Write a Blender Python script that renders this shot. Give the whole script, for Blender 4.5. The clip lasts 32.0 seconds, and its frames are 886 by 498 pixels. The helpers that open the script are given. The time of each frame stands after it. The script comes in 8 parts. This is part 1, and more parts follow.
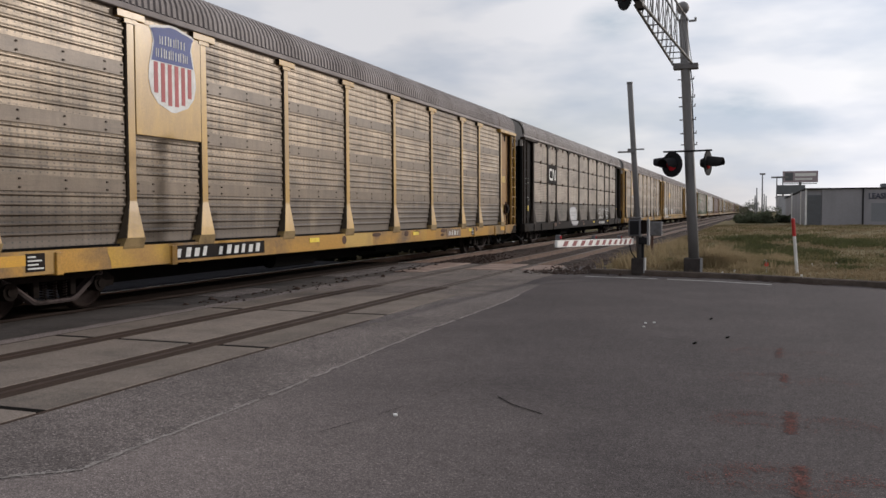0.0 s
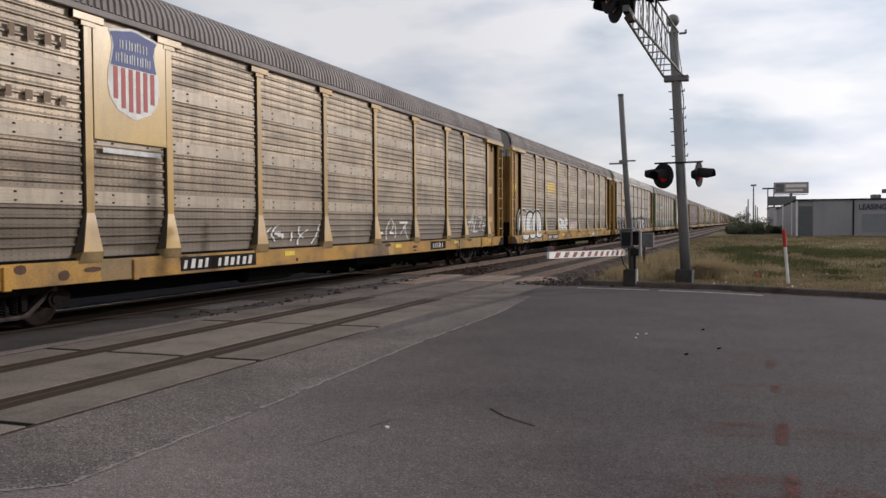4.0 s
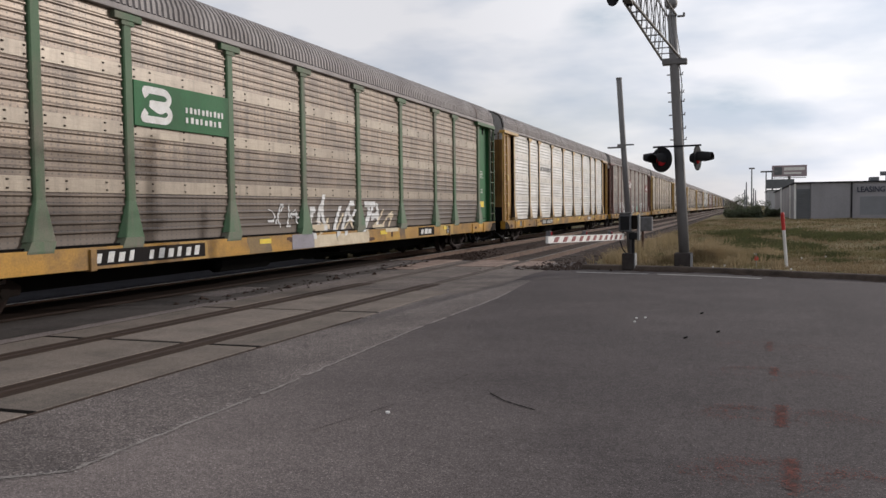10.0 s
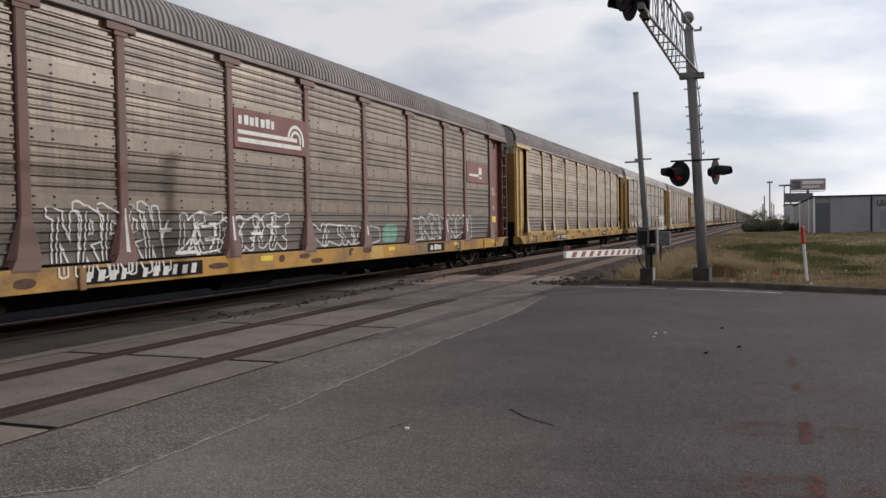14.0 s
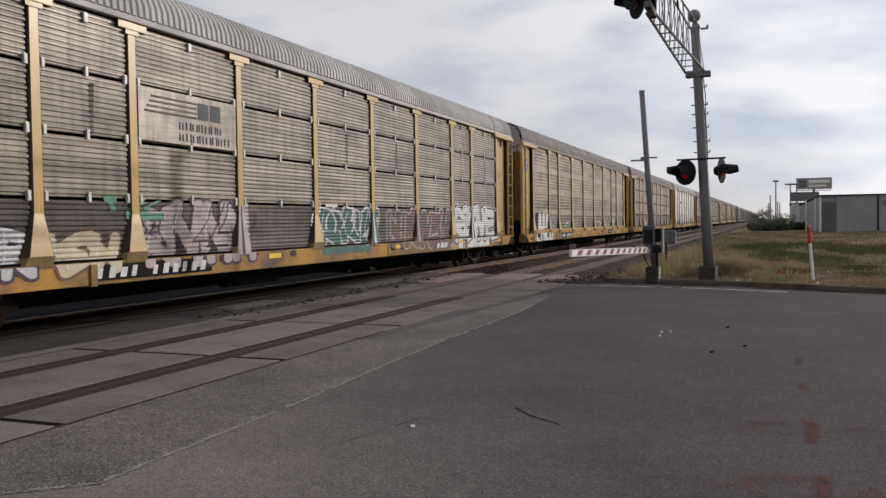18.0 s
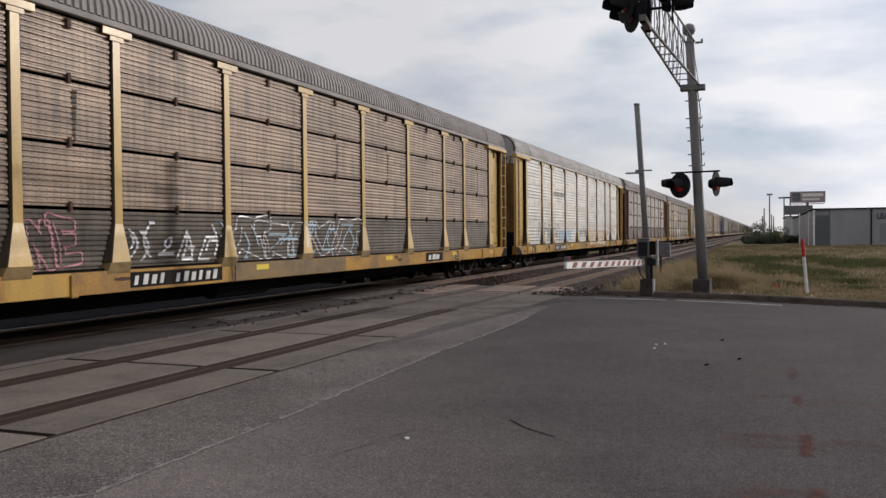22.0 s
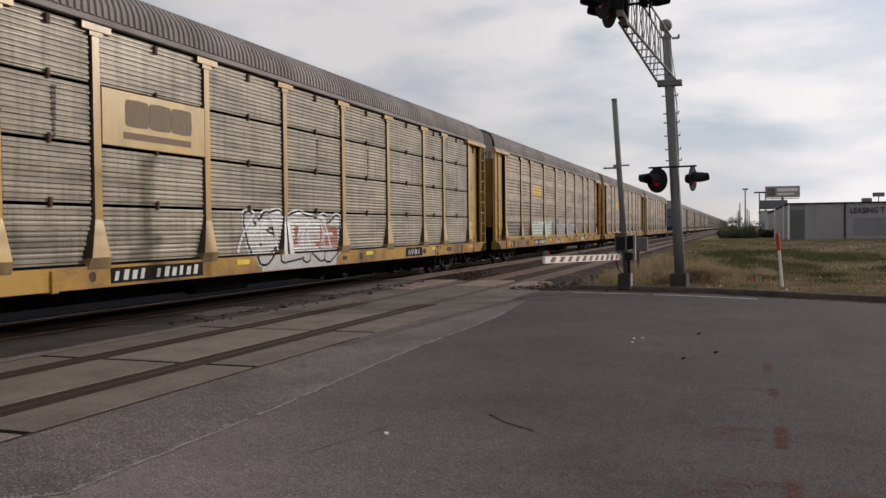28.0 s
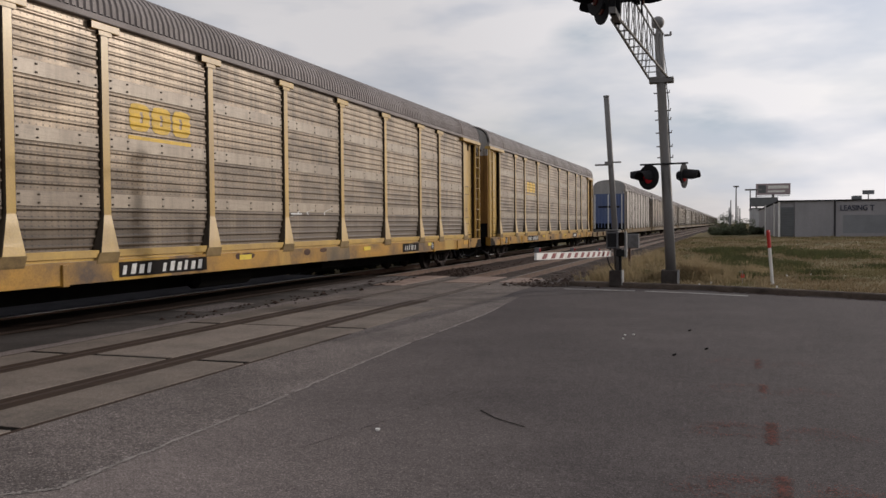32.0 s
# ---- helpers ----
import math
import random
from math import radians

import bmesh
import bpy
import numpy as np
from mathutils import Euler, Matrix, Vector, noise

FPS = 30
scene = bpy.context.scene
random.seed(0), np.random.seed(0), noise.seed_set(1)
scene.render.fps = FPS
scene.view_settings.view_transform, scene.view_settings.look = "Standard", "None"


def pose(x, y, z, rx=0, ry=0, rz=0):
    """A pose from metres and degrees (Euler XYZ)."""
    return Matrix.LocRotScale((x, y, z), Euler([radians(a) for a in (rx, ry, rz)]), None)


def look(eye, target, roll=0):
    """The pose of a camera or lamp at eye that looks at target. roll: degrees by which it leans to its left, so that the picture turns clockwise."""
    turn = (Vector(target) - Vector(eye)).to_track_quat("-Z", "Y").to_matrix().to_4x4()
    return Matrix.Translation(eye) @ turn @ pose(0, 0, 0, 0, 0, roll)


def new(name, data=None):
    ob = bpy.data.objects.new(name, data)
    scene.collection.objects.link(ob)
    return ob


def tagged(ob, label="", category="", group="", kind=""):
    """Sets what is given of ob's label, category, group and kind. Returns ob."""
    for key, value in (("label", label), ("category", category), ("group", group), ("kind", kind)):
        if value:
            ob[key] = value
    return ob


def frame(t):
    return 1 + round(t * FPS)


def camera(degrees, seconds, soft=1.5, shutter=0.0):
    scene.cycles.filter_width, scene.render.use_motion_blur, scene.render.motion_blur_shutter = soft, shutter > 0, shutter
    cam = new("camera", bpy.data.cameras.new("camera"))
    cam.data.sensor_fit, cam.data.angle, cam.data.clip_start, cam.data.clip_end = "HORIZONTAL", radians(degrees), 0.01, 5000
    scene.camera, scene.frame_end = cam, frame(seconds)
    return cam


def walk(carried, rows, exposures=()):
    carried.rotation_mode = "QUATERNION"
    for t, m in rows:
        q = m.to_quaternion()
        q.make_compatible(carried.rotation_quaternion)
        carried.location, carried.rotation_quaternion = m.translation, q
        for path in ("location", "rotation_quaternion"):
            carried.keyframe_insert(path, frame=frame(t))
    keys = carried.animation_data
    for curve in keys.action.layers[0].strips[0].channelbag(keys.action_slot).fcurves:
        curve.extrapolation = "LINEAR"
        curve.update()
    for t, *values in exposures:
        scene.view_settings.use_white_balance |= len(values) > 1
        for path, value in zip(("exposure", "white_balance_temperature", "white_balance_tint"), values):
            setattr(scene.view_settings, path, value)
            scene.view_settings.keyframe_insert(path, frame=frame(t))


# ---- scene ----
cam = camera(55.13, 32.0, soft=1.5)
EYE = Vector((0, 0, 1.57))
# seconds, turn to the left of the track, tilt, lean, sway to the right
TURNS = [
    (0, 20.255, -2.479, -0.227, 0.018), (0.5, 20.263, -2.661, -0.368, 0.019), (1, 20.001, -2.425, -0.294, 0.020),
    (1.5, 19.989, -2.111, -0.508, 0.020), (2, 20.045, -1.669, -0.077, 0.022), (2.5, 19.680, -1.480, 0.327, 0.024),
    (3, 19.609, -1.089, 0.479, 0.026), (3.5, 19.599, -1.495, 0.040, 0.028), (5.5, 20.092, -1.800, -0.855, 0.028),
    (6, 20.460, -1.903, -0.163, 0.028), (6.5, 19.935, -1.855, 0.566, 0.029), (7, 19.760, -1.592, 0.348, 0.029),
    (7.5, 19.493, -2.138, 0.457, 0.029), (8, 19.046, -1.970, 0.481, 0.029), (8.5, 19.199, -1.981, 0.293, 0.030),
    (9, 19.103, -2.311, 0.422, 0.029), (9.5, 19.596, -2.758, -0.551, 0.026), (10, 19.659, -2.685, -0.720, 0.021),
    (10.5, 19.549, -2.570, -1.070, 0.016), (11, 20.003, -2.489, -0.984, 0.011), (11.5, 19.747, -1.728, -0.385, 0.005),
    (12, 19.654, -1.773, -0.127, 0.000), (12.5, 19.943, -1.260, -0.170, -0.002), (13, 20.053, -1.769, -0.464, -0.002),
    (13.5, 20.498, -2.021, -1.036, -0.001), (14, 20.742, -1.646, -0.929, -0.002), (14.5, 20.843, -1.433, -0.791, -0.003),
    (16.5, 20.933, -2.216, -0.328, -0.022), (17, 21.020, -1.903, -0.437, -0.016), (17.5, 21.028, -1.721, -0.777, -0.011),
    (18, 21.082, -1.768, -0.778, -0.010), (18.5, 20.611, -1.665, -0.430, -0.013), (19, 20.616, -1.552, -0.282, -0.015),
    (19.5, 20.613, -1.237, -0.465, -0.014), (20, 20.623, -1.533, -0.610, -0.013), (20.5, 20.439, -1.584, -0.099, -0.015),
    (21, 20.437, -1.397, -0.209, -0.018), (21.5, 20.647, -1.048, -0.385, -0.019), (22, 20.709, -0.995, -0.487, -0.017),
    (22.5, 19.991, -0.967, -0.595, -0.017), (23, 19.630, -1.125, -0.515, -0.018), (23.5, 19.717, -1.056, -0.550, -0.019),
    (24, 19.548, -1.208, -0.544, -0.019), (24.5, 19.307, -1.217, -0.483, -0.017), (25, 19.295, -1.071, -0.409, -0.017),
    (25.5, 19.370, -0.974, -0.442, -0.017), (27.5, 19.512, -1.149, -0.483, -0.021), (28, 19.265, -1.349, -0.582, -0.020),
    (28.5, 19.120, -1.219, -0.490, -0.019), (29, 19.102, -1.365, -0.466, -0.017), (29.5, 19.100, -1.378, -0.489, -0.014),
    (30, 19.105, -1.364, -0.569, -0.011), (30.5, 18.960, -1.297, -0.567, -0.011), (31, 18.871, -1.156, -0.490, -0.014),
    (31.5, 18.878, -1.385, -0.336, -0.018), (32, 18.706, -1.606, -0.416, -0.021),
]


def aim(yaw, pitch, lean, sway):
    a, b = radians(yaw), radians(pitch)
    eye = EYE + Vector((sway, 0, 0))
    way = Vector((-math.sin(a) * math.cos(b), math.cos(a) * math.cos(b), math.sin(b)))
    return look(eye, eye + way * 10, lean)


EXPO = -0.19
walk(cam, [(t, aim(*q)) for t, *q in TURNS], [(0.0, EXPO - 0.06, 6320, 14), (9.0, EXPO + 0.02, 6320, 14), (14.0, EXPO - 0.04, 6320, 14), (18.0, EXPO - 0.10, 6320, 14), (24.0, EXPO - 0.11, 6330, 14), (28.0, EXPO - 0.17, 6560, 15), (32.0, EXPO - 0.21, 6530, 15)])

# ---- world and sun ----
SUN_AZ, SUN_EL = 40.5, 17.0      # to the right of the track's far end, above the horizon
sun_way = Vector((math.sin(radians(SUN_AZ)) * math.cos(radians(SUN_EL)),
                  math.cos(radians(SUN_AZ)) * math.cos(radians(SUN_EL)), math.sin(radians(SUN_EL))))
sun = new("sun", bpy.data.lights.new("sun", "SUN"))
sun.data.energy, sun.data.angle, sun.data.color = 2.0, radians(0.8), (1.0, 0.94, 0.85)
sun.matrix_world = look(sun_way * 100, (0, 0, 0))

world = bpy.data.worlds.new("world")
scene.world = world
world.use_nodes = True


def sky_nodes():
    nt = world.node_tree
    nt.nodes.clear()
    N, K = nt.nodes.new, nt.links.new
    out, bg = N("ShaderNodeOutputWorld"), N("ShaderNodeBackground")
    sky = N("ShaderNodeTexSky")
    sky.sky_type, sky.sun_disc = "NISHITA", False
    sky.sun_elevation, sky.sun_rotation = radians(SUN_EL), radians(SUN_AZ)
    sky.air_density, sky.dust_density = 1.0, 2.0
    dim = N("ShaderNodeVectorMath")
    dim.operation = "SCALE"
    dim.inputs["Scale"].default_value = 0.11
    K(sky.outputs[0], dim.inputs[0])
    tc, mp = N("ShaderNodeTexCoord"), N("ShaderNodeMapping")
    mp.inputs["Scale"].default_value = (1.0, 1.0, 3.2)
    mp.inputs["Location"].default_value = (0.35, 0.1, 0.0)
    K(tc.outputs["Generated"], mp.inputs[0])
    big, fine = N("ShaderNodeTexNoise"), N("ShaderNodeTexNoise")
    big.inputs["Scale"].default_value, big.inputs["Detail"].default_value = 2.2, 4.0
    big.inputs["Roughness"].default_value = 0.5
    fine.inputs["Scale"].default_value, fine.inputs["Detail"].default_value = 4.8, 4.5
    K(mp.outputs[0], big.inputs["Vector"])
    K(mp.outputs[0], fine.inputs["Vector"])
    cover = N("ShaderNodeMapRange")
    cover.inputs[1].default_value, cover.inputs[2].default_value = 0.34, 0.56
    cover.inputs[3].default_value, cover.inputs[4].default_value = 0.66, 0.98
    K(big.outputs[0], cover.inputs[0])
    ramp = N("ShaderNodeValToRGB")
    ramp.color_ramp.elements[0].position, ramp.color_ramp.elements[0].color = 0.35, (0.58, 0.64, 0.715, 1)
    ramp.color_ramp.elements[1].position, ramp.color_ramp.elements[1].color = 0.58, (0.884, 0.889, 0.886, 1)
    K(fine.outputs[0], ramp.inputs[0])
    mix = N("ShaderNodeMix")
    mix.data_type = "RGBA"
    K(cover.outputs[0], mix.inputs[0])
    K(dim.outputs[0], mix.inputs[6])
    K(ramp.outputs[0], mix.inputs[7])
    # two small blue-grey gaps between the clouds over the far end of the track
    veil = mix.outputs[2]
    for way, wide, deep in (((-.0203, .9934, .1132), .062, 1.1), ((-.1522, .9655, .2112), .050, .9), ((.035, .994, .098), .04, .8)):
        off, flat, size, soft_, cloud, dense, fill_ = (N(k) for k in ("ShaderNodeVectorMath", "ShaderNodeVectorMath", "ShaderNodeVectorMath", "ShaderNodeMapRange", "ShaderNodeTexNoise", "ShaderNodeMath", "ShaderNodeMix"))
        off.operation, flat.operation, size.operation, dense.operation = "SUBTRACT", "MULTIPLY", "LENGTH", "MULTIPLY"
        off.inputs[1].default_value, flat.inputs[1].default_value = way, (1.0, 1.0, 1.9)
        K(tc.outputs["Generated"], off.inputs[0])
        K(off.outputs[0], flat.inputs[0])
        K(flat.outputs[0], size.inputs[0])
        soft_.inputs[1].default_value, soft_.inputs[2].default_value, soft_.inputs[3].default_value, soft_.inputs[4].default_value = 0.0, wide, deep * 1.9, 0.0
        K(size.outputs["Value"], soft_.inputs[0])
        cloud.inputs["Scale"].default_value, cloud.inputs["Detail"].default_value = 26.0, 4.0
        K(mp.outputs[0], cloud.inputs["Vector"])
        K(soft_.outputs[0], dense.inputs[0])
        K(cloud.outputs[0], dense.inputs[1])
        fill_.data_type = "RGBA"
        fill_.inputs[7].default_value = (.50, .58, .64, 1)
        K(dense.outputs[0], fill_.inputs[0])
        K(veil, fill_.inputs[6])
        veil = fill_.outputs[2]
    # thin cloud is brighter towards the sun's side of the sky
    dot, glare, lift = N("ShaderNodeVectorMath"), N("ShaderNodeMapRange"), N("ShaderNodeVectorMath")
    dot.operation, lift.operation = "DOT_PRODUCT", "SCALE"
    dot.inputs[1].default_value = sun_way
    K(tc.outputs["Generated"], dot.inputs[0])
    glare.inputs[1].default_value, glare.inputs[2].default_value = 0.50, 0.95
    glare.inputs[3].default_value, glare.inputs[4].default_value = 0.96, 1.46
    K(dot.outputs["Value"], glare.inputs[0])
    K(veil, lift.inputs[0])
    K(glare.outputs[0], lift.inputs["Scale"])
    bg.inputs[1].default_value = 1.0
    K(lift.outputs[0], bg.inputs[0])
    K(bg.outputs[0], out.inputs[0])


sky_nodes()

# ---- materials ----
MATS = {}


def mat(name, base, rough=0.7, metal=0.0, dirt=None, amount=0.4, scale=3.0, grain=60.0, spread=0.15,
        bump=0.15, streak=1.0, vary=0.0, dist=0.01, holes=0.0, spec=0.4, wide=1.0, second=None, speck=0.0, drips=0.0, foot_dark=None):
    """A weathered surface: base colour, a second colour laid on in patches (streak < 1 draws them out
    vertically), fine grain, bump, and a shift of tone from piece to piece."""
    if name in MATS:
        return MATS[name]
    m = bpy.data.materials.new(name)
    m.use_nodes = True
    nt = m.node_tree
    N, K = nt.nodes.new, nt.links.new
    b = nt.nodes["Principled BSDF"]
    b.inputs["Roughness"].default_value, b.inputs["Metallic"].default_value = rough, metal
    b.inputs["Specular IOR Level"].default_value = spec
    tc, mp = N("ShaderNodeTexCoord"), N("ShaderNodeMapping")
    mp.inputs["Scale"].default_value = (wide, wide, streak)
    info = N("ShaderNodeObjectInfo")
    shift = N("ShaderNodeVectorMath")
    shift.operation = "SCALE"
    shift.inputs[0].default_value = (37.0, 53.0, 0.0)
    K(info.outputs["Random"], shift.inputs["Scale"])
    K(shift.outputs[0], mp.inputs["Location"])
    K(tc.outputs["Object"], mp.inputs[0])
    n1, n2 = N("ShaderNodeTexNoise"), N("ShaderNodeTexNoise")
    n1.inputs["Scale"].default_value, n1.inputs["Detail"].default_value, n1.inputs["Roughness"].default_value = scale, 7.0, 0.62
    n2.inputs["Scale"].default_value, n2.inputs["Detail"].default_value = grain, 3.0
    K(mp.outputs[0], n1.inputs["Vector"])
    K(tc.outputs["Object"], n2.inputs["Vector"])
    r1 = N("ShaderNodeMapRange")
    r1.inputs[1].default_value, r1.inputs[2].default_value = 0.42, 0.68
    r1.inputs[3].default_value, r1.inputs[4].default_value = 0.0, amount
    K(n1.outputs[0], r1.inputs[0])
    mx = N("ShaderNodeMix")
    mx.data_type = "RGBA"
    d = dirt or tuple(c * 0.45 for c in base)
    mx.inputs[6].default_value, mx.inputs[7].default_value = (*base, 1), (*d, 1)
    K(r1.outputs[0], mx.inputs[0])
    if second:
        # the colour passes to a darker one across a ragged slanting line
        dotp, rg, wob, add, m2 = N("ShaderNodeVectorMath"), N("ShaderNodeMapRange"), N("ShaderNodeTexNoise"), N("ShaderNodeMath"), N("ShaderNodeMix")
        dotp.operation = "DOT_PRODUCT"
        dotp.inputs[1].default_value = (1.0, 0.42, 0.0)
        K(tc.outputs["Object"], dotp.inputs[0])
        wob.inputs["Scale"].default_value, wob.inputs["Detail"].default_value = 0.35, 4.0
        K(tc.outputs["Object"], wob.inputs["Vector"])
        add.operation = "MULTIPLY_ADD"
        add.inputs[1].default_value = 4.5
        K(wob.outputs[0], add.inputs[0])
        K(dotp.outputs["Value"], add.inputs[2])
        rg.inputs[1].default_value, rg.inputs[2].default_value = 0.2, 3.6
        K(add.outputs[0], rg.inputs[0])
        m2.data_type = "RGBA"
        m2.inputs[6].default_value, m2.inputs[7].default_value = (*base, 1), (*second, 1)
        K(rg.outputs[0], m2.inputs[0])
        K(m2.outputs[2], mx.inputs[6])
    r2 = N("ShaderNodeMapRange")
    r2.inputs[1].default_value, r2.inputs[2].default_value = 0.3, 0.7
    r2.inputs[3].default_value, r2.inputs[4].default_value = 1 - spread, 1 + spread
    K(n2.outputs[0], r2.inputs[0])
    r3 = N("ShaderNodeMapRange")
    r3.inputs[3].default_value, r3.inputs[4].default_value = 1 - vary, 1 + vary
    K(info.outputs["Random"], r3.inputs[0])
    mu = N("ShaderNodeMath")
    mu.operation = "MULTIPLY"
    K(r2.outputs[0], mu.inputs[0])
    K(r3.outputs[0], mu.inputs[1])
    sc = N("ShaderNodeVectorMath")
    sc.operation = "SCALE"
    K(mx.outputs[2], sc.inputs[0])
    K(mu.outputs[0], sc.inputs["Scale"])
    last = sc.outputs[0]
    if drips:
        # run-off streaks down the sheets and fine scuffs along them
        for sy, sz, size, lo, hi in ((1.0, .10, 5.5, .44, .66), (.25, 6.0, 7.0, .50, .70)):
            mp2, run, rr2, by2 = N("ShaderNodeMapping"), N("ShaderNodeTexNoise"), N("ShaderNodeMapRange"), N("ShaderNodeVectorMath")
            mp2.inputs["Scale"].default_value = (1.0, sy, sz)
            K(shift.outputs[0], mp2.inputs["Location"])
            K(tc.outputs["Object"], mp2.inputs[0])
            run.inputs["Scale"].default_value, run.inputs["Detail"].default_value, run.inputs["Roughness"].default_value = size, 5.0, .65
            K(mp2.outputs[0], run.inputs["Vector"])
            rr2.inputs[1].default_value, rr2.inputs[2].default_value, rr2.inputs[3].default_value, rr2.inputs[4].default_value = lo, hi, 1.06, 1 - drips
            K(run.outputs[0], rr2.inputs[0])
            by2.operation = "SCALE"
            K(last, by2.inputs[0])
            K(rr2.outputs[0], by2.inputs["Scale"])
            last = by2.outputs[0]
    if foot_dark:
        # ragged tongues of a darker colour, fuller towards the sheet's foot
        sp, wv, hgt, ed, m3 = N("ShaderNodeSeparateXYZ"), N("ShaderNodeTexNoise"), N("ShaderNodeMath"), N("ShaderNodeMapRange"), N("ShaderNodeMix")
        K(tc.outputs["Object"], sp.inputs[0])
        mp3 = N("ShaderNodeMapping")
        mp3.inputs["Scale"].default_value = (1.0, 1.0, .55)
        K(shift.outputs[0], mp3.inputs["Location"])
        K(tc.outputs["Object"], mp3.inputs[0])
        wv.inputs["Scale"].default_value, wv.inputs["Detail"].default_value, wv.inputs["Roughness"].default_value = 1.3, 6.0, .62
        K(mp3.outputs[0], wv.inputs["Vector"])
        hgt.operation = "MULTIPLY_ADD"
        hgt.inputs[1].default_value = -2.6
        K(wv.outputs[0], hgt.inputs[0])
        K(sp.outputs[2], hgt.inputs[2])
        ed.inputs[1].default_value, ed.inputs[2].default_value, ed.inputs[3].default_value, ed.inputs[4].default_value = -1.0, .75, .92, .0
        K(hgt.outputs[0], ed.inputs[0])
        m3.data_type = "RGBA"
        m3.inputs[7].default_value = (*foot_dark, 1)
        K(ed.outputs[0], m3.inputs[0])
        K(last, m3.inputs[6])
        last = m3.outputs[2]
    if speck:
        # pale and dark chips of stone in the surface, and blotches a hand wide
        for sz, lo, hi, dark, pale in ((1.1, .35, .65, 1 - .18 * speck, 1 + .18 * speck), (9.0, .35, .65, 1 - .30 * speck, 1 + .30 * speck), (30.0, .36, .64, 1 - .5 * speck, 1 + .5 * speck),
                                       (52.0, .54, .66, 1.0, 1 + 2.2 * speck), (110.0, .52, .62, 1.0, 1 + 1.6 * speck), (58.0, .36, .46, 1 - 1.2 * speck, 1.0)):
            chip, rng_, by = N("ShaderNodeTexNoise"), N("ShaderNodeMapRange"), N("ShaderNodeVectorMath")
            chip.inputs["Scale"].default_value, chip.inputs["Detail"].default_value, chip.inputs["Roughness"].default_value = sz, 3.0, .6
            K(tc.outputs["Object"], chip.inputs["Vector"])
            rng_.inputs[1].default_value, rng_.inputs[2].default_value, rng_.inputs[3].default_value, rng_.inputs[4].default_value = lo, hi, dark, pale
            K(chip.outputs[0], rng_.inputs[0])
            by.operation = "SCALE"
            K(last, by.inputs[0])
            K(rng_.outputs[0], by.inputs["Scale"])
            last = by.outputs[0]
    if holes:
        # upright columns of punched slots, worn open in places
        sep, acr, upw, cols, rows_, both, worn, keep = (N(k) for k in ("ShaderNodeSeparateXYZ", "ShaderNodeMath", "ShaderNodeMath", "ShaderNodeMath", "ShaderNodeMath", "ShaderNodeMath", "ShaderNodeTexNoise", "ShaderNodeMapRange"))
        K(tc.outputs["Object"], sep.inputs[0])
        for nd, src, k in ((acr, 1, 6.283 / .13), (upw, 2, 6.283 / .071)):
            nd.operation = "MULTIPLY"
            nd.inputs[1].default_value = k
            K(sep.outputs[src], nd.inputs[0])
        cols.operation = rows_.operation = "SINE"
        K(acr.outputs[0], cols.inputs[0])
        K(upw.outputs[0], rows_.inputs[0])
        c2, r2b = N("ShaderNodeMapRange"), N("ShaderNodeMapRange")
        c2.inputs[1].default_value, c2.inputs[2].default_value = .55, .85
        r2b.inputs[1].default_value, r2b.inputs[2].default_value = .15, .75
        K(cols.outputs[0], c2.inputs[0])
        K(rows_.outputs[0], r2b.inputs[0])
        both.operation = "MULTIPLY"
        K(c2.outputs[0], both.inputs[0])
        K(r2b.outputs[0], both.inputs[1])
        worn.inputs["Scale"].default_value = 1.7
        K(mp.outputs[0], worn.inputs["Vector"])
        keep.inputs[1].default_value, keep.inputs[2].default_value = .28, .48
        K(worn.outputs[0], keep.inputs[0])
        mul2, rh = N("ShaderNodeMath"), N("ShaderNodeMapRange")
        mul2.operation = "MULTIPLY"
        K(both.outputs[0], mul2.inputs[0])
        K(keep.outputs[0], mul2.inputs[1])
        rh.inputs[3].default_value, rh.inputs[4].default_value = 1.0, 0.40
        K(mul2.outputs[0], rh.inputs[0])
        sh = N("ShaderNodeVectorMath")
        sh.operation = "SCALE"
        K(last, sh.inputs[0])
        K(rh.outputs[0], sh.inputs["Scale"])
        last = sh.outputs[0]
    K(last, b.inputs["Base Color"])
    rr = N("ShaderNodeMapRange")
    rr.inputs[3].default_value, rr.inputs[4].default_value = max(0.05, rough - 0.12), min(1.0, rough + 0.15)
    K(n1.outputs[0], rr.inputs[0])
    K(rr.outputs[0], b.inputs["Roughness"])
    if bump:
        bp = N("ShaderNodeBump")
        bp.inputs["Strength"].default_value, bp.inputs["Distance"].default_value = bump, dist
        K(n2.outputs[0], bp.inputs["Height"])
        K(bp.outputs[0], b.inputs["Normal"])
    MATS[name] = m
    return m


def blade(name, base, dirt, scale):
    """Thin grass or leaf that lets light through."""
    m = mat(name, base, 0.9, dirt=dirt, amount=0.9, scale=scale, vary=0.2, spec=0.05, bump=0)
    nt = m.node_tree
    b, out = nt.nodes["Principled BSDF"], nt.nodes["Material Output"]
    tr, mixer = nt.nodes.new("ShaderNodeBsdfTranslucent"), nt.nodes.new("ShaderNodeMixShader")
    mixer.inputs[0].default_value = 0.5 if scale > 0.5 else 0.25
    nt.links.new(b.inputs["Base Color"].links[0].from_socket, tr.inputs[0])
    nt.links.new(b.outputs[0], mixer.inputs[1])
    nt.links.new(tr.outputs[0], mixer.inputs[2])
    nt.links.new(mixer.outputs[0], out.inputs[0])
    return m


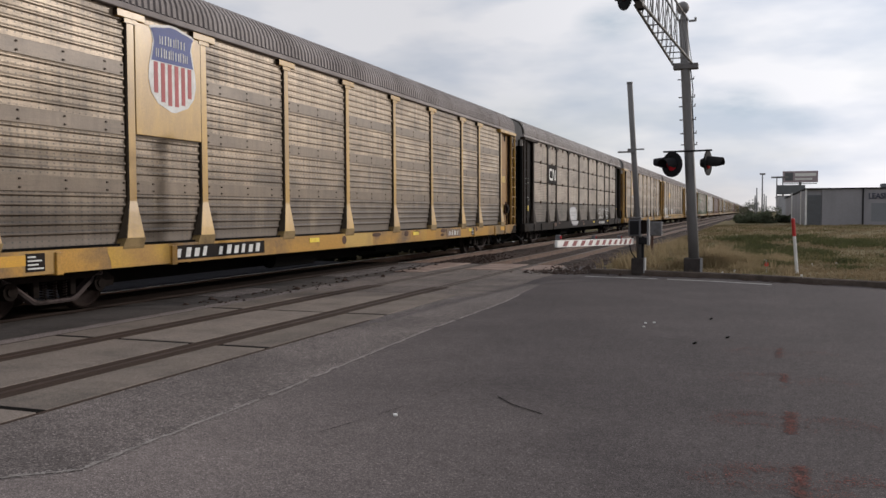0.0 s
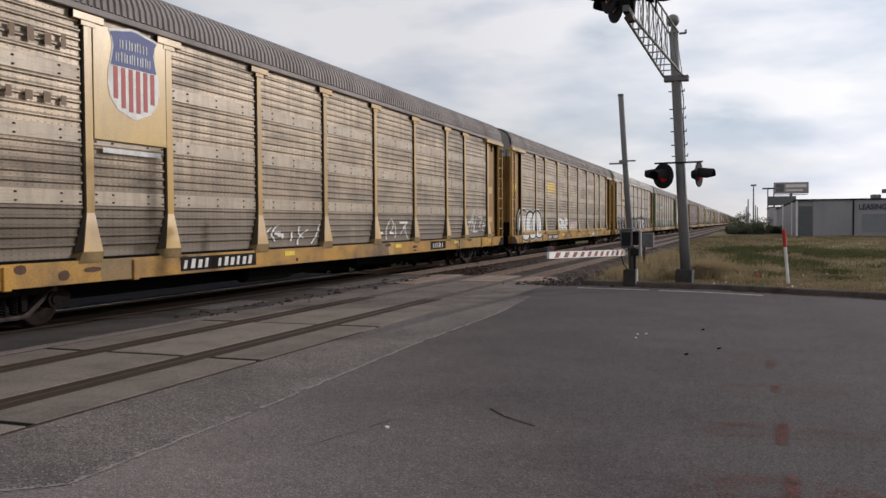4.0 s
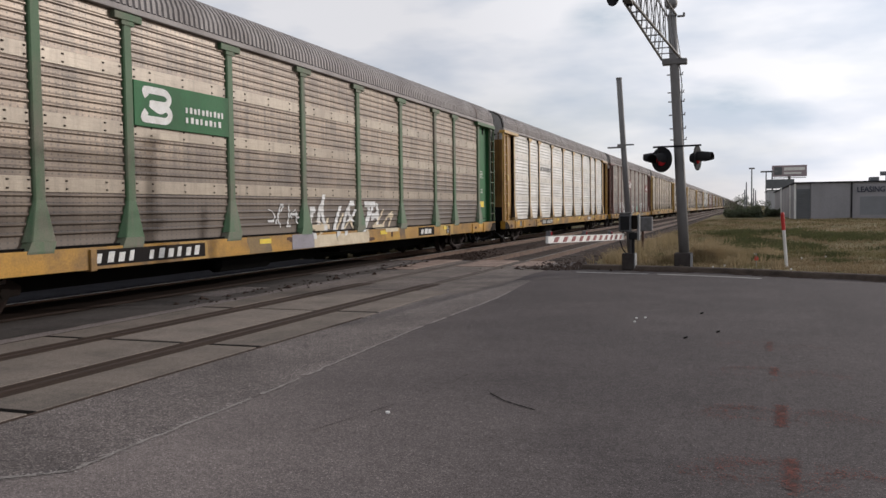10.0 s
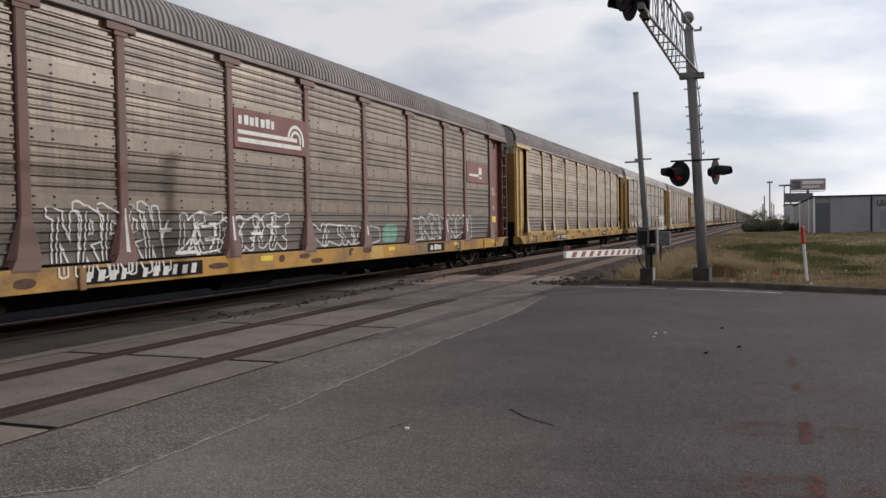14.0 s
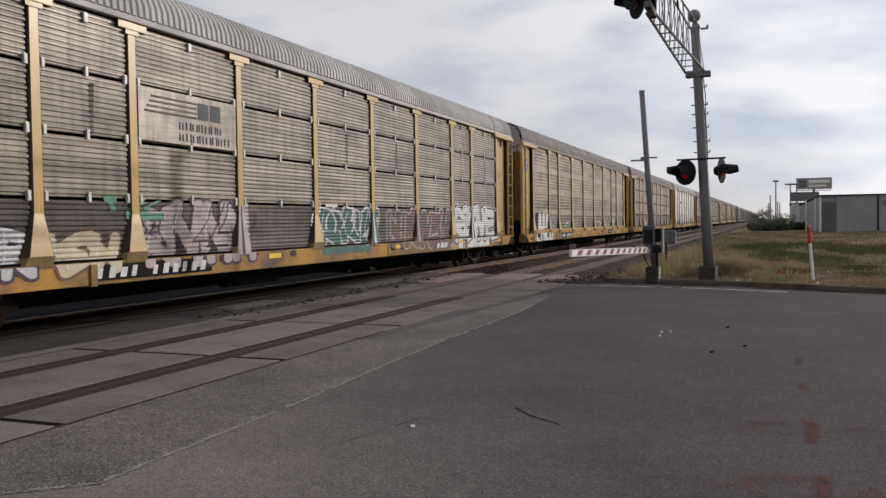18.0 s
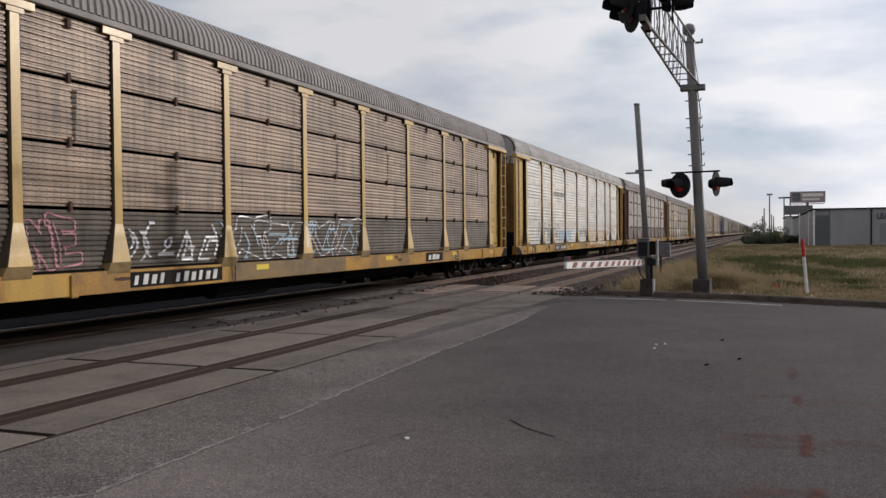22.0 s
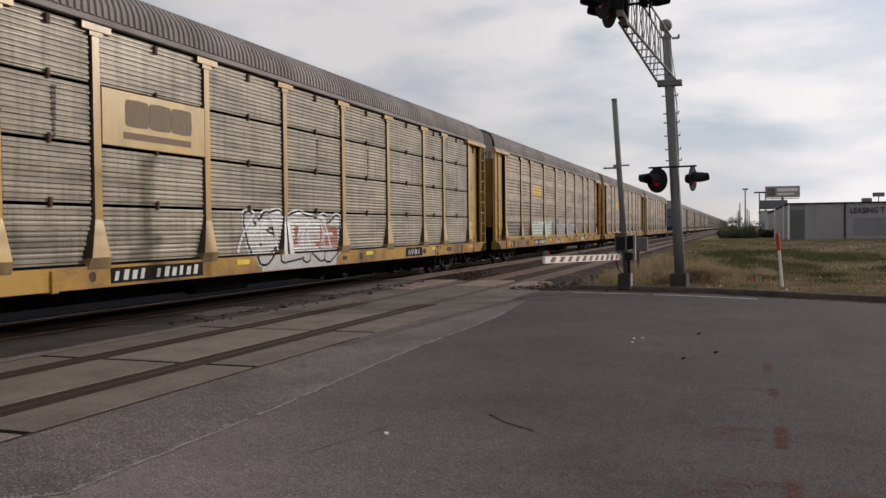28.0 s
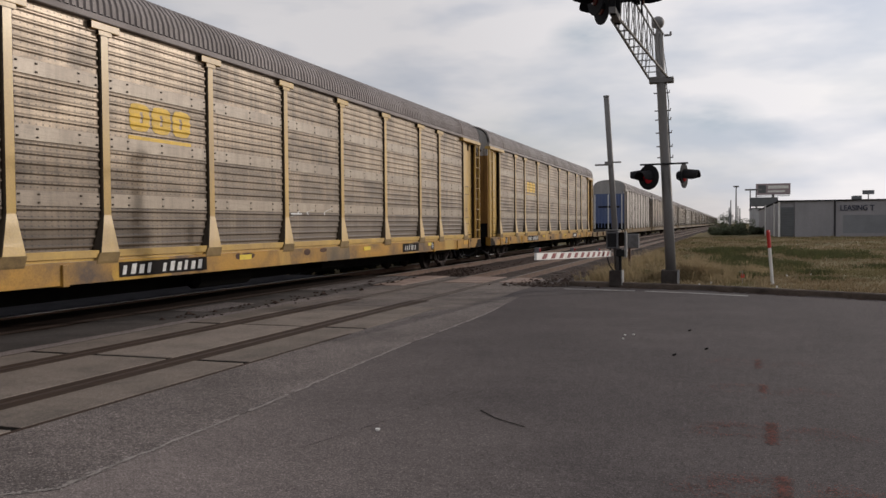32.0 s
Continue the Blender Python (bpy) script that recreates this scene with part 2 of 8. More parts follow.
def glow(name, color, strength):
    m = bpy.data.materials.new(name)
    m.use_nodes = True
    b = m.node_tree.nodes["Principled BSDF"]
    b.inputs["Base Color"].default_value = (*color, 1)
    b.inputs["Roughness"].default_value = 0.25
    b.inputs["Emission Color"].default_value = (*color, 1)
    b.inputs["Emission Strength"].default_value = strength
    return m


ASPHALT = mat("asphalt", (0.161, 0.136, 0.127), 0.95, dirt=(0.105, 0.089, 0.086), amount=0.45, scale=0.3, grain=110, spread=0.25, bump=0.4, dist=0.008, spec=0.12, second=(0.066, 0.0558, 0.0545), speck=0.34)
ASPHALT_OLD = mat("asphalt_worn", (0.134, 0.114, 0.106), 0.95, dirt=(0.079, 0.068, 0.064), amount=0.7, scale=0.6, grain=110, spread=0.3, bump=0.35, dist=0.008, spec=0.12, speck=0.42)
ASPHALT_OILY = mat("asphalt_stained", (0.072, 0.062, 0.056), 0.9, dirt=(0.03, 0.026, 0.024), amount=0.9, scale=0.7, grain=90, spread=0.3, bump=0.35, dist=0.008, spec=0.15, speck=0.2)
CONCRETE = mat("concrete", (0.186, 0.154, 0.130), 0.92, dirt=(0.119, 0.102, 0.087), amount=0.85, scale=1.3, grain=70, spread=0.2, bump=0.25, vary=0.14, spec=0.15, speck=0.15)
CONCRETE_PINK = mat("concrete_pinkish", (0.27, 0.20, 0.165), 0.92, dirt=(0.15, 0.105, 0.085), amount=0.85, scale=1.8, grain=70, spread=0.2, bump=0.25, spec=0.15, speck=0.15)
ASPHALT_DUSTY = mat("asphalt_dusty", (0.150, 0.126, 0.112), 0.95, dirt=(0.085, 0.073, 0.067), amount=0.85, scale=0.9, grain=110, spread=0.3, bump=0.35, dist=0.008, spec=0.12, speck=0.25)
KERB = mat("kerb_concrete", (0.105, 0.08, 0.064), 0.92, dirt=(0.045, 0.034, 0.028), amount=0.9, scale=2.2, grain=50, spread=0.25, bump=0.3)
FOUNDATION = mat("stained_concrete_block", (0.060, 0.050, 0.046), 0.9, dirt=(0.03, 0.026, 0.024), amount=0.8, scale=4, spec=0.15)
RUBBER = mat("rubber", (0.040, 0.026, 0.019), 0.9, dirt=(0.062, 0.040, 0.029), amount=0.6, scale=4, spec=0.15)
RAIL_STEEL = mat("rail_steel", (0.11, 0.062, 0.04), 0.6, 0.5, dirt=(0.05, 0.032, 0.026), amount=0.8, scale=5)
RAIL_HEAD = mat("rail_head", (0.42, 0.41, 0.40), 0.32, 0.9, dirt=(0.2, 0.15, 0.12), amount=0.5, scale=2)
RAIL_WORN = mat("rail_head_worn", (0.10, 0.078, 0.066), 0.5, 0.6, dirt=(0.05, 0.036, 0.028), amount=0.8, scale=2)
# polished far rail; its pale colour stands in for the sky's sheen
RAIL_SHINY = mat("rail_head_sheen", (0.62, 0.61, 0.61), 0.5, 0.35, dirt=(0.42, 0.40, 0.39), amount=0.5, scale=2, spec=0.6)
SLATY_SHADE = mat("slaty_track_shade", (0.036, 0.035, 0.040), 0.95, dirt=(0.020, 0.0195, 0.023), amount=0.7, scale=1.4, grain=25, spread=0.4, bump=0.6, spec=0.08)
RAIL_RUST = mat("rail_head_rusty", (0.045, 0.025, 0.018), 0.7, 0.2, dirt=(0.03, 0.02, 0.016), amount=0.6, scale=3)
RAIL_DUSTY = mat("rail_head_dusty", (0.13, 0.105, 0.088), 0.8, 0.1, dirt=(0.06, 0.045, 0.038), amount=0.8, scale=3)
TIE = mat("tie_wood", (0.055, 0.040, 0.031), 0.9, dirt=(0.04, 0.032, 0.026), amount=0.7, scale=6)
BALLAST = mat("ballast", (0.052, 0.034, 0.027), 0.95, dirt=(0.038, 0.028, 0.023), amount=0.8, scale=1.2, grain=25, spread=0.45, bump=0.8, dist=0.03, spec=0.12)
STONE = mat("ballast_stone", (0.074, 0.055, 0.046), 0.95, dirt=(0.05, 0.038, 0.032), amount=0.6, scale=3, grain=15, spread=0.3, vary=0.3, spec=0.12)
EARTH = mat("earth", (0.19, 0.145, 0.08), 0.97, dirt=(0.105, 0.10, 0.046), amount=1.0, scale=0.32, grain=7, spread=0.35, bump=0.5, dist=0.03, spec=0.06)
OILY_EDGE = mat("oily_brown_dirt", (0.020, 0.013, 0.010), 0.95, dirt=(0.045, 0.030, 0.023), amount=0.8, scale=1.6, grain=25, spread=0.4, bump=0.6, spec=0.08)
GRASS_DRY = blade("grass_dry", (0.39, 0.305, 0.185), (0.23, 0.185, 0.10), 0.7)
GRASS = blade("grass", (0.21, 0.175, 0.09), (0.115, 0.11, 0.052), 0.3)
GRASS_TAN = blade("grass_tan", (0.33, 0.25, 0.15), (0.19, 0.148, 0.084), 0.3)
WEED = blade("weed", (0.108, 0.113, 0.050), (0.058, 0.064, 0.030), 0.6)
LEAF = blade("leaf", (0.118, 0.132, 0.085), (0.066, 0.076, 0.050), 0.7)
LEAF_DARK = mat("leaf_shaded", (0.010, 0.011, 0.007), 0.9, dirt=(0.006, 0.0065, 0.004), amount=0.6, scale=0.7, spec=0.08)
TRUNK = mat("bark", (0.08, 0.065, 0.05), 0.9, scale=6)
GALV = mat("galvanised_post", (0.33, 0.33, 0.33), 0.55, 0.35, dirt=(0.2, 0.19, 0.18), amount=0.6, scale=3, streak=0.3)
POLE_GREY = mat("pole_grey", (0.20, 0.192, 0.186), 0.6, 0.2, dirt=(0.12, 0.113, 0.107), amount=0.6, scale=2.5, streak=0.3)
BLACK = mat("black_paint", (0.016, 0.016, 0.018), 0.8, dirt=(0.03, 0.027, 0.025), amount=0.6, scale=5, spec=0.12)
# underframe grime; also paints shade in the car cores and ledges
DARK = mat("underframe_grime_and_shade", (0.003, 0.0028, 0.0026), 0.9, dirt=(0.007, 0.0058, 0.005), amount=0.7, scale=3, spec=0.08)
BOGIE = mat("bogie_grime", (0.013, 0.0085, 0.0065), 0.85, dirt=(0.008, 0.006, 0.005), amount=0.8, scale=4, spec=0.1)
BOGIE_PALE = mat("bogie_dusty", (0.085, 0.066, 0.062), 0.85, dirt=(0.022, 0.016, 0.014), amount=0.9, scale=5, spec=0.1)
BOLT = mat("bolt_rust", (0.050, 0.034, 0.024), 0.8, dirt=(0.028, 0.02, 0.015), amount=0.7, scale=6, spec=0.15)
WHEEL = mat("wheel_rusty", (0.020, 0.0115, 0.009), 0.8, dirt=(0.010, 0.007, 0.006), amount=0.8, scale=4, spec=0.12)
RUST = mat("rust", (0.10, 0.052, 0.034), 0.85, dirt=(0.05, 0.03, 0.024), amount=0.7, scale=4)
WHITE = mat("white_paint", (0.74, 0.73, 0.70), 0.55, dirt=(0.45, 0.42, 0.37), amount=0.5, scale=4)
SIGNAL_RED = mat("red_paint", (0.50, 0.028, 0.022), 0.5, dirt=(0.26, 0.03, 0.025), amount=0.5, scale=5)
ORANGE = mat("orange_paint", (0.52, 0.085, 0.05), 0.8, dirt=(0.4, 0.09, 0.06), amount=0.7, scale=6)
ORANGE_WORN = mat("orange_paint_worn", (0.19, 0.074, 0.060), 0.95, dirt=(0.085, 0.068, 0.063), amount=1.0, scale=9, grain=40, spread=0.3, spec=0.1)
STRIPE_RED = mat("reflective_red_faded", (0.22, 0.028, 0.028), 0.6, dirt=(0.10, 0.026, 0.026), amount=0.7, scale=5)
MACHINE = mat("machine_grey", (0.135, 0.132, 0.138), 0.6, dirt=(0.07, 0.066, 0.064), amount=0.8, scale=6)
RED_LENS = glow("red_lens", (0.30, 0.010, 0.016), 0.18)
RED_UNLIT = glow("red_lens_unlit", (0.07, 0.006, 0.008), 0.0)
LINE_WHITE = mat("worn_white_line", (0.36, 0.35, 0.335), 0.85, dirt=(0.13, 0.12, 0.11), amount=1.0, scale=5, grain=30, spread=0.25)
SEAM = mat("seam_filler", (0.30, 0.27, 0.25), 0.95, dirt=(0.2, 0.178, 0.162), amount=0.7, scale=6, grain=60, spread=0.3, spec=0.1)
SLATE = mat("slate_lettering", (0.085, 0.085, 0.09), 0.7, dirt=(0.16, 0.155, 0.15), amount=0.7, scale=4)
CRACK = mat("crack_dark", (0.009, 0.008, 0.007), 0.95, spec=0.05)
# train
YELLOW = mat("car_yellow", (0.485, 0.285, 0.054), 0.32, dirt=(0.23, 0.127, 0.036), amount=0.75, scale=1.3, grain=35, spread=0.08, streak=0.35, vary=0.06, spec=0.55)
YELLOW_PALE = mat("car_yellow_pale", (0.535, 0.342, 0.085), 0.32, dirt=(0.28, 0.168, 0.05), amount=0.65, scale=1.3, grain=35, spread=0.08, streak=0.35, vary=0.06, spec=0.55)
YELLOW_GRIME = mat("sill_yellow", (0.45, 0.235, 0.034), 0.32, dirt=(0.075, 0.042, 0.022), amount=1.0, scale=0.9, grain=30, spread=0.15, wide=0.8, spec=0.55)
# yellow greyed to put distance haze into the far cars' paint
YELLOW_HAZED = mat("car_yellow_hazed", (0.30, 0.262, 0.215), 0.32, dirt=(0.20, 0.168, 0.13), amount=0.75, scale=1.3, grain=35, spread=0.08, streak=0.35, vary=0.06, spec=0.55)
SILL_BRIGHT = mat("sill_yellow_bright", (0.50, 0.29, 0.034), 0.32, dirt=(0.26, 0.12, 0.026), amount=0.8, scale=1.1, grain=30, spread=0.12, wide=0.8, spec=0.55)
POST_SOOTY = mat("post_sooty_brown", (0.034, 0.025, 0.020), 0.75, dirt=(0.016, 0.012, 0.010), amount=0.8, scale=1.5, streak=0.35, spec=0.12)
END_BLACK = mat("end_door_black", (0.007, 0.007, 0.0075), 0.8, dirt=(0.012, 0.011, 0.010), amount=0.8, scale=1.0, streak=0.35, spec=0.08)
# soot of the sill corners, and painted shade for the end recesses
END_SOOT_SHADE = mat("end_soot_and_recess_shade", (0.016, 0.012, 0.009), 0.85, dirt=(0.035, 0.026, 0.018), amount=0.7, scale=1.5, streak=0.35, spec=0.08)
LABEL_TAN = mat("label_tan", (0.52, 0.35, 0.09), 0.6, dirt=(0.33, 0.22, 0.08), amount=0.7, scale=5)
# shade tone for the posts' narrow sides, put into the colour
POST_SIDE = mat("post_side_shade", (0.048, 0.033, 0.018), 0.7, dirt=(0.018, 0.013, 0.009), amount=0.9, scale=2.0, streak=0.35, spec=0.2)
DOOR_BROWNED = mat("end_panel_browned_yellow", (0.335, 0.175, 0.045), 0.5, dirt=(0.16, 0.08, 0.028), amount=0.8, scale=1.1, grain=35, spread=0.08, streak=0.35, vary=0.06, spec=0.3)
POST_FOOT = mat("post_foot_grime", (0.215, 0.142, 0.055), 0.7, dirt=(0.10, 0.066, 0.03), amount=0.8, scale=3.0, spec=0.2)
AMBER = mat("amber_reflective", (0.62, 0.32, 0.015), 0.45, dirt=(0.42, 0.22, 0.03), amount=0.6, scale=4, spec=0.4)
SILL_DULL = mat("sill_dull", (0.24, 0.155, 0.06), 0.32, dirt=(0.06, 0.042, 0.03), amount=1.0, scale=0.9, grain=30, spread=0.15, spec=0.55)
GREEN_WORN = mat("post_green_worn", (0.065, 0.13, 0.06), 0.65, dirt=(0.17, 0.14, 0.11), amount=1.0, scale=1.5, streak=0.35)
BROWN_WORN = mat("post_oxide_worn", (0.140, 0.058, 0.045), 0.6, dirt=(0.125, 0.080, 0.062), amount=0.9, scale=1.5, streak=0.35)
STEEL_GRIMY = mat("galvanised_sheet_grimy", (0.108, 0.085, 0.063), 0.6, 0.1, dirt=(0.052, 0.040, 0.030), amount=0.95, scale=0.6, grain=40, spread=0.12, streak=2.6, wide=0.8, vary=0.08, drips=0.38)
CAR_BLACK = mat("car_black", (0.014, 0.0115, 0.0105), 0.8, dirt=(0.036, 0.028, 0.023), amount=0.7, spec=0.1, scale=1.5, streak=0.35)
CAR_GREEN = mat("car_green", (0.028, 0.14, 0.05), 0.6, dirt=(0.05, 0.09, 0.05), amount=0.6, spec=0.2, scale=1.5, streak=0.35)
CAR_BROWN = mat("car_oxide_red", (0.18, 0.042, 0.03), 0.6, dirt=(0.075, 0.038, 0.03), amount=0.7, scale=1.5, streak=0.35)
CAR_BLUE = mat("car_blue", (0.075, 0.108, 0.225), 0.55, dirt=(0.13, 0.15, 0.22), amount=0.6, scale=1.5, streak=0.35)
STEEL = mat("galvanised_sheet", (0.350, 0.268, 0.182), 0.42, 0.2, dirt=(0.124, 0.088, 0.054), amount=0.95, scale=0.6, grain=40, spread=0.12, streak=2.6, wide=0.8, vary=0.08, drips=0.38, holes=34.0, foot_dark=(0.082, 0.058, 0.038), spec=0.6)
STEEL_DARK_FOOT = mat("galvanised_sheet_dark_foot", (0.350, 0.268, 0.182), 0.42, 0.2, dirt=(0.124, 0.088, 0.054), amount=0.95, scale=0.6, grain=40, spread=0.12, streak=2.6, wide=0.8, vary=0.08, drips=0.38, holes=34.0, foot_dark=(0.050, 0.033, 0.020), spec=0.6)
STEEL_BROWN = mat("galvanised_sheet_browned", (0.275, 0.208, 0.150), 0.42, 0.2, dirt=(0.15, 0.11, 0.083), amount=0.95, scale=0.6, grain=40, spread=0.12, streak=2.6, wide=0.8, vary=0.08, drips=0.38, holes=34.0, foot_dark=(0.060, 0.041, 0.029), spec=0.6)
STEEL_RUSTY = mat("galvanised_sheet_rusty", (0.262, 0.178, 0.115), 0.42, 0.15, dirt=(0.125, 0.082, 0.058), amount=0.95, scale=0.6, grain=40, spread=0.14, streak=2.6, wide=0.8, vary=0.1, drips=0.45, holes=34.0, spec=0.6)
STEEL_GREY = mat("galvanised_sheet_dull", (0.31, 0.268, 0.218), 0.42, 0.2, dirt=(0.13, 0.108, 0.086), amount=0.95, scale=0.6, grain=40, spread=0.12, streak=2.6, wide=0.8, vary=0.08, drips=0.38, spec=0.6)
STEEL_OLIVE = mat("galvanised_sheet_olive", (0.245, 0.212, 0.162), 0.42, 0.2, dirt=(0.105, 0.086, 0.064), amount=0.95, scale=0.6, grain=40, spread=0.12, streak=2.6, wide=0.8, vary=0.08, drips=0.38, spec=0.6)
STEEL_BEIGE = mat("galvanised_sheet_beige", (0.255, 0.218, 0.153), 0.42, 0.15, dirt=(0.108, 0.088, 0.059), amount=0.95, scale=0.6, grain=40, spread=0.12, streak=2.6, wide=0.8, vary=0.08, drips=0.38, spec=0.6)
STEEL_BRIGHT = mat("galvanised_sheet_bright", (0.62, 0.605, 0.575), 0.38, 0.4, dirt=(0.38, 0.365, 0.34), amount=0.75, scale=0.6, grain=40, spread=0.12, streak=2.6, wide=0.8, vary=0.08, drips=0.12)
STEEL_TAN = mat("galvanised_sheet_tanned", (0.180, 0.132, 0.088), 0.42, 0.12, dirt=(0.076, 0.054, 0.036), amount=0.95, scale=0.6, grain=40, spread=0.12, streak=2.6, wide=0.8, vary=0.08, drips=0.38, holes=34.0, foot_dark=(0.042, 0.029, 0.020), spec=0.6)
STEEL_WARM = mat("galvanised_sheet_warm", (0.305, 0.238, 0.168), 0.42, 0.15, dirt=(0.138, 0.104, 0.074), amount=0.95, scale=0.6, grain=40, spread=0.12, streak=2.6, wide=0.8, vary=0.08, drips=0.38, holes=34.0, spec=0.6)
BAND_DARK = mat("splice_band_grimy", (0.150, 0.108, 0.070), 0.42, 0.1, dirt=(0.09, 0.064, 0.042), amount=0.8, scale=0.7, grain=40, spread=0.1, wide=0.5, vary=0.06, drips=0.15, spec=0.5)
BAND_PALE = mat("splice_band_pale", (0.33, 0.275, 0.21), 0.42, 0.15, dirt=(0.20, 0.155, 0.115), amount=0.7, scale=0.8, grain=40, spread=0.08, wide=0.5, vary=0.06, drips=0.18, spec=0.5)
BAND_BRIGHT = mat("splice_band_bright", (0.57, 0.545, 0.50), 0.42, 0.35, dirt=(0.40, 0.375, 0.335), amount=0.7, scale=0.8, grain=40, spread=0.08, wide=0.5, vary=0.06, drips=0.15)
BAND_TAN = mat("splice_band_tan", (0.162, 0.121, 0.085), 0.42, 0.1, dirt=(0.104, 0.077, 0.056), amount=0.7, scale=0.8, grain=40, spread=0.08, wide=0.5, vary=0.06, drips=0.18, spec=0.5)
CLIP_PALE = mat("clip_zinc", (0.52, 0.51, 0.49), 0.5, 0.3, dirt=(0.3, 0.28, 0.26), amount=0.6, scale=6)
ROOF = mat("roof_sheet", (0.335, 0.305, 0.292), 0.62, 0.05, dirt=(0.20, 0.175, 0.165), amount=0.7, scale=0.8, grain=30, spread=0.08, spec=0.15)
ROOF_PALE = mat("roof_sheet_pale", (0.50, 0.475, 0.455), 0.55, 0.05, dirt=(0.31, 0.285, 0.268), amount=0.7, scale=0.8, grain=30, spread=0.08, spec=0.2)
ROOF_DARK = mat("roof_sheet_dark", (0.295, 0.262, 0.25), 0.65, 0.05, dirt=(0.17, 0.148, 0.14), amount=0.7, scale=0.8, grain=30, spread=0.08, spec=0.15)
END_GREY = mat("end_sheet_grey", (0.34, 0.325, 0.31), 0.6, 0.1, dirt=(0.2, 0.19, 0.18), amount=0.6, scale=1.4, streak=0.4)
# sooty end doors; the shade between cars is put into these colours too
END_TAN = mat("end_door_shaded_tan", (0.235, 0.125, 0.038), 0.75, dirt=(0.035, 0.022, 0.013), amount=1.0, scale=0.9, streak=0.35, spec=0.12)
END_GREEN = mat("end_door_shaded_green", (0.010, 0.026, 0.016), 0.8, dirt=(0.007, 0.008, 0.006), amount=0.9, scale=1.0, streak=0.35, spec=0.08)
END_BROWN = mat("end_door_shaded_brown", (0.034, 0.012, 0.010), 0.8, dirt=(0.012, 0.007, 0.006), amount=0.9, scale=1.0, streak=0.35, spec=0.08)
INK_DIM = mat("stencil_dim", (0.10, 0.10, 0.09), 0.8, dirt=(0.04, 0.04, 0.036), amount=0.9, scale=4)
INK = mat("stencil_white", (0.70, 0.69, 0.66), 0.7, dirt=(0.4, 0.38, 0.34), amount=0.5, scale=8)
NAVY = mat("emblem_blue", (0.05, 0.075, 0.24), 0.55, dirt=(0.09, 0.1, 0.2), amount=0.5, scale=5)
EMBLEM_RED = mat("emblem_red", (0.40, 0.055, 0.06), 0.55, dirt=(0.3, 0.11, 0.1), amount=0.5, scale=5)
LOGO_YELLOW = mat("logo_yellow", (0.75, 0.47, 0.04), 0.5, dirt=(0.45, 0.30, 0.07), amount=0.5, scale=4)
LOGO_BROWN = mat("logo_brown", (0.16, 0.10, 0.06), 0.6, dirt=(0.25, 0.17, 0.08), amount=0.5, scale=4)
PLACARD = mat("placard_yellow", (0.78, 0.58, 0.03), 0.5, dirt=(0.5, 0.36, 0.06), amount=0.5, scale=4)
SPRAYS = {
    "w": mat("spray_white", (0.68, 0.68, 0.67), 0.55, dirt=(0.42, 0.41, 0.38), amount=0.6, scale=3),
    "k": mat("spray_black", (0.014, 0.014, 0.016), 0.75, dirt=(0.045, 0.04, 0.04), amount=0.6, spec=0.15, scale=3),
    "b": mat("spray_blue", (0.10, 0.22, 0.40), 0.55, dirt=(0.05, 0.10, 0.2), amount=0.7, scale=3),
    "y": mat("spray_olive_yellow", (0.36, 0.32, 0.14), 0.6, dirt=(0.26, 0.24, 0.12), amount=0.7, scale=3),
    "q": mat("spray_blush", (0.47, 0.40, 0.385), 0.6, dirt=(0.30, 0.245, 0.235), amount=0.7, scale=3),
    "e": mat("spray_cream", (0.62, 0.53, 0.38), 0.6, dirt=(0.42, 0.32, 0.2), amount=0.6, scale=3),
    "n": mat("spray_brown", (0.17, 0.095, 0.07), 0.65, dirt=(0.1, 0.07, 0.055), amount=0.8, scale=3),
    "v": mat("spray_violet_grey", (0.26, 0.24, 0.27), 0.6, dirt=(0.17, 0.155, 0.17), amount=0.7, scale=3),
    "t": mat("spray_dark_teal", (0.055, 0.14, 0.125), 0.6, dirt=(0.03, 0.07, 0.07), amount=0.7, scale=3),
    "g": mat("spray_green", (0.12, 0.30, 0.22), 0.55, dirt=(0.05, 0.13, 0.1), amount=0.7, scale=3),
    "p": mat("spray_pink", (0.50, 0.24, 0.27), 0.55, dirt=(0.3, 0.12, 0.13), amount=0.7, scale=3),
    "r": mat("spray_rust_red", (0.36, 0.10, 0.06), 0.6, dirt=(0.2, 0.08, 0.05), amount=0.7, scale=3),
    "s": mat("spray_silver", (0.46, 0.46, 0.47), 0.4, 0.3, dirt=(0.3, 0.29, 0.28), amount=0.6, scale=3),
    "c": mat("spray_pale_blue", (0.40, 0.52, 0.60), 0.55, dirt=(0.3, 0.36, 0.4), amount=0.6, scale=3),
    "d": mat("spray_plum", (0.060, 0.034, 0.048), 0.65, dirt=(0.10, 0.075, 0.075), amount=0.7, scale=3),
    "x": mat("spray_dark_slate", (0.030, 0.040, 0.055), 0.6, dirt=(0.07, 0.08, 0.09), amount=0.7, scale=3),
    "m": mat("spray_mint", (0.42, 0.55, 0.46), 0.55, dirt=(0.3, 0.38, 0.3), amount=0.6, scale=3),
}


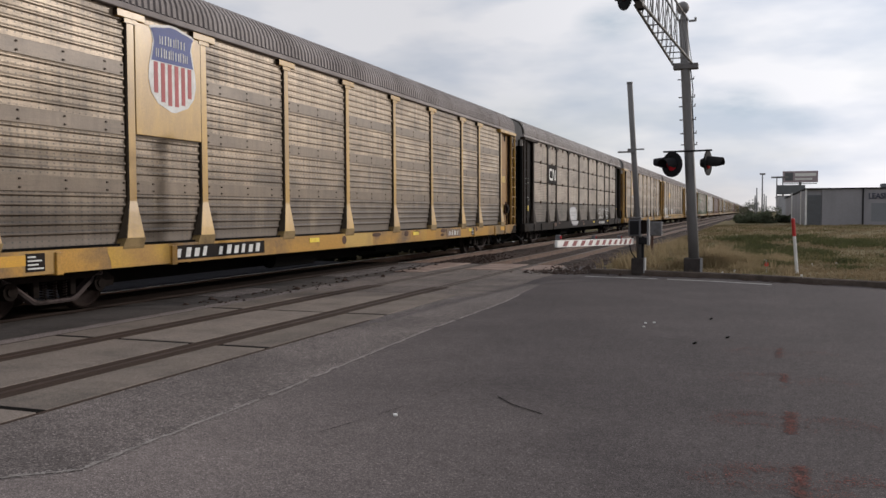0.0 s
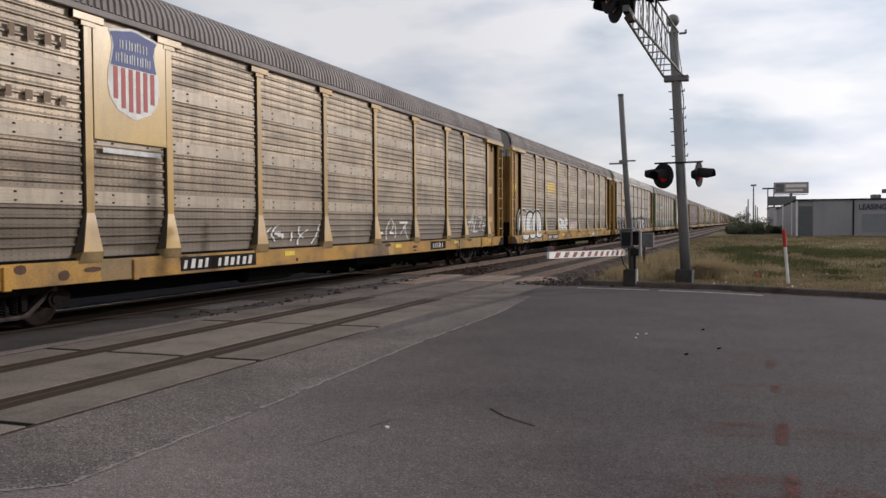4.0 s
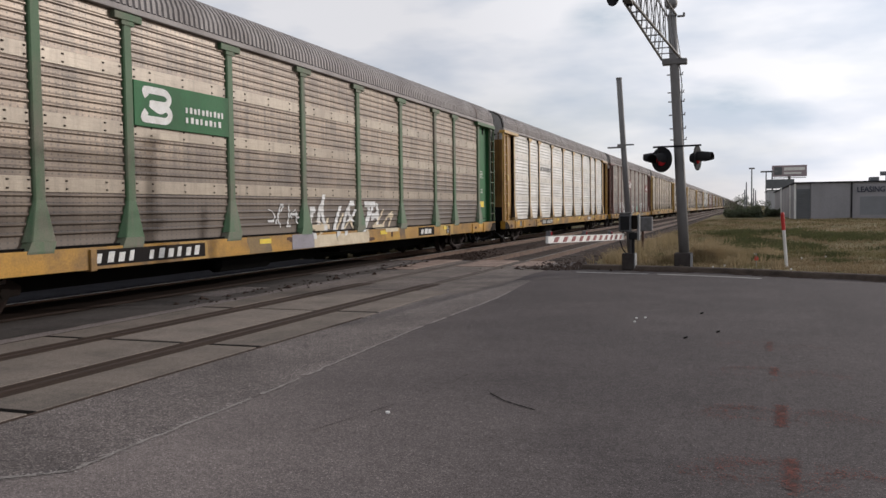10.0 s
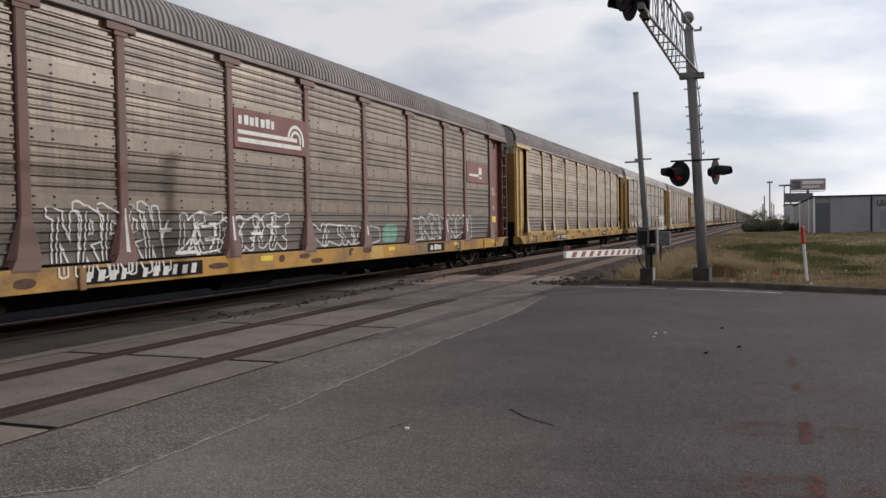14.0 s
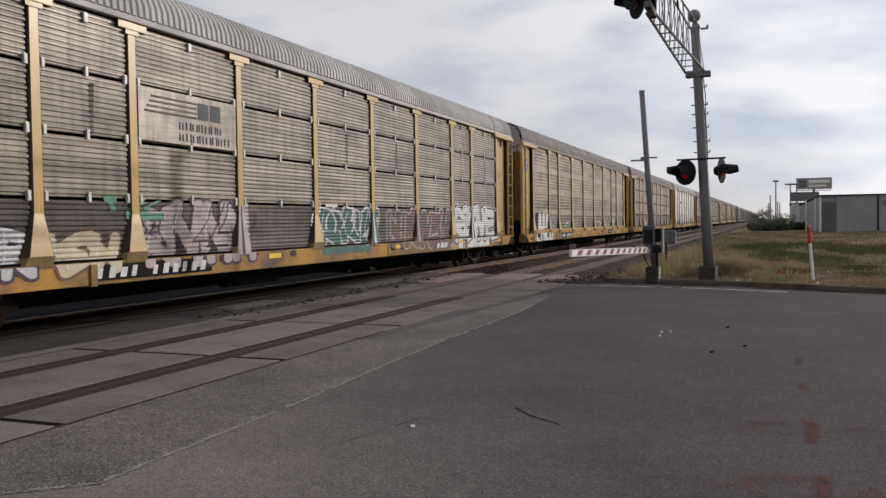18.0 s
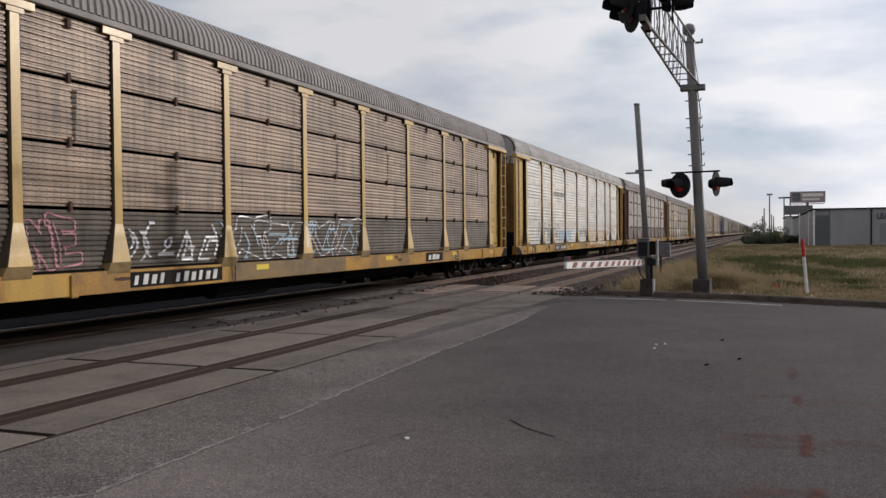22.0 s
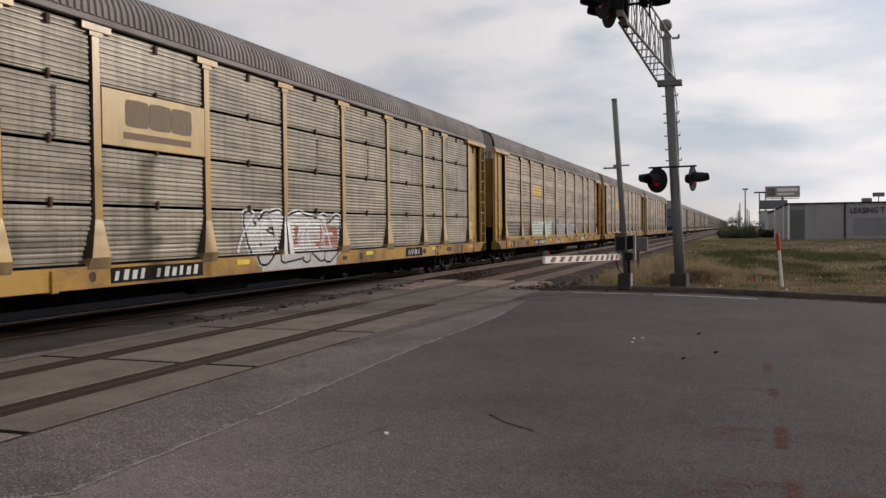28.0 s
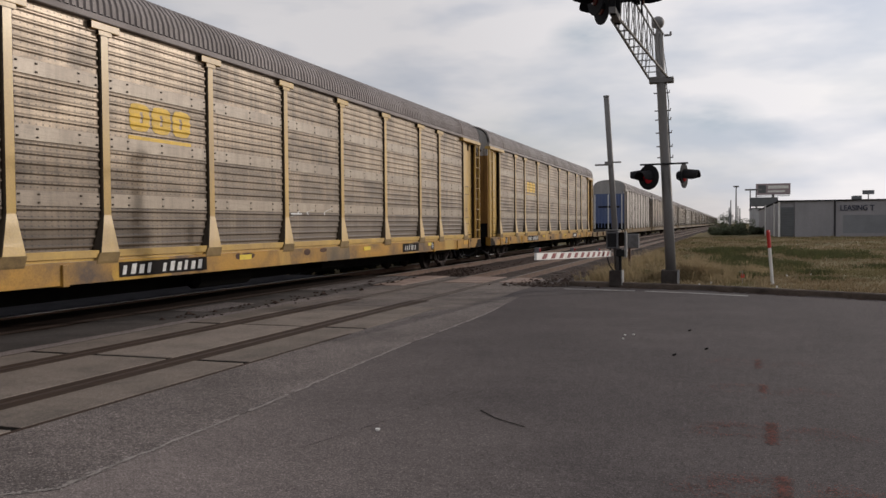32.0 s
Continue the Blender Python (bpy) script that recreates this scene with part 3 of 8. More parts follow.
# ---- mesh tools ----
class Geo:
    """A list of corners and faces that grows piece by piece."""

    def __init__(self):
        self.v, self.f = [], []

    def quad(self, *p):
        n = len(self.v)
        self.v += [tuple(q) for q in p]
        self.f.append(tuple(range(n, n + len(p))))
        return self

    def box(self, x0, x1, y0, y1, z0, z1, c=0.0):
        """A box; c > 0 chamfers its upright and long edges."""
        if c:
            ring = [(x0 + c, y0), (x1 - c, y0), (x1, y0 + c), (x1, y1 - c), (x1 - c, y1), (x0 + c, y1), (x0, y1 - c), (x0, y0 + c)]
            rows = []
            for z, k in ((z0, c), (z0 + c, 0), (z1 - c, 0), (z1, c)):
                rows.append([(min(max(x, x0 + k), x1 - k), min(max(y, y0 + k), y1 - k), z) for x, y in ring])
            return self.loft(rows, True)
        n = len(self.v)
        self.v += [(x, y, z) for z in (z0, z1) for y in (y0, y1) for x in (x0, x1)]
        self.f += [tuple(n + i for i in q) for q in ((0, 2, 3, 1), (4, 5, 7, 6), (0, 1, 5, 4), (1, 3, 7, 5), (3, 2, 6, 7), (2, 0, 4, 6))]
        return self

    def loft(self, rows, caps=True, ring=True):
        """Skin over rows of points, each a closed ring (or an open line)."""
        n, k = len(self.v), len(rows[0])
        for r in rows:
            self.v += [tuple(p) for p in r]
        for i in range(len(rows) - 1):
            for j in range(k if ring else k - 1):
                a, b = n + i * k + j, n + i * k + (j + 1) % k
                self.f.append((a, b, b + k, a + k))
        if caps and ring:
            self.f.append(tuple(n + j for j in reversed(range(k))))
            self.f.append(tuple(n + (len(rows) - 1) * k + j for j in range(k)))
        return self

    def tube(self, path, r, n=8, caps=True):
        """A round bar along a path; r is one radius or one for each point."""
        path = [Vector(p) for p in path]
        rs = r if isinstance(r, (list, tuple)) else [r] * len(path)
        rows, up = [], None
        for i, p in enumerate(path):
            d = (path[min(i + 1, len(path) - 1)] - path[max(i - 1, 0)]).normalized()
            if up is None:
                up = d.orthogonal().normalized()
            up = (up - d * up.dot(d)).normalized()
            side = d.cross(up)
            rows.append([p + (up * math.cos(a) + side * math.sin(a)) * rs[i] for a in (2 * math.pi * j / n for j in range(n))])
        return self.loft(rows, caps)

    def cyl(self, a, b, r, n=16):
        return self.tube([a, b], r, n)

    def ball(self, c, r, n=12, squash=1.0):
        c = Vector(c)
        rows = []
        for i in range(1, n // 2):
            t = math.pi * i / (n // 2)
            rows.append([c + Vector((math.sin(t) * math.cos(a) * r, math.sin(t) * math.sin(a) * r, -math.cos(t) * r * squash)) for a in (2 * math.pi * j / n for j in range(n))])
        return self.loft(rows, True)

    def mesh(self, name, material, smooth=False):
        me = bpy.data.meshes.new(name)
        me.from_pydata(self.v, [], self.f)
        me.materials.append(material)
        if smooth:
            me.polygons.foreach_set("use_smooth", [True] * len(me.polygons))
        me.update()
        return me


def part(name, geo, material, parent, label="", at=None, smooth=False):
    """One mesh object under a thing or under a part."""
    me = geo if isinstance(geo, bpy.types.Mesh) else geo.mesh(name, material, smooth)
    ob = new(name, me)
    ob.parent = parent
    if at is not None:
        ob.location = at
    if label:
        ob["label"] = label
    if name in ("graffiti", "graffiti_form", "outline", "halo"):
        ob["kind"] = "stuff"             # sprayed paint broken up by the ribs
    return ob


def thing(name, label, category, at=(0, 0, 0), turn=0.0, group="", kind=""):
    ob = new(name)
    ob.matrix_basis = pose(*at, 0, 0, turn)
    ob.empty_display_size = 0.2
    return tagged(ob, label, category, group, kind)


def solid(name, geo, material, label, category, kind="", group="", smooth=False):
    return tagged(new(name, geo.mesh(name, material, smooth)), label, category, group, kind)


CACHE = {}


def shared(key, material, make, smooth=False):
    """One mesh for all alike pieces of one material."""
    k = (key, material.name)
    if k not in CACHE:
        CACHE[k] = make().mesh(key if isinstance(key, str) else key[0], material, smooth)
    return CACHE[k]

# ---- plan ----
TRACK_X, NEAR_X = -11.06, -6.90          # centre lines of the train's track and of the nearer track
GAUGE = 0.755                            # centre line to rail head centre


def kerb_y(x):
    """The kerb's line: nearly square to the track, then bending towards the viewer further right."""
    if x < -2.4:
        return 21.22 - 0.16 * (x + 2.4)
    if x < 0.6:
        return 21.22 - 0.16 * (x + 2.4) - 0.064 * (x + 2.4) ** 2
    return 20.164 - 0.52 * (x - 0.6)


# ---- ground ----
g = Geo().quad((-4000, -4000, -0.28), (4000, -4000, -0.28), (4000, 4000, -0.28), (-4000, 4000, -0.28))
solid("ground", g, EARTH, "flat dry earth reaching to the horizon", "ground", "structure")

g = Geo()
edge = [(-3.9 + i * 0.4) for i in range(0, 110)]
road_ring = [(40, -40)] + [(x, kerb_y(x)) for x in reversed(edge)] + [(-3.9, 24.2), (-5.2, 24.5), (-9.0, 24.6), (-13.8, 24.4), (-13.8, -40)]
g.loft([[(x, y, -0.3) for x, y in road_ring], [(x, y, 0.0) for x, y in road_ring]])
road = solid("road", g, ASPHALT, "grey worn asphalt road crossing the railway", "road", "structure")

# rougher old surfacing along the crossing, bounded by a ragged seam
g = Geo()
rng0 = random.Random(17)
seam_pts = [(-5.2, 3.35), (-4.6, 3.5), (-4.25, 3.7), (-3.86, 4.04), (-3.88, 5.2), (-3.89, 6.48), (-3.98, 8.2), (-4.06, 10.1), (-4.07, 12.0), (-4.08, 14.1), (-4.2, 16.0), (-4.35, 18.0)]
pts = []
for (xa, ya), (xb, yb) in zip(seam_pts, seam_pts[1:]):
    for k in range(24):
        u = k / 24
        y = ya + (yb - ya) * u
        pts.append((xa + (xb - xa) * u + 0.03 * noise.noise((0, y * 4.3, 1.0)), y))
g.loft([[(min(-5.25, x), y, 0.004) for x, y in pts], [(x, y, 0.004) for x, y in pts]], False, False)
solid("asphalt_patch", g, ASPHALT_OLD, "lighter old asphalt strip beside the crossing panels", "asphalt", "structure")
g = Geo()
for (xa, ya), (xb, yb) in zip(pts, pts[1:]):
    if noise.noise((5, ya * 2.2, 0)) < -.34 or ya > 15.5:
        continue
    wa, wb = (max(.002, .014 + .018 * noise.noise((9, q * 9, 2))) for q in (ya, yb))
    ja, jb = (.012 * noise.noise((2, q * 14, 6)) for q in (ya, yb))
    g.quad((xa + ja - wa, ya, .0052), (xa + ja + wa, ya, .0052), (xb + jb + wb, yb, .0052), (xb + jb - wb, yb, .0052))
    for k in range(5):
        u, q, zz = rng0.random(), rng0.uniform(.004, .011), .0056 + .002 * rng0.random()
        x, y, ph = xa + (xb - xa) * u + rng0.gauss(0, .035), ya + (yb - ya) * u, rng0.uniform(0, 6.28)
        g.quad(*[(x + q * math.cos(ph + j * 1.257), y + 1.3 * q * math.sin(ph + j * 1.257), zz) for j in range(5)])
solid("asphalt_seam", g, SEAM, "pale crumbled seam between two asphalt surfaces", "seam", "structure")

# kerb with its worn white edge line
g = Geo()
rows = []
for x in edge:
    y = kerb_y(x)
    dz = 0.012 * noise.noise((x * 1.3, 0, 3))
    rows.append([(x, y - 0.01, -0.1), (x, y + 0.005, 0.10 + dz), (x, y + 0.03, 0.125 + dz), (x, y + 0.2, 0.12 + dz), (x, y + 0.2, -0.1)])
g.loft(rows, True, True)
solid("kerb", g, KERB, "low dirty concrete kerb along the road edge", "kerb", "structure")
g = Geo()
for i in range(60):
    xa = -3.85 + i * 0.075
    if noise.noise((xa * 2.2, 7, 0)) < -0.55 or xa > .35:
        continue
    ya, yb = kerb_y(xa) - 0.98, kerb_y(xa + 0.075) - 0.98
    g.quad((xa, ya - 0.08, 0.004), (xa + 0.075, yb - 0.08, 0.004), (xa + 0.075, yb + 0.08, 0.004), (xa, ya + 0.08, 0.004))
solid("edge_line", g, LINE_WHITE, "worn white line painted along the road edge", "road marking", "structure")

# soil and leaf litter washed against the kerb
g = Geo()
rngk = random.Random(29)
for i in range(900):
    x = rngk.uniform(-3.6, 12)
    y = kerb_y(x) - abs(rngk.gauss(0, .12)) * (1 + max(0, x) * .25) + .01
    q, ph = rngk.uniform(.01, .05), rngk.uniform(0, 6.28)
    if noise.noise((x * .8, 3, 0)) < -.1 - .05 * x:
        continue
    g.loft([[(x + 2 * q * k * math.cos(ph + j * 1.05), y + q * k * math.sin(ph + j * 1.05), z) for j in range(6)] for z, k in ((.001, 1), (.004 + q * .2, .5))])
tagged(new("kerb_soil", g.mesh("kerb_soil", BALLAST)), "brown soil and litter lying against the kerb", "soil", kind="stuff")

# field behind the kerb
def field_z(x, y):
    k = kerb_y(x)
    rise = min(1.0, max(0.0, (y - k - 0.1) / 0.6))
    z = 0.10 * rise + 0.10 * noise.noise((x * 0.25, y * 0.12, 2)) * min(1, max(0, (y - k - 1) / 8)) + 0.02 * noise.noise((x, y, 5))
    side = min(1.0, max(0.0, (x + 4.6) / 1.1))
    far = min(1.0, max(0.0, (130 - y) / 60))
    return (z * side - 0.26 * (1 - side)) * far - 0.05 * (1 - far)


g = Geo()
xs = [-4.8 + 0.35 * i for i in range(30)] + [6.2 + 2.2 * i for i in range(50)]
ys = [0.15 + 0.4 * i for i in range(40)] + [16.2 + 2.5 * i for i in range(45)]
g.loft([[(x, kerb_y(max(-3.9, x)) + dy if x > -3.9 else 21.46 + dy + 2.7 * min(1, (-3.9 - x)), field_z(x, kerb_y(max(-3.9, x)) + dy)) for x in xs] for dy in ys], False, False)
field = solid("field", g, EARTH, "rough grassy verge between the railway and a building", "field", "structure", smooth=True)

# ---- railway ----
def bed(name, x, y0, y1, lab):
    rows = []
    n = 60
    for i in range(n + 1):
        y = y0 + (y1 - y0) * (i / n) ** 2.2
        rows.append([(x - 2.6, y, -0.42), (x - 1.75, y, -0.17 + 0.02 * noise.noise((1, y, 0))), (x, y, -0.15), (x + 1.6, y, -0.17 + 0.03 * noise.noise((3, y, 0))), (x + 2.5, y, -0.40)])
    return solid(name, Geo().loft(rows, False, False), BALLAST, lab, "track bed", "structure")


bed("ballast_bed_near", NEAR_X, 24.4, 1500, "brown-grey ballast bed of the nearer track")
bed("ballast_bed_far", TRACK_X, 24.4, 1500, "brown-grey ballast bed under the train's track")
bed("ballast_bed_behind", TRACK_X, -4.0, -400, "ballast bed of the train's track beyond the road")
RAIL_PROFILE = [(-0.075, -0.17), (0.075, -0.17), (0.07, -0.155), (0.012, -0.14), (0.012, -0.045), (0.036, -0.035), (0.036, -0.006), (0.028, 0), (-0.028, 0), (-0.036, -0.006), (-0.036, -0.035), (-0.012, -0.045), (-0.012, -0.14), (-0.07, -0.155)]


def rail(x, y0, y1, head, lab, lift=0.0):
    ob = thing("rail", lab, "rail", group="rails", kind="structure")
    part("rail_web", Geo().loft([[(x + a, y, b + lift - 0.003) for a, b in RAIL_PROFILE] for y in (y0, y1)]), RAIL_STEEL, ob)
    part("rail_head", Geo().box(x - 0.034, x + 0.034, y0, y1, lift - 0.006, lift + 0.001), head, ob)


for sx in (-1, 1):
    if sx < 0:
        rail(TRACK_X - GAUGE, -400, 1500, RAIL_SHINY, "polished steel rail under the train", 0.045)
    else:
        rail(TRACK_X + GAUGE, -400, 24.0, RAIL_RUST, "grimy steel rail sunk beside the asphalt", 0.012)
        rail(TRACK_X + GAUGE, 24.0, 1500, RAIL_HEAD, "polished steel rail on wooden ties", 0.012)
    rail(NEAR_X + sx * GAUGE, 24.0, 1500, RAIL_WORN, "brown steel rail on wooden ties")
    rail(NEAR_X + sx * GAUGE, -30, 16.6, RAIL_RUST, "rusty rail set between concrete crossing panels", 0.010)
    rail(NEAR_X + sx * GAUGE, 16.6, 24.0, RAIL_DUSTY, "dusty rail buried in worn asphalt", 0.006)

tie_mesh = Geo().box(-1.3, 1.3, -0.11, 0.11, -0.30, -0.125, 0.012).mesh("tie", TIE)
for name, x, lab in (("tie_row_near", NEAR_X, "weathered wooden ties of the nearer track"), ("tie_row_far", TRACK_X, "weathered wooden ties under the train's track")):
    row = thing(name, lab, "tie", kind="structure")
    for i in range(60):
        o = part("tie", tie_mesh, TIE, row, at=(x + random.uniform(-.04, .04), 25.0 + i * 0.52, random.uniform(-.045, -.018)))
        o.rotation_euler = (0, 0, random.uniform(-.02, .02))
    rest = Geo()
    for i in range(60, 500):
        y = 25.0 + i * 0.52
        rest.box(x - 1.3, x + 1.3, y - 0.11, y + 0.11, -0.30, -0.153)
    tagged(part("far_ties", rest, TIE, row), kind="stuff")

# concrete panels of the nearer track's crossing
JOINTS = [-11.5 + 3.33 * i for i in range(0, 11)]
cross = thing("crossing_panels", "worn concrete slabs set between and beside the rails", "crossing", kind="structure")


def slab(x0, x1):
    return Geo().box(x0, x1, 0.04, 3.27, -0.12, 0.012, 0.008)


for k, (x0, x1) in enumerate(((-8.42, -7.85), (-7.45, -6.34), (-5.94, -5.27))):
    me = slab(x0, x1).mesh("panel", CONCRETE)
    for j in JOINTS:
        if j > 14.5:
            continue
        o = part("panel", me, CONCRETE, cross, at=(random.uniform(-.012, .012), j, random.uniform(-.003, .004)))
flange = Geo()
for x in (NEAR_X - GAUGE, NEAR_X + GAUGE):
    flange.box(x - 0.19, x - 0.036, -12, 16.6, -0.1, 0.008)
    flange.box(x + 0.036, x + 0.20, -12, 16.6, -0.1, 0.008)
    flange.box(x - 0.10, x - 0.036, 16.6, 24.4, -0.1, 0.0062)
    flange.box(x + 0.036, x + 0.09, 16.6, 24.4, -0.1, 0.0062)
flange.box(-5.27, -5.225, -12, 11.2, -0.1, 0.0075).box(-8.46, -8.42, -12, 13, -0.1, 0.0075)
part("flangeway", flange, RUBBER, cross, "dark rubber strip beside the rail")
gaps = Geo()
for j in JOINTS[:8]:
    gaps.box(-8.42, -5.27, j - 0.045, j + 0.045, -0.1, 0.0062)
part("joint", gaps, CRACK, cross)
# rubber strips and patched asphalt beside the train's track
g = Geo()
for sx in (-1, 1):
    x = TRACK_X + sx * GAUGE
    g.box(x - 0.13, x - 0.04, -12, 24.3, -0.1, 0.008)
    g.box(x + 0.04, x + 0.13, -12, 24.3, -0.1, 0.008)
solid("flangeway_strip", g, RUBBER, "dark rubber strips beside the train's rails", "crossing", "structure")
g = Geo()
for x0, x1, y0, y1 in ((-9.9, -9.2, 13.4, 15.2), (-10.1, -9.3, 18.6, 24.0)):
    g.box(x0, x1, y0, y1, -0.05, 0.007)
solid("asphalt_mend", g, ASPHALT_OLD, "paler mended strips of asphalt by the rails", "asphalt", "structure")
g = Geo()
rows = []
for i in range(70):
    y = 14.95 + i * .135
    rows.append([(x + .10 * noise.noise((x, y * 1.1, 2)) + .03 * noise.noise((x, y * 5, 7)), y + .12 * noise.noise((x * 2, 0, 9)) * (i == 0), .0055) for x in (-8.45, -7.9, -7.3, -6.7, -6.1, -5.5, -4.75)])
g.loft(rows, False, False)
solid("dusty_strip", g, ASPHALT_DUSTY, "pale dusty asphalt worn over the end of the crossing", "asphalt", "structure")
g = Geo()
for x0, x1, y0, y1 in ((-8.95, -8.15, 20.6, 24.6), (-7.45, -6.32, 21.9, 24.5), (-5.95, -5.15, 22.2, 24.2)):
    g.box(x0, x1, y0, y1, -0.05, 0.02, .012)
solid("crossing_end_slab", g, CONCRETE_PINK, "pale pinkish concrete slabs at the end of the crossing", "crossing", "structure")

# bluish skylit shade behind the train, put into the ground's colour
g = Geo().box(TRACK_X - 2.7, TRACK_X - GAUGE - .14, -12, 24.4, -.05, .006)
solid("dusty_shoulder", g, SLATY_SHADE, "slate-grey ground beyond the train's track, shade in its colour", "track dirt", "structure")
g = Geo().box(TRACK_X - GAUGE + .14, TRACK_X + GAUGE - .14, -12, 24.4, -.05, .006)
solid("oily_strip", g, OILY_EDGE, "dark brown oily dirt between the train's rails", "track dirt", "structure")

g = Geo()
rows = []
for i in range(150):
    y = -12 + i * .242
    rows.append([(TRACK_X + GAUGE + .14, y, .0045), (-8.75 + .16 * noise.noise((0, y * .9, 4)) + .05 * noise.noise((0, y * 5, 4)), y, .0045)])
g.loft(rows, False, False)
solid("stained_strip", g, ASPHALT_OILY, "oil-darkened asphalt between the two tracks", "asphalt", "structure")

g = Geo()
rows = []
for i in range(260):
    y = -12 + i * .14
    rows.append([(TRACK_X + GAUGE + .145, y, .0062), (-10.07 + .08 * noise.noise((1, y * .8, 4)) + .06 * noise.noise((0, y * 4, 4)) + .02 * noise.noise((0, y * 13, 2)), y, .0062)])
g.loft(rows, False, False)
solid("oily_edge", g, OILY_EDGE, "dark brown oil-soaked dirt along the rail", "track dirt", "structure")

# loose ballast stones and dirt by the crossing's end
g = Geo()
rng = random.Random(3)
def stone(g, x, y, z, r):
    a = rng.uniform(0, 6.28)
    c, s = math.cos(a), math.sin(a)
    n = len(g.v)
    for p in ((1, 0, .1), (-.2, .9, 0), (-.9, -.1, .15), (.1, -.8, .05), (.1, .1, .75), (0, 0, -.5)):
        k = r * rng.uniform(.7, 1.25)
        g.v.append((x + (p[0] * c - p[1] * s) * k, y + (p[0] * s + p[1] * c) * k, z + p[2] * k * .8))
    for t in ((0, 1, 4), (1, 2, 4), (2, 3, 4), (3, 0, 4), (1, 0, 5), (2, 1, 5), (3, 2, 5), (0, 3, 5)):
        g.f.append(tuple(n + i for i in t))


for i in range(2600):
    y = 21.2 + 26 * rng.random() ** 1.6
    x = rng.uniform(-5.6, -3.7) if rng.random() < 0.55 else rng.uniform(-9.4, -5.2)
    if y < 24.5 and not (-5.3 < x < -3.9):
        continue
    z = 0.01 if y < 24.3 else -0.17 - max(0, (x + 5.4)) * 0.1
    stone(g, x, y, z, rng.uniform(0.02, 0.055))
tagged(new("ballast_stones", g.mesh("ballast_stones", STONE)), "loose grey-brown ballast stones along the track", "gravel", kind="stuff")

g = Geo()
for i in range(420):
    if i < 260:
        x, y = rng.gauss(-4.6, .55), 20.9 + abs(rng.gauss(0, 1.5))
    else:
        x, y = rng.gauss(-8.95, .25), rng.uniform(12, 25)
    if y > 24.3 or (x > -3.9 and y > kerb_y(x)):
        continue
    stone(g, x, y, .008, rng.uniform(.015, .05) if i % 9 else rng.uniform(.06, .11))
for i in range(700):
    x, y = rng.gauss(-9.1, .38), 24.6 + abs(rng.gauss(0, 2.6))
    stone(g, x, y, -.12 + .10 * math.exp(-((x + 9.2) / .5) ** 2), rng.uniform(.03, .09))
tagged(new("crossing_rubble", g.mesh("crossing_rubble", BALLAST)), "brown clods and rubble by the crossing's end", "rubble", kind="stuff")

# ---- verge grass ----
def tufts(name, material, spots, label, droop=.5):
    """Clumps of arching blades; spots: x, y, height, blades, spread, width of a blade."""
    g = Geo()
    for x, y, h, n, spread, wd in spots:
        z = field_z(x, y) - 0.02
        for k in range(n):
            a, t = rng.uniform(0, 6.28), rng.uniform(0.1, 1.0) * droop
            ca, sa = math.cos(a), math.sin(a)
            q = spread * math.sqrt(rng.random())
            bx, by = x + q * ca * .6 + rng.uniform(-.2, .2) * spread, y + q * sa * .6 + rng.uniform(-.2, .2) * spread
            hh = h * rng.uniform(0.55, 1.15)
            wx, wy = -wd * sa, wd * ca
            if abs(ca) > .8:
                wx, wy = wd * .7, wd * .7
            m = len(g.v)
            for u, o, w in ((0, 0, 1), (.6, .3, .8), (.92, .75, .5)):
                px, py = bx + ca * t * hh * o * 1.3, by + sa * t * hh * o * 1.3
                g.v += [(px - wx * w, py - wy * w, z + hh * u), (px + wx * w, py + wy * w, z + hh * u)]
            g.v.append((bx + ca * t * hh * 1.6, by + sa * t * hh * 1.6, z + hh * (1.0 - .25 * t)))
            g.f += [(m, m + 1, m + 3, m + 2), (m + 2, m + 3, m + 5, m + 4), (m + 4, m + 5, m + 6)]
    return tagged(new(name, g.mesh(name, material)), label, "grass", kind="stuff")


dry, green, tan, weed = [], [], [], []
# tall straw clumps round the masts and up the edge of the ballast
for i in range(420):
    x = rng.uniform(-3.7, 1.0)
    y = kerb_y(x) + 0.35 + rng.random() ** 1.4 * 15
    near = .8 * math.exp(-((x + 3.0) / .5) ** 2)
    if (abs(x + 1.345) < .5 or abs(x + 2.66) < .4 or abs(x - .26) < .4) and y < 21.9:
        continue
    if rng.random() < 0.10 + near:
        dry.append((x, y, rng.uniform(.16, .34) + .30 * near * rng.random() ** .7, 26, .30, .0065))
# rounded humps of matted straw
for cx, cy, w, h, n in ((-1.0, 23.3, .55, .62, 46), (-.45, 24.3, .5, .46, 30), (-1.75, 22.9, .35, .40, 16), (-.2, 22.2, .35, .26, 16), (-.9, 26.5, .9, .40, 30), (.3, 27.5, .8, .26, 20)):
    for i in range(n):
        a, q = rng.uniform(0, 6.28), math.sqrt(rng.random())
        dry.append((cx + w * q * math.cos(a), cy + .8 * w * q * math.sin(a), h * (1.08 - .65 * q * q) * rng.uniform(.8, 1.05), 44, .26, .006))
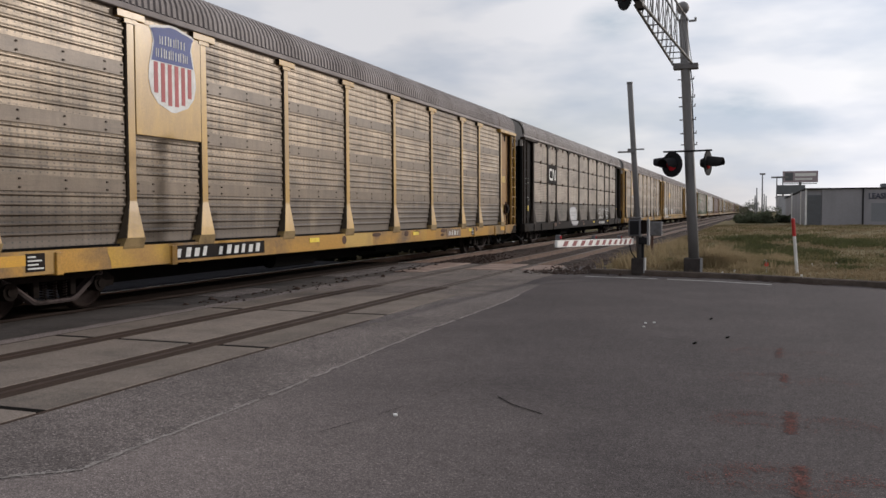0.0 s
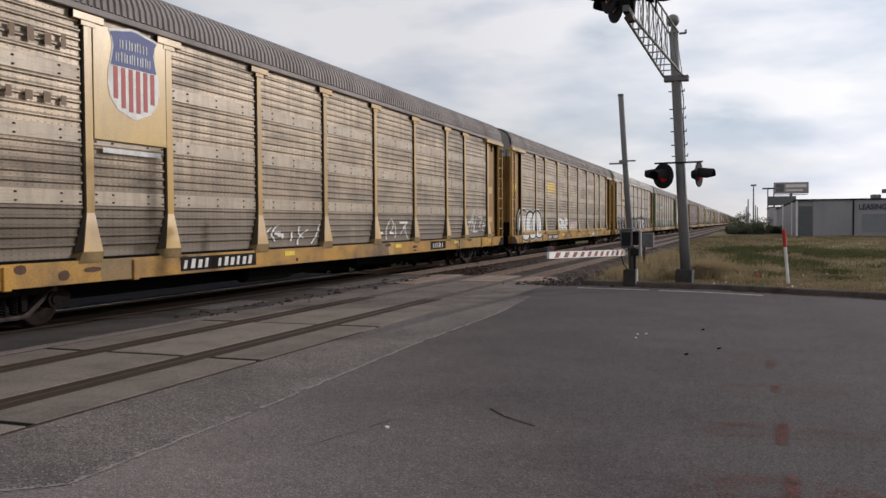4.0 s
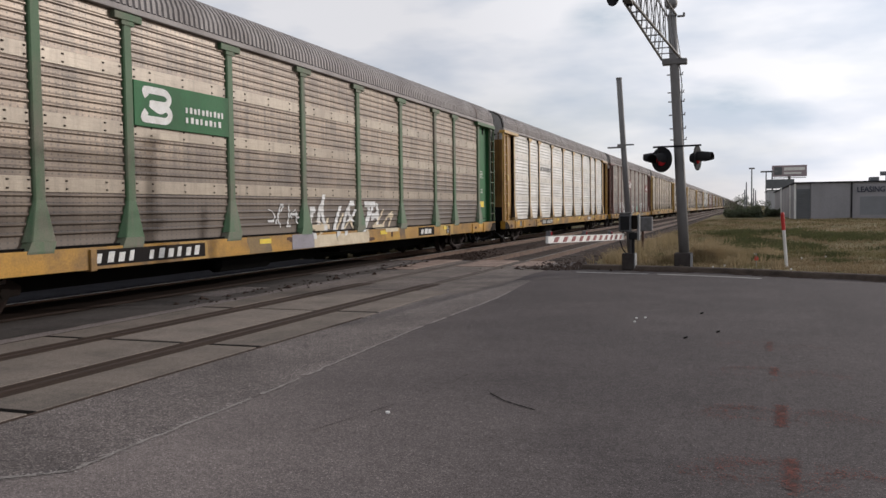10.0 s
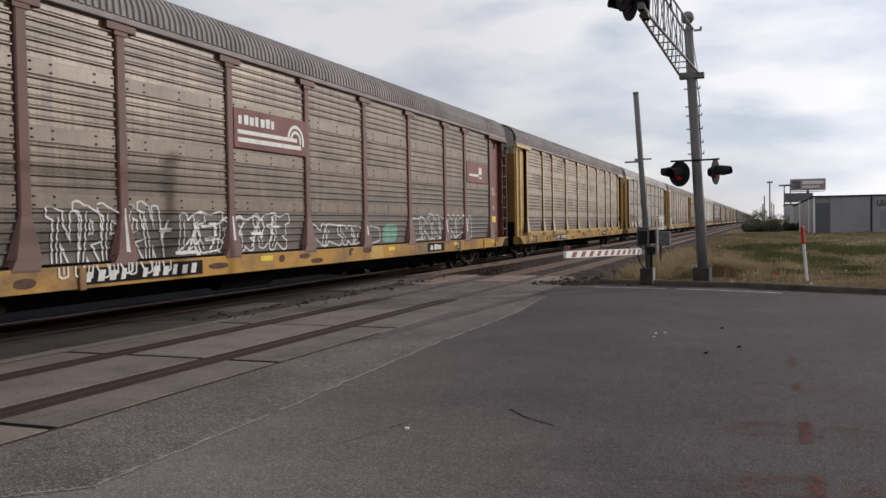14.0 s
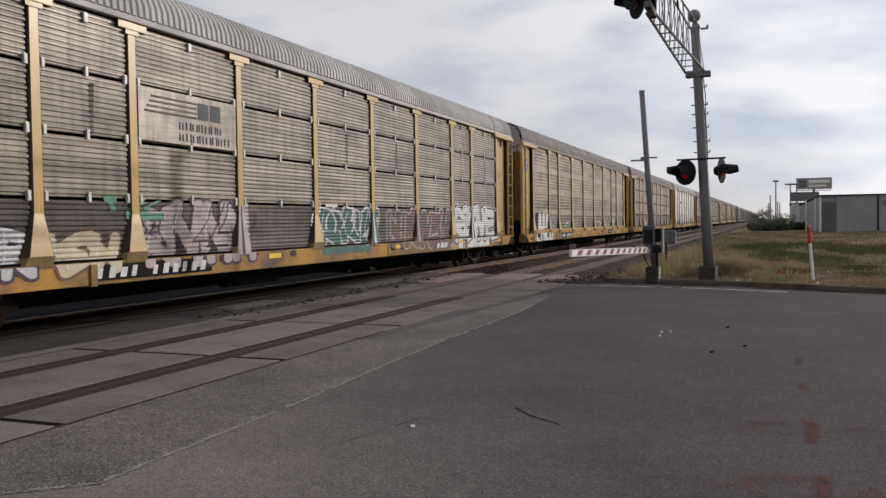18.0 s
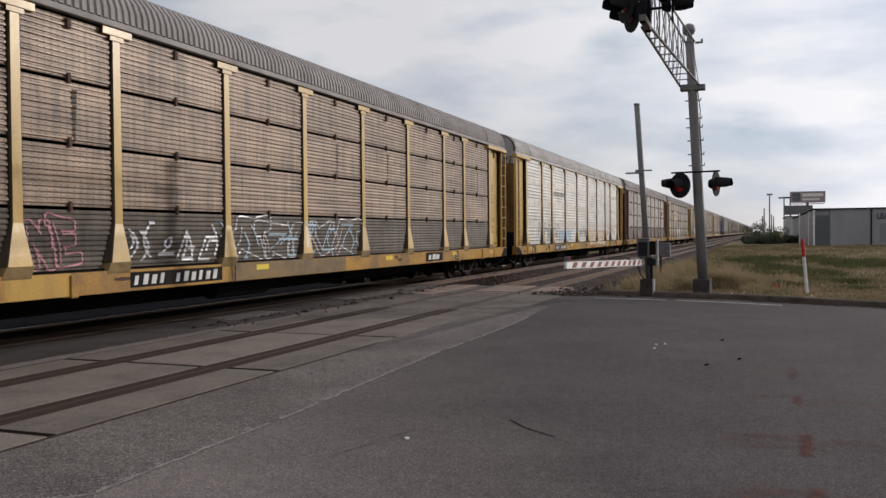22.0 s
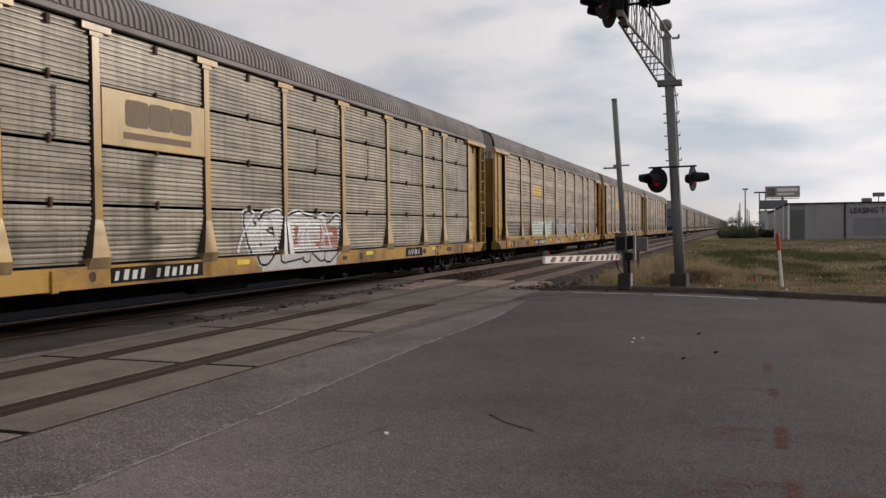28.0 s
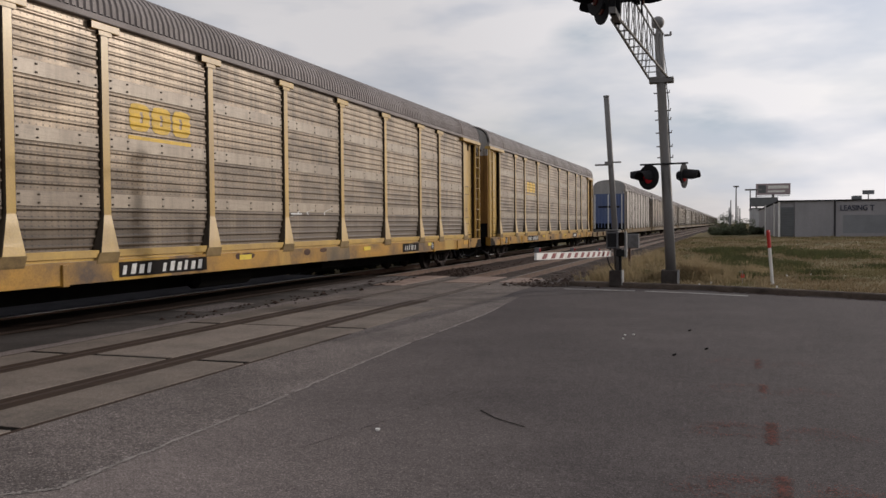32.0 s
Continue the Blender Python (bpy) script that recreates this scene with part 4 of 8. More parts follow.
# dark low weeds in drifts
for cx, cy, wx, wy, h, n in ((.75, 29.5, .8, 1.6, .20, 60), (.35, 33.5, .9, 3.2, .22, 100), (-.5, 46.0, 1.0, 3.0, .24, 60), (3.4, 43.0, 1.8, 2.2, .22, 60), (2.35, 26.4, .35, .5, .16, 24), (2.2, 23.4, .28, .7, .13, 30), (3.9, 39.0, 1.6, 2.4, .24, 80), (-.3, 44.0, 1.1, 2.6, .30, 60), (.25, 24.6, .5, .8, .16, 26), (1.7, 32, .8, 1.5, .2, 40), (.1, 36, .7, 1.6, .22, 34), (5.0, 31.0, 1.0, 1.2, .16, 30), (1.9, 48, 1.3, 2.6, .25, 40), (-1.9, 24.8, .4, .9, .2, 14)):
    for i in range(n):
        weed.append((cx + rng.gauss(0, .55) * wx, cy + rng.gauss(0, .55) * wy, h * rng.uniform(.5, 1.1), 26, .22 + .006 * cy, .005 + .00025 * cy))
# low patchy cover over the field
for i in range(8000):
    y = 19.5 + 79 * rng.random() ** 1.8
    x = rng.uniform(-3.4 - .9 * min(1.0, max(0.0, (y - 24) / 6)), 3 + y * 0.32)
    if y < kerb_y(max(-3.9, x)) + 0.3:
        continue
    n = noise.noise((x * 0.30, y * 0.13, 8)) + .5 * noise.noise((x * 1.1, y * .5, 3)) + .25 * (rng.random() - .5)
    (green if n > .12 else tan).append((x, y, rng.uniform(.05, .13) * (1 + y * .003) * (1.4 if n > .35 else 1), 8, .24 + y * .006, .006 + .00028 * y))
tufts("dry_grass", GRASS_DRY, dry, "tall dry straw-coloured grass tufts on the verge", .75)
tufts("tan_grass", GRASS_TAN, tan, "short withered tan grass over the field", .95)
tufts("green_grass", GRASS, green, "short dull green grass over the field", .95)
tufts("weeds", WEED, weed, "dark green low weeds in drifts over the field", .9)
for x, y in ((-.72, 21.25), (.98, 20.6), (.25, 26.6), (1.45, 25.0), (2.1, 25.6), (-.45, 21.35)):
    z = field_z(x, y) + .03
    tagged(new("paper_scrap", Geo().loft([[(x + .022 * math.cos(a) * (1 + .4 * math.sin(3 * a)), y + .02 * math.sin(a), z + h) for a in (k * .785 for k in range(8))] for h in (-.02, .025)]).mesh("paper_scrap", WHITE)), "small pale litter caught in the verge grass", "litter", "litter")

# ---- signals at the kerb ----
def flasher(parent, at, facing, lens=None):
    """One round flashing light: black disc, hood, housing and red lens. facing: heading in degrees from +x."""
    a = radians(facing)
    f, s, u = Vector((math.cos(a), math.sin(a), 0)), Vector((-math.sin(a), math.cos(a), 0)), Vector((0, 0, 1))
    at = Vector(at)

    def P(d, r, t):
        return at + f * d + s * (r * math.cos(t)) + u * (r * math.sin(t))

    n = 28
    ts = [2 * math.pi * i / n for i in range(n)]
    disc = part("background_disc", Geo().loft([[P(d, r, t) for t in ts] for d, r in ((-.012, .29), (-.012, .305), (.012, .305), (.012, .29))]), BLACK, parent, "round black signal background")
    g = Geo().loft([[P(d, r, t) for t in ts] for d, r in ((-.02, .13), (-.10, .125), (-.17, .09), (-.185, .04))])
    part("housing", g, BLACK, disc, smooth=True)
    part("lens", Geo().loft([[P(d, r, t) for t in ts] for d, r in ((.014, .15), (.035, .13), (.05, .07))]), lens or RED_LENS, disc, "dark red signal lens", smooth=True)
    ho = [radians(-25 + 230 * i / 20) for i in range(21)]
    ln = [.36 if 0 <= t <= math.pi else .36 - .5 * min(abs(t), abs(t - math.pi)) for t in ho]
    g = Geo().loft([[P(.012, .168, t) for t in ho], [P(l, .165, t) - u * l * .12 for l, t in zip(ln, ho)], [P(l, .157, t) - u * l * .12 for l, t in zip(ln, ho)], [P(.012, .160, t) for t in ho]], False, False)
    part("hood", g, BLACK, disc, "long black sun hood")
    return disc


MX, MY, BASE_Z = -1.405, 21.4, 0.10
def LN(z):
    """How far the leaning mast stands off its foot at height z."""
    return .04 - .052 * z


sig = thing("cantilever_signal", "grey steel signal mast with truss arm and black flashing lights", "railway signal", (MX, MY, 0))
part("foundation", Geo().box(-.21, .21, -.19, .19, 0.05, .44, .02), FOUNDATION, sig, "dark concrete foundation block")
part("base_plate", Geo().box(.17, .225, -.215, -.19, .1, .43, .004), GALV, sig, "pale metal plate on the foundation")
part("mast", Geo().tube([(.02, 0, .3), (-.064, 0, 2.0), (-.116, 0, 3.0), (-.22, 0, 5.0), (-.28, 0, 6.2)], [.126, .121, .116, .11, .104], 18), POLE_GREY, sig, smooth=True)
part("conduit", Geo().tube([(.10, -.05, .4), (-.02, -.05, 2.8)], .022, 8), GALV, sig, "pale conduit pipe up the mast")
part("cable", Geo().tube([(.0, .02, 3.0), (-.02, 0, 3.6), (-.05, 0, 4.1), (-.04, 0, 4.5), (-.10, 0, 5.0)], .012, 6), BLACK, sig, "loose black signal cable")
part("bell", Geo().ball((LN(6.46), 0, 6.46), .155, 16), POLE_GREY, sig, "round grey warning bell", smooth=True)
part("bell_neck", Geo().tube([(LN(6.15), 0, 6.15), (LN(6.22), 0, 6.22), (LN(6.34), 0, 6.34)], [.12, .07, .05], 12), POLE_GREY, sig)
for z in (3.18, 3.45, 3.78, 4.10, 4.32, 4.75):
    part("step_bolt", Geo().tube([(LN(z) - .19, 0, z), (LN(z) + .19, 0, z)], .014, 6), POLE_GREY, sig)
    part("step_bolt", Geo().tube([(LN(z) + .17, 0, z), (LN(z) + .19, 0, z + .06)], .012, 6), POLE_GREY, sig)
part("cable_clip", Geo().box(-.15, .02, -.03, .03, 6.12, 6.16).box(-.02, .03, -.02, .02, 6.14, 6.22), POLE_GREY, sig)
part("arm_seat", Geo().box(-.50, .08, -.12, .12, 4.99, 5.12, .01), POLE_GREY, sig, "steel seat plate of the truss arm")
# truss arm over the road
ARM = 6.3


def A(d, s, z):
    """A point d metres out along the tapering arm; s from -1 to 1 across it."""
    u = d / ARM
    return (-.285 - .235 * u + s * (.225 - .16 * u), -d, z)


arm = part("truss_arm", Geo().tube([A(0, -1, 5.12), A(ARM, -1, 5.14)], .028, 8).tube([A(0, 1, 5.12), A(ARM, 1, 5.14)], .028, 8), POLE_GREY, sig, "open lattice truss arm")
for sg in (-.5, .5):
    part("top_chord", Geo().tube([A(0, sg, 6.18), A(ARM, sg, 6.1)], .022, 8), POLE_GREY, arm)
for i in range(8):
    d = .1 + i * .76
    part("lattice_bar", Geo().tube([A(d, -1, 5.125), A(d, 1, 5.125)], .013, 6), POLE_GREY, arm)
    d2, d3 = min(ARM, d + .38), min(ARM, d + .76)
    for sg in (-1, 1):
        part("lattice_bar", Geo().tube([A(d, sg, 5.125), A(d2, sg * .5, 6.15), A(d3, sg, 5.13)], .009, 6), POLE_GREY, arm)
part("lamp_bar", Geo().tube([(-.71, -.14, 3.01), (.21, -.14, 3.02), (.41, -.06, 3.03)], .022, 8), BLACK, sig, "black bar carrying the lights")
flasher(sig, (-.50, -.18, 2.70), 236)
flasher(sig, (-.60, .06, 2.74), 182)
flasher(sig, (.32, .0, 2.73), -14)
for d in (6.15, 6.85):
    px, py, z = -.50, -d, 5.38
    part("drop_bracket", Geo().box(px - .05, px + .05, py - .05, py + .05, z - .3, z + .95, .01), BLACK, sig, "black bracket on the arm")
    part("light_crossarm", Geo().tube([(px - .4, py, z + .1), (px + .5, py, z + .1)], .025, 8), BLACK, sig)
    flasher(sig, (px - .26, py - .12, z), 214, RED_UNLIT)
    flasher(sig, (px + .42, py - .1, z + .12), 6, RED_UNLIT)
    flasher(sig, (px - .18, py + .22, z + .65), 214, RED_UNLIT)
    flasher(sig, (px + .40, py + .22, z + .70), 6, RED_UNLIT)
part("arm_tip", Geo().box(-.55, -.44, -6.95, -6.2, 5.1, 5.2), POLE_GREY, arm)

GX, GY = -2.70, 21.4
gate = thing("crossing_gate", "lowered railway crossing gate with a red and white striped arm", "crossing gate", (GX, GY, 0))
part("foundation", Geo().box(-.17, .13, -.16, .16, .02, .42, .02), FOUNDATION, gate, "dark concrete foundation block")
part("foundation_plate", Geo().box(.13, .16, -.17, .14, .06, .42), GALV, gate, "pale metal side plate")
part("post", Geo().tube([(.03, 0, .35), (-.25, 0, 4.74)], [.075, .068], 14), POLE_GREY, gate, smooth=True)
part("post_cap", Geo().cyl((-.25, 0, 4.72), (-.25, 0, 4.76), .075, 14), POLE_GREY, gate)
part("sign_blade", Geo().box(-.52, -.24, -.09, -.06, 3.02, 3.06).box(-.16, .12, -.09, -.06, 3.08, 3.115).box(-.28, -.08, -.1, -.05, 3.02, 3.12), POLE_GREY, gate, "thin sign plates seen edge-on")
mech = part("gate_machine", Geo().box(-.24, .06, -.2, .2, .95, 1.40, .03), MACHINE, gate, "dark grimy gate machine housing")
part("machine_lid", Geo().box(-.26, .08, -.22, .22, 1.40, 1.43, .01), POLE_GREY, mech)
part("machine_door", Geo().box(-.20, .02, -.215, -.2, 1.0, 1.34, .005), BLACK, mech, "dull black access door")
part("side_housing", Geo().box(.06, .2, -.15, .2, 1.02, 1.36, .02), BOGIE, mech, "brown rusted side housing")
part("support_arm", Geo().box(.20, .255, -.10, .06, .74, 1.38, .01), GALV, gate, "pale counterweight side arm")
part("counterweight", Geo().box(.0, .2, -.12, .25, .76, .93, .02), BLACK, gate, "black counterweight")
part("drive_rod", Geo().cyl((.1, -.05, .4), (.1, -.05, .95), .03, 8), BLACK, gate)
part("cable", Geo().tube([(-.1, -.18, 1.0), (-.22, -.2, .8), (-.15, -.2, .55), (-.05, -.16, .4)], .016, 6), BLACK, gate, "hanging black cable")
# arm: from the machine over the road towards the viewer, a little raised at its tip
A0, A1 = Vector((-.12, -.25, .84)), Vector((-.20, -8.4, 1.07))


def arm_box(u0, u1, x0, x1, h, slant=0.0):
    g = Geo()
    rows = []
    for u in (u0, u1):
        p = A0.lerp(A1, u)
        hh = h * (1.15 - .3 * u)
        d = slant * hh
        rows.append([(p.x + x0, p.y - d, p.z - hh), (p.x + x1, p.y - d, p.z - hh), (p.x + x1, p.y + d, p.z + hh), (p.x + x0, p.y + d, p.z + hh)])
    return g.loft(rows)


gate_arm = part("gate_arm", arm_box(0, 1, -.02, .02, .064), WHITE, gate, "white gate arm with red stripes")
for i in range(11):
    u = .05 + i * .086
    part("red_stripe", arm_box(u, u + .037, -.024, .024, .046, 2.2), STRIPE_RED, gate_arm, "red reflective stripe")
for u in (.25, .62, .985):
    p = A0.lerp(A1, u)
    lamp = part("arm_lamp", Geo().box(p.x - .04, p.x + .04, p.y - .035, p.y + .035, p.z + .06, p.z + .14, .01), MACHINE, gate_arm, "small light on the gate arm")
    part("lamp_lens", Geo().cyl((p.x + .04, p.y, p.z + .10), (p.x + .052, p.y, p.z + .10), .032, 12), RED_LENS, lamp)

post = thing("relay_post", "thin dark post with a small grey junction box", "post", (-3.05, 27.4, 0))
part("post", Geo().box(-.035, .035, -.035, .035, -.25, 1.25), RUST, post)
part("junction_box", Geo().box(-.08, .3, -.15, .1, .80, 1.25, .02), MACHINE, post, "dark metal junction box")

mark = thing("marker_post", "slim white plastic marker post with a red top", "marker post", (.93, 21.4, 0))
part("white_sleeve", Geo().tube([(.0, 0, .06), (-.075, 0, .98)], .038, 12), WHITE, mark)
part("red_top", Geo().tube([(-.075, 0, .98), (-.105, 0, 1.36), (-.105, 0, 1.40)], [.045, .045, .03], 12), SIGNAL_RED, mark, "faded red cap section")
flag = thing("utility_flag", "small orange survey flag stuck in the grass", "flag", (.26, 21.7, 0))
part("stake", Geo().tube([(0, 0, .05), (0, 0, .42)], .006, 6), GALV, flag)
part("flag_sheet", Geo().loft([[(-.05, .02 + d, .26), (-.02, -.015 + d, .245), (.015, .01 + d, .24), (.055, -.02 + d, .265), (.045, -.01 + d, .32), (0, .015 + d, .36), (-.035, -.015 + d, .335)] for d in (0, .006)]), ORANGE, flag, "orange plastic sheet")

# ---- small things on the asphalt ----
g = Geo()
for i, (x, y) in enumerate(((-1.42, 12.08), (-1.31, 12.17), (-1.40, 11.7), (-2.58, 5.96))):
    tagged(new("paper_scrap", Geo().loft([[(x + .017 * math.cos(a) * (1 + .4 * math.sin(3 * a)), y + .019 * math.sin(a), z) for a in (k * .785 for k in range(8))] for z in (.002, .016)]).mesh("paper_scrap", WHITE)), "crumpled white paper scrap on the asphalt", "litter", "litter")
for x, y in ((-.58, 12.85), (-.65, 10.4), (-.30, 11.0)):
    tagged(new("leaf_scrap", Geo().loft([[(x + .024 * math.cos(a), y + .02 * math.sin(a), z + .008 * math.cos(a)) for a in (k * .785 for k in range(8))] for z in (.002, .02)]).mesh("leaf_scrap", DARK)), "dark dried scrap lying on the asphalt", "litter", "litter")


def daub(g, pts, wd, z=.005, keep=.0):
    for (xa, ya), (xb, yb) in zip(pts, pts[1:]):
        n = max(2, int(math.hypot(xb - xa, yb - ya) / .05))
        d = Vector((xb - xa, yb - ya, 0)).normalized()
        s = Vector((-d.y, d.x, 0))
        for i in range(n):
            p, q = (Vector((xa + (xb - xa) * t, ya + (yb - ya) * t, z)) for t in (i / n, (i + 1) / n))
            if noise.noise((p.x * 4, p.y * 4, 3)) < keep:
                continue
            w = wd * (.7 + .5 * noise.noise((p.x * 9, p.y * 9, 1)))
            g.quad(p - s * w, q - s * w, q + s * w, p + s * w)


def mist(g, pts, wd, dense):
    """Sprayed paint worn down to flecks on the high spots of the surface."""
    for (xa, ya), (xb, yb) in zip(pts, pts[1:]):
        for k in range(int(math.hypot(xb - xa, yb - ya) * dense)):
            u = rngp.random()
            x, y = xa + (xb - xa) * u + rngp.gauss(0, wd), ya + (yb - ya) * u + rngp.gauss(0, wd)
            q, ph, zz = rngp.uniform(.0022, .0062), rngp.uniform(0, 6.28), .002 + .004 * rngp.random()
            if noise.noise((x * 3, y * 3, 3)) > -.25:
                g.quad(*[(x + q * math.cos(ph + j * 1.257), y + 1.3 * q * math.sin(ph + j * 1.257), zz) for j in range(5)])


rngp = random.Random(41)
g = Geo()
for y, d in ((5.2, 800), (6.7, 700), (8.4, 420), (10.0, 260)):
    mist(g, [(.29, y + .38), (.26, y - .30)], .026, d * 2)
    mist(g, [(-.26, y - .05), (-.08, y + .24), (.22, y + .30)], .07, d)
    mist(g, [(.41, y - .18), (.55, y + .25), (.81, y + .06), (.95, y + .0)], .07, d * .7)
    mist(g, [(-.2, y - .12), (.05, y - .10), (.2, y - .05)], .06, d * .5)
mist(g, [(-.62, 18.3), (-.3, 18.25)], .08, 300)
solid("survey_marks", g, ORANGE_WORN, "faded orange sprayed survey marks on the asphalt", "paint marks", "structure")
g = Geo()
daub(g, [(-2.02, 6.86), (-1.83, 6.62), (-1.52, 6.38)], .011, keep=-.9)
daub(g, [(-2.9, 5.3), (-2.6, 6.4), (-2.45, 7.6)], .004, keep=-.2)
daub(g, [(2.0, 9.0), (2.2, 10.4), (2.0, 12.0)], .006, keep=-.2)
solid("asphalt_cracks", g, CRACK, "short dark cracks in the asphalt", "crack", "structure")

# ---- distance ----
bld = thing("commercial_building", "long low grey metal-clad commercial building with a flat roof", "building", (4.95, 98.5, -.16))
WALL = mat("metal_cladding", (0.285, 0.272, 0.282), 0.6, 0.1, dirt=(0.2, 0.2, 0.2), amount=0.6, scale=0.4, grain=8, spread=0.06, streak=0.3, vary=0.04)
WALL_DARK = mat("cladding_dark", (0.12, 0.125, 0.13), 0.6, dirt=(0.08, 0.08, 0.085), amount=0.5, scale=1)
part("wall", Geo().box(0.1, 36, 0.1, 70, -.4, 4.0), WALL, bld)
for i in range(9):
    x0 = 1.6 + i * 3.82
    part("wall_panel", shared("wall_panel", WALL, lambda: Geo().box(0, 3.81, -.04, .1, -.3, 4.0, .004)), WALL, bld, at=(x0, 0, 0))
for i in range(12):
    part("wall_panel", shared("side_panel_b", WALL, lambda: Geo().box(-.05, .1, 0, 2.9, -.3, 3.9, .01)), WALL, bld, at=(0, 1.0 + i * 3.0, 0))
part("corner_post", Geo().box(-.06, .12, -.08, .2, -.3, 4.05), WHITE, bld, "pale corner trim")
part("roof_edge", Geo().box(-.15, 36.2, -.18, .15, 4.0, 4.14).box(-.15, .15, .15, 70, 4.0, 4.12), BLACK, bld, "dark roof edge trim")
part("louvre_door", Geo().box(.2, 1.5, -.03, .1, -.2, 3.4), WALL_DARK, bld, "dark roller door")
for i in range(13):
    part("slat", shared("slat_b", WALL_DARK, lambda: Geo().box(.22, 1.48, -.07, -.03, 0, .12, .01)), WALL_DARK, bld, at=(0, 0, .1 + i * .25))
part("downpipe", Geo().box(5.45, 5.58, -.16, -.04, -.2, 4.0), BLACK, bld, "dark downpipe")
part("window_band", Geo().box(6.3, 11.6, -.06, .0, .6, 2.5), mat("dull_glazing", (0.2, 0.205, 0.215), 0.35, dirt=(0.14, 0.14, 0.15), amount=.6, scale=.5), bld, "dull window band")
part("roof_unit", Geo().box(8.0, 8.9, 6, 7.5, 4.0, 4.7, .03), WALL_DARK, bld, "dark rooftop unit")
for k, x in enumerate((-.3, -.9)):
    part("fin", Geo().box(x - .06, x + .06, 4 + k * 9, 4.3 + k * 9, -.3, 3.9), WHITE, bld, "pale upright post by the side wall")
txt = bpy.data.curves.new("letters", "FONT")
txt.body, txt.size, txt.extrude = "LEASING T", 0.80, 0.02
txt.offset = 0.014
txt.align_x = "LEFT"
txt.materials.append(mat("letter_dark_blue", (0.03, 0.035, 0.06), 0.6))
tob = new("letters", txt)
tob.parent, tob.matrix_local = bld, pose(6.0, -.09, 2.98, 90, 0, 0) @ Matrix.Diagonal((.86, 1, 1, 1))
tob["label"] = "dark blue wall lettering"
low = thing("far_shed", "pale grey low shed behind the brush", "building", (6.6, 190, 0))
part("wall", Geo().box(-2.2, 5, 0, 30, -.4, 4.6), mat("shed_wall", (0.42, 0.42, 0.43), 0.7, scale=.5), low)
part("roof", Geo().box(-2.4, 5.2, -.2, 30.2, 4.6, 4.75), WALL_DARK, low)


bb = thing("billboard", "grey advertising billboard on a single tall post", "billboard", (13.3, 300, -.5))
part("post", Geo().cyl((0, 0, -.4), (0, 0, 11.8), .42, 10), POLE_GREY, bb)
part("panel", Geo().box(-5.3, 5.3, -.4, .4, 11.3, 15.0, .05), mat("billboard_face", (0.36, 0.29, 0.30), 0.6, dirt=(0.25, 0.2, 0.21), amount=.6, scale=.2), bb)
part("walkway", Geo().box(-5.2, 5.0, -1.1, -.4, 10.8, 11.0), WALL_DARK, bb, "maintenance walkway")
part("picture_bar", Geo().box(-4.6, -2.2, -.46, -.4, 11.9, 14.5), WALL_DARK, bb)
part("picture_bar", Geo().box(-1.6, 4.7, -.46, -.4, 13.3, 14.3), WHITE, bb)
part("picture_bar", Geo().box(-1.6, 3.6, -.46, -.4, 12.1, 12.7), WHITE, bb)
s2 = thing("roadside_sign", "dark rectangular roadside sign on two posts", "sign", (8.35, 240, -.2))
part("panel", Geo().box(-3.4, 3.5, -.3, .3, 6.1, 8.5, .04), WALL_DARK, s2)
part("post", Geo().cyl((-1.8, 0, -.4), (-1.8, 0, 6.2), .2, 8), POLE_GREY, s2)
part("post", Geo().cyl((1.6, 0, -.4), (1.6, 0, 6.2), .2, 8), POLE_GREY, s2)
s3 = thing("rooftop_sign", "small dark sign on a post beyond the roof", "sign", (22.2, 160, 0))
part("panel", Geo().box(-.9, .9, -.15, .15, 6.3, 7.0), WALL_DARK, s3)
part("post", Geo().cyl((0, 0, -.4), (0, 0, 6.4), .09, 8), POLE_GREY, s3)
for x, y, h, head in ((1.5, 250, 11.6, 1), (5.4, 260, 11.0, 2), (7.0, 260, 11.0, 2), (.1, 260, 8.2, 0), (2.4, 300, 7.2, 0), (3.0, 300, 6.5, 0), (-.35, 270, 6.2, 0)):
    p = thing("light_pole", "tall grey light pole in the distance", "pole", (x, y, 0), group="distant poles")
    part("shaft", Geo().tube([(0, 0, -.4), (0, 0, h)], [.22, .15], 8), WALL_DARK, p)
    if head:
        part("lamp_head", Geo().box(-.75 * head, .75 * head, -.2, .2, h - .1, h + .35, .04), POLE_GREY, p, "lamp head bar")


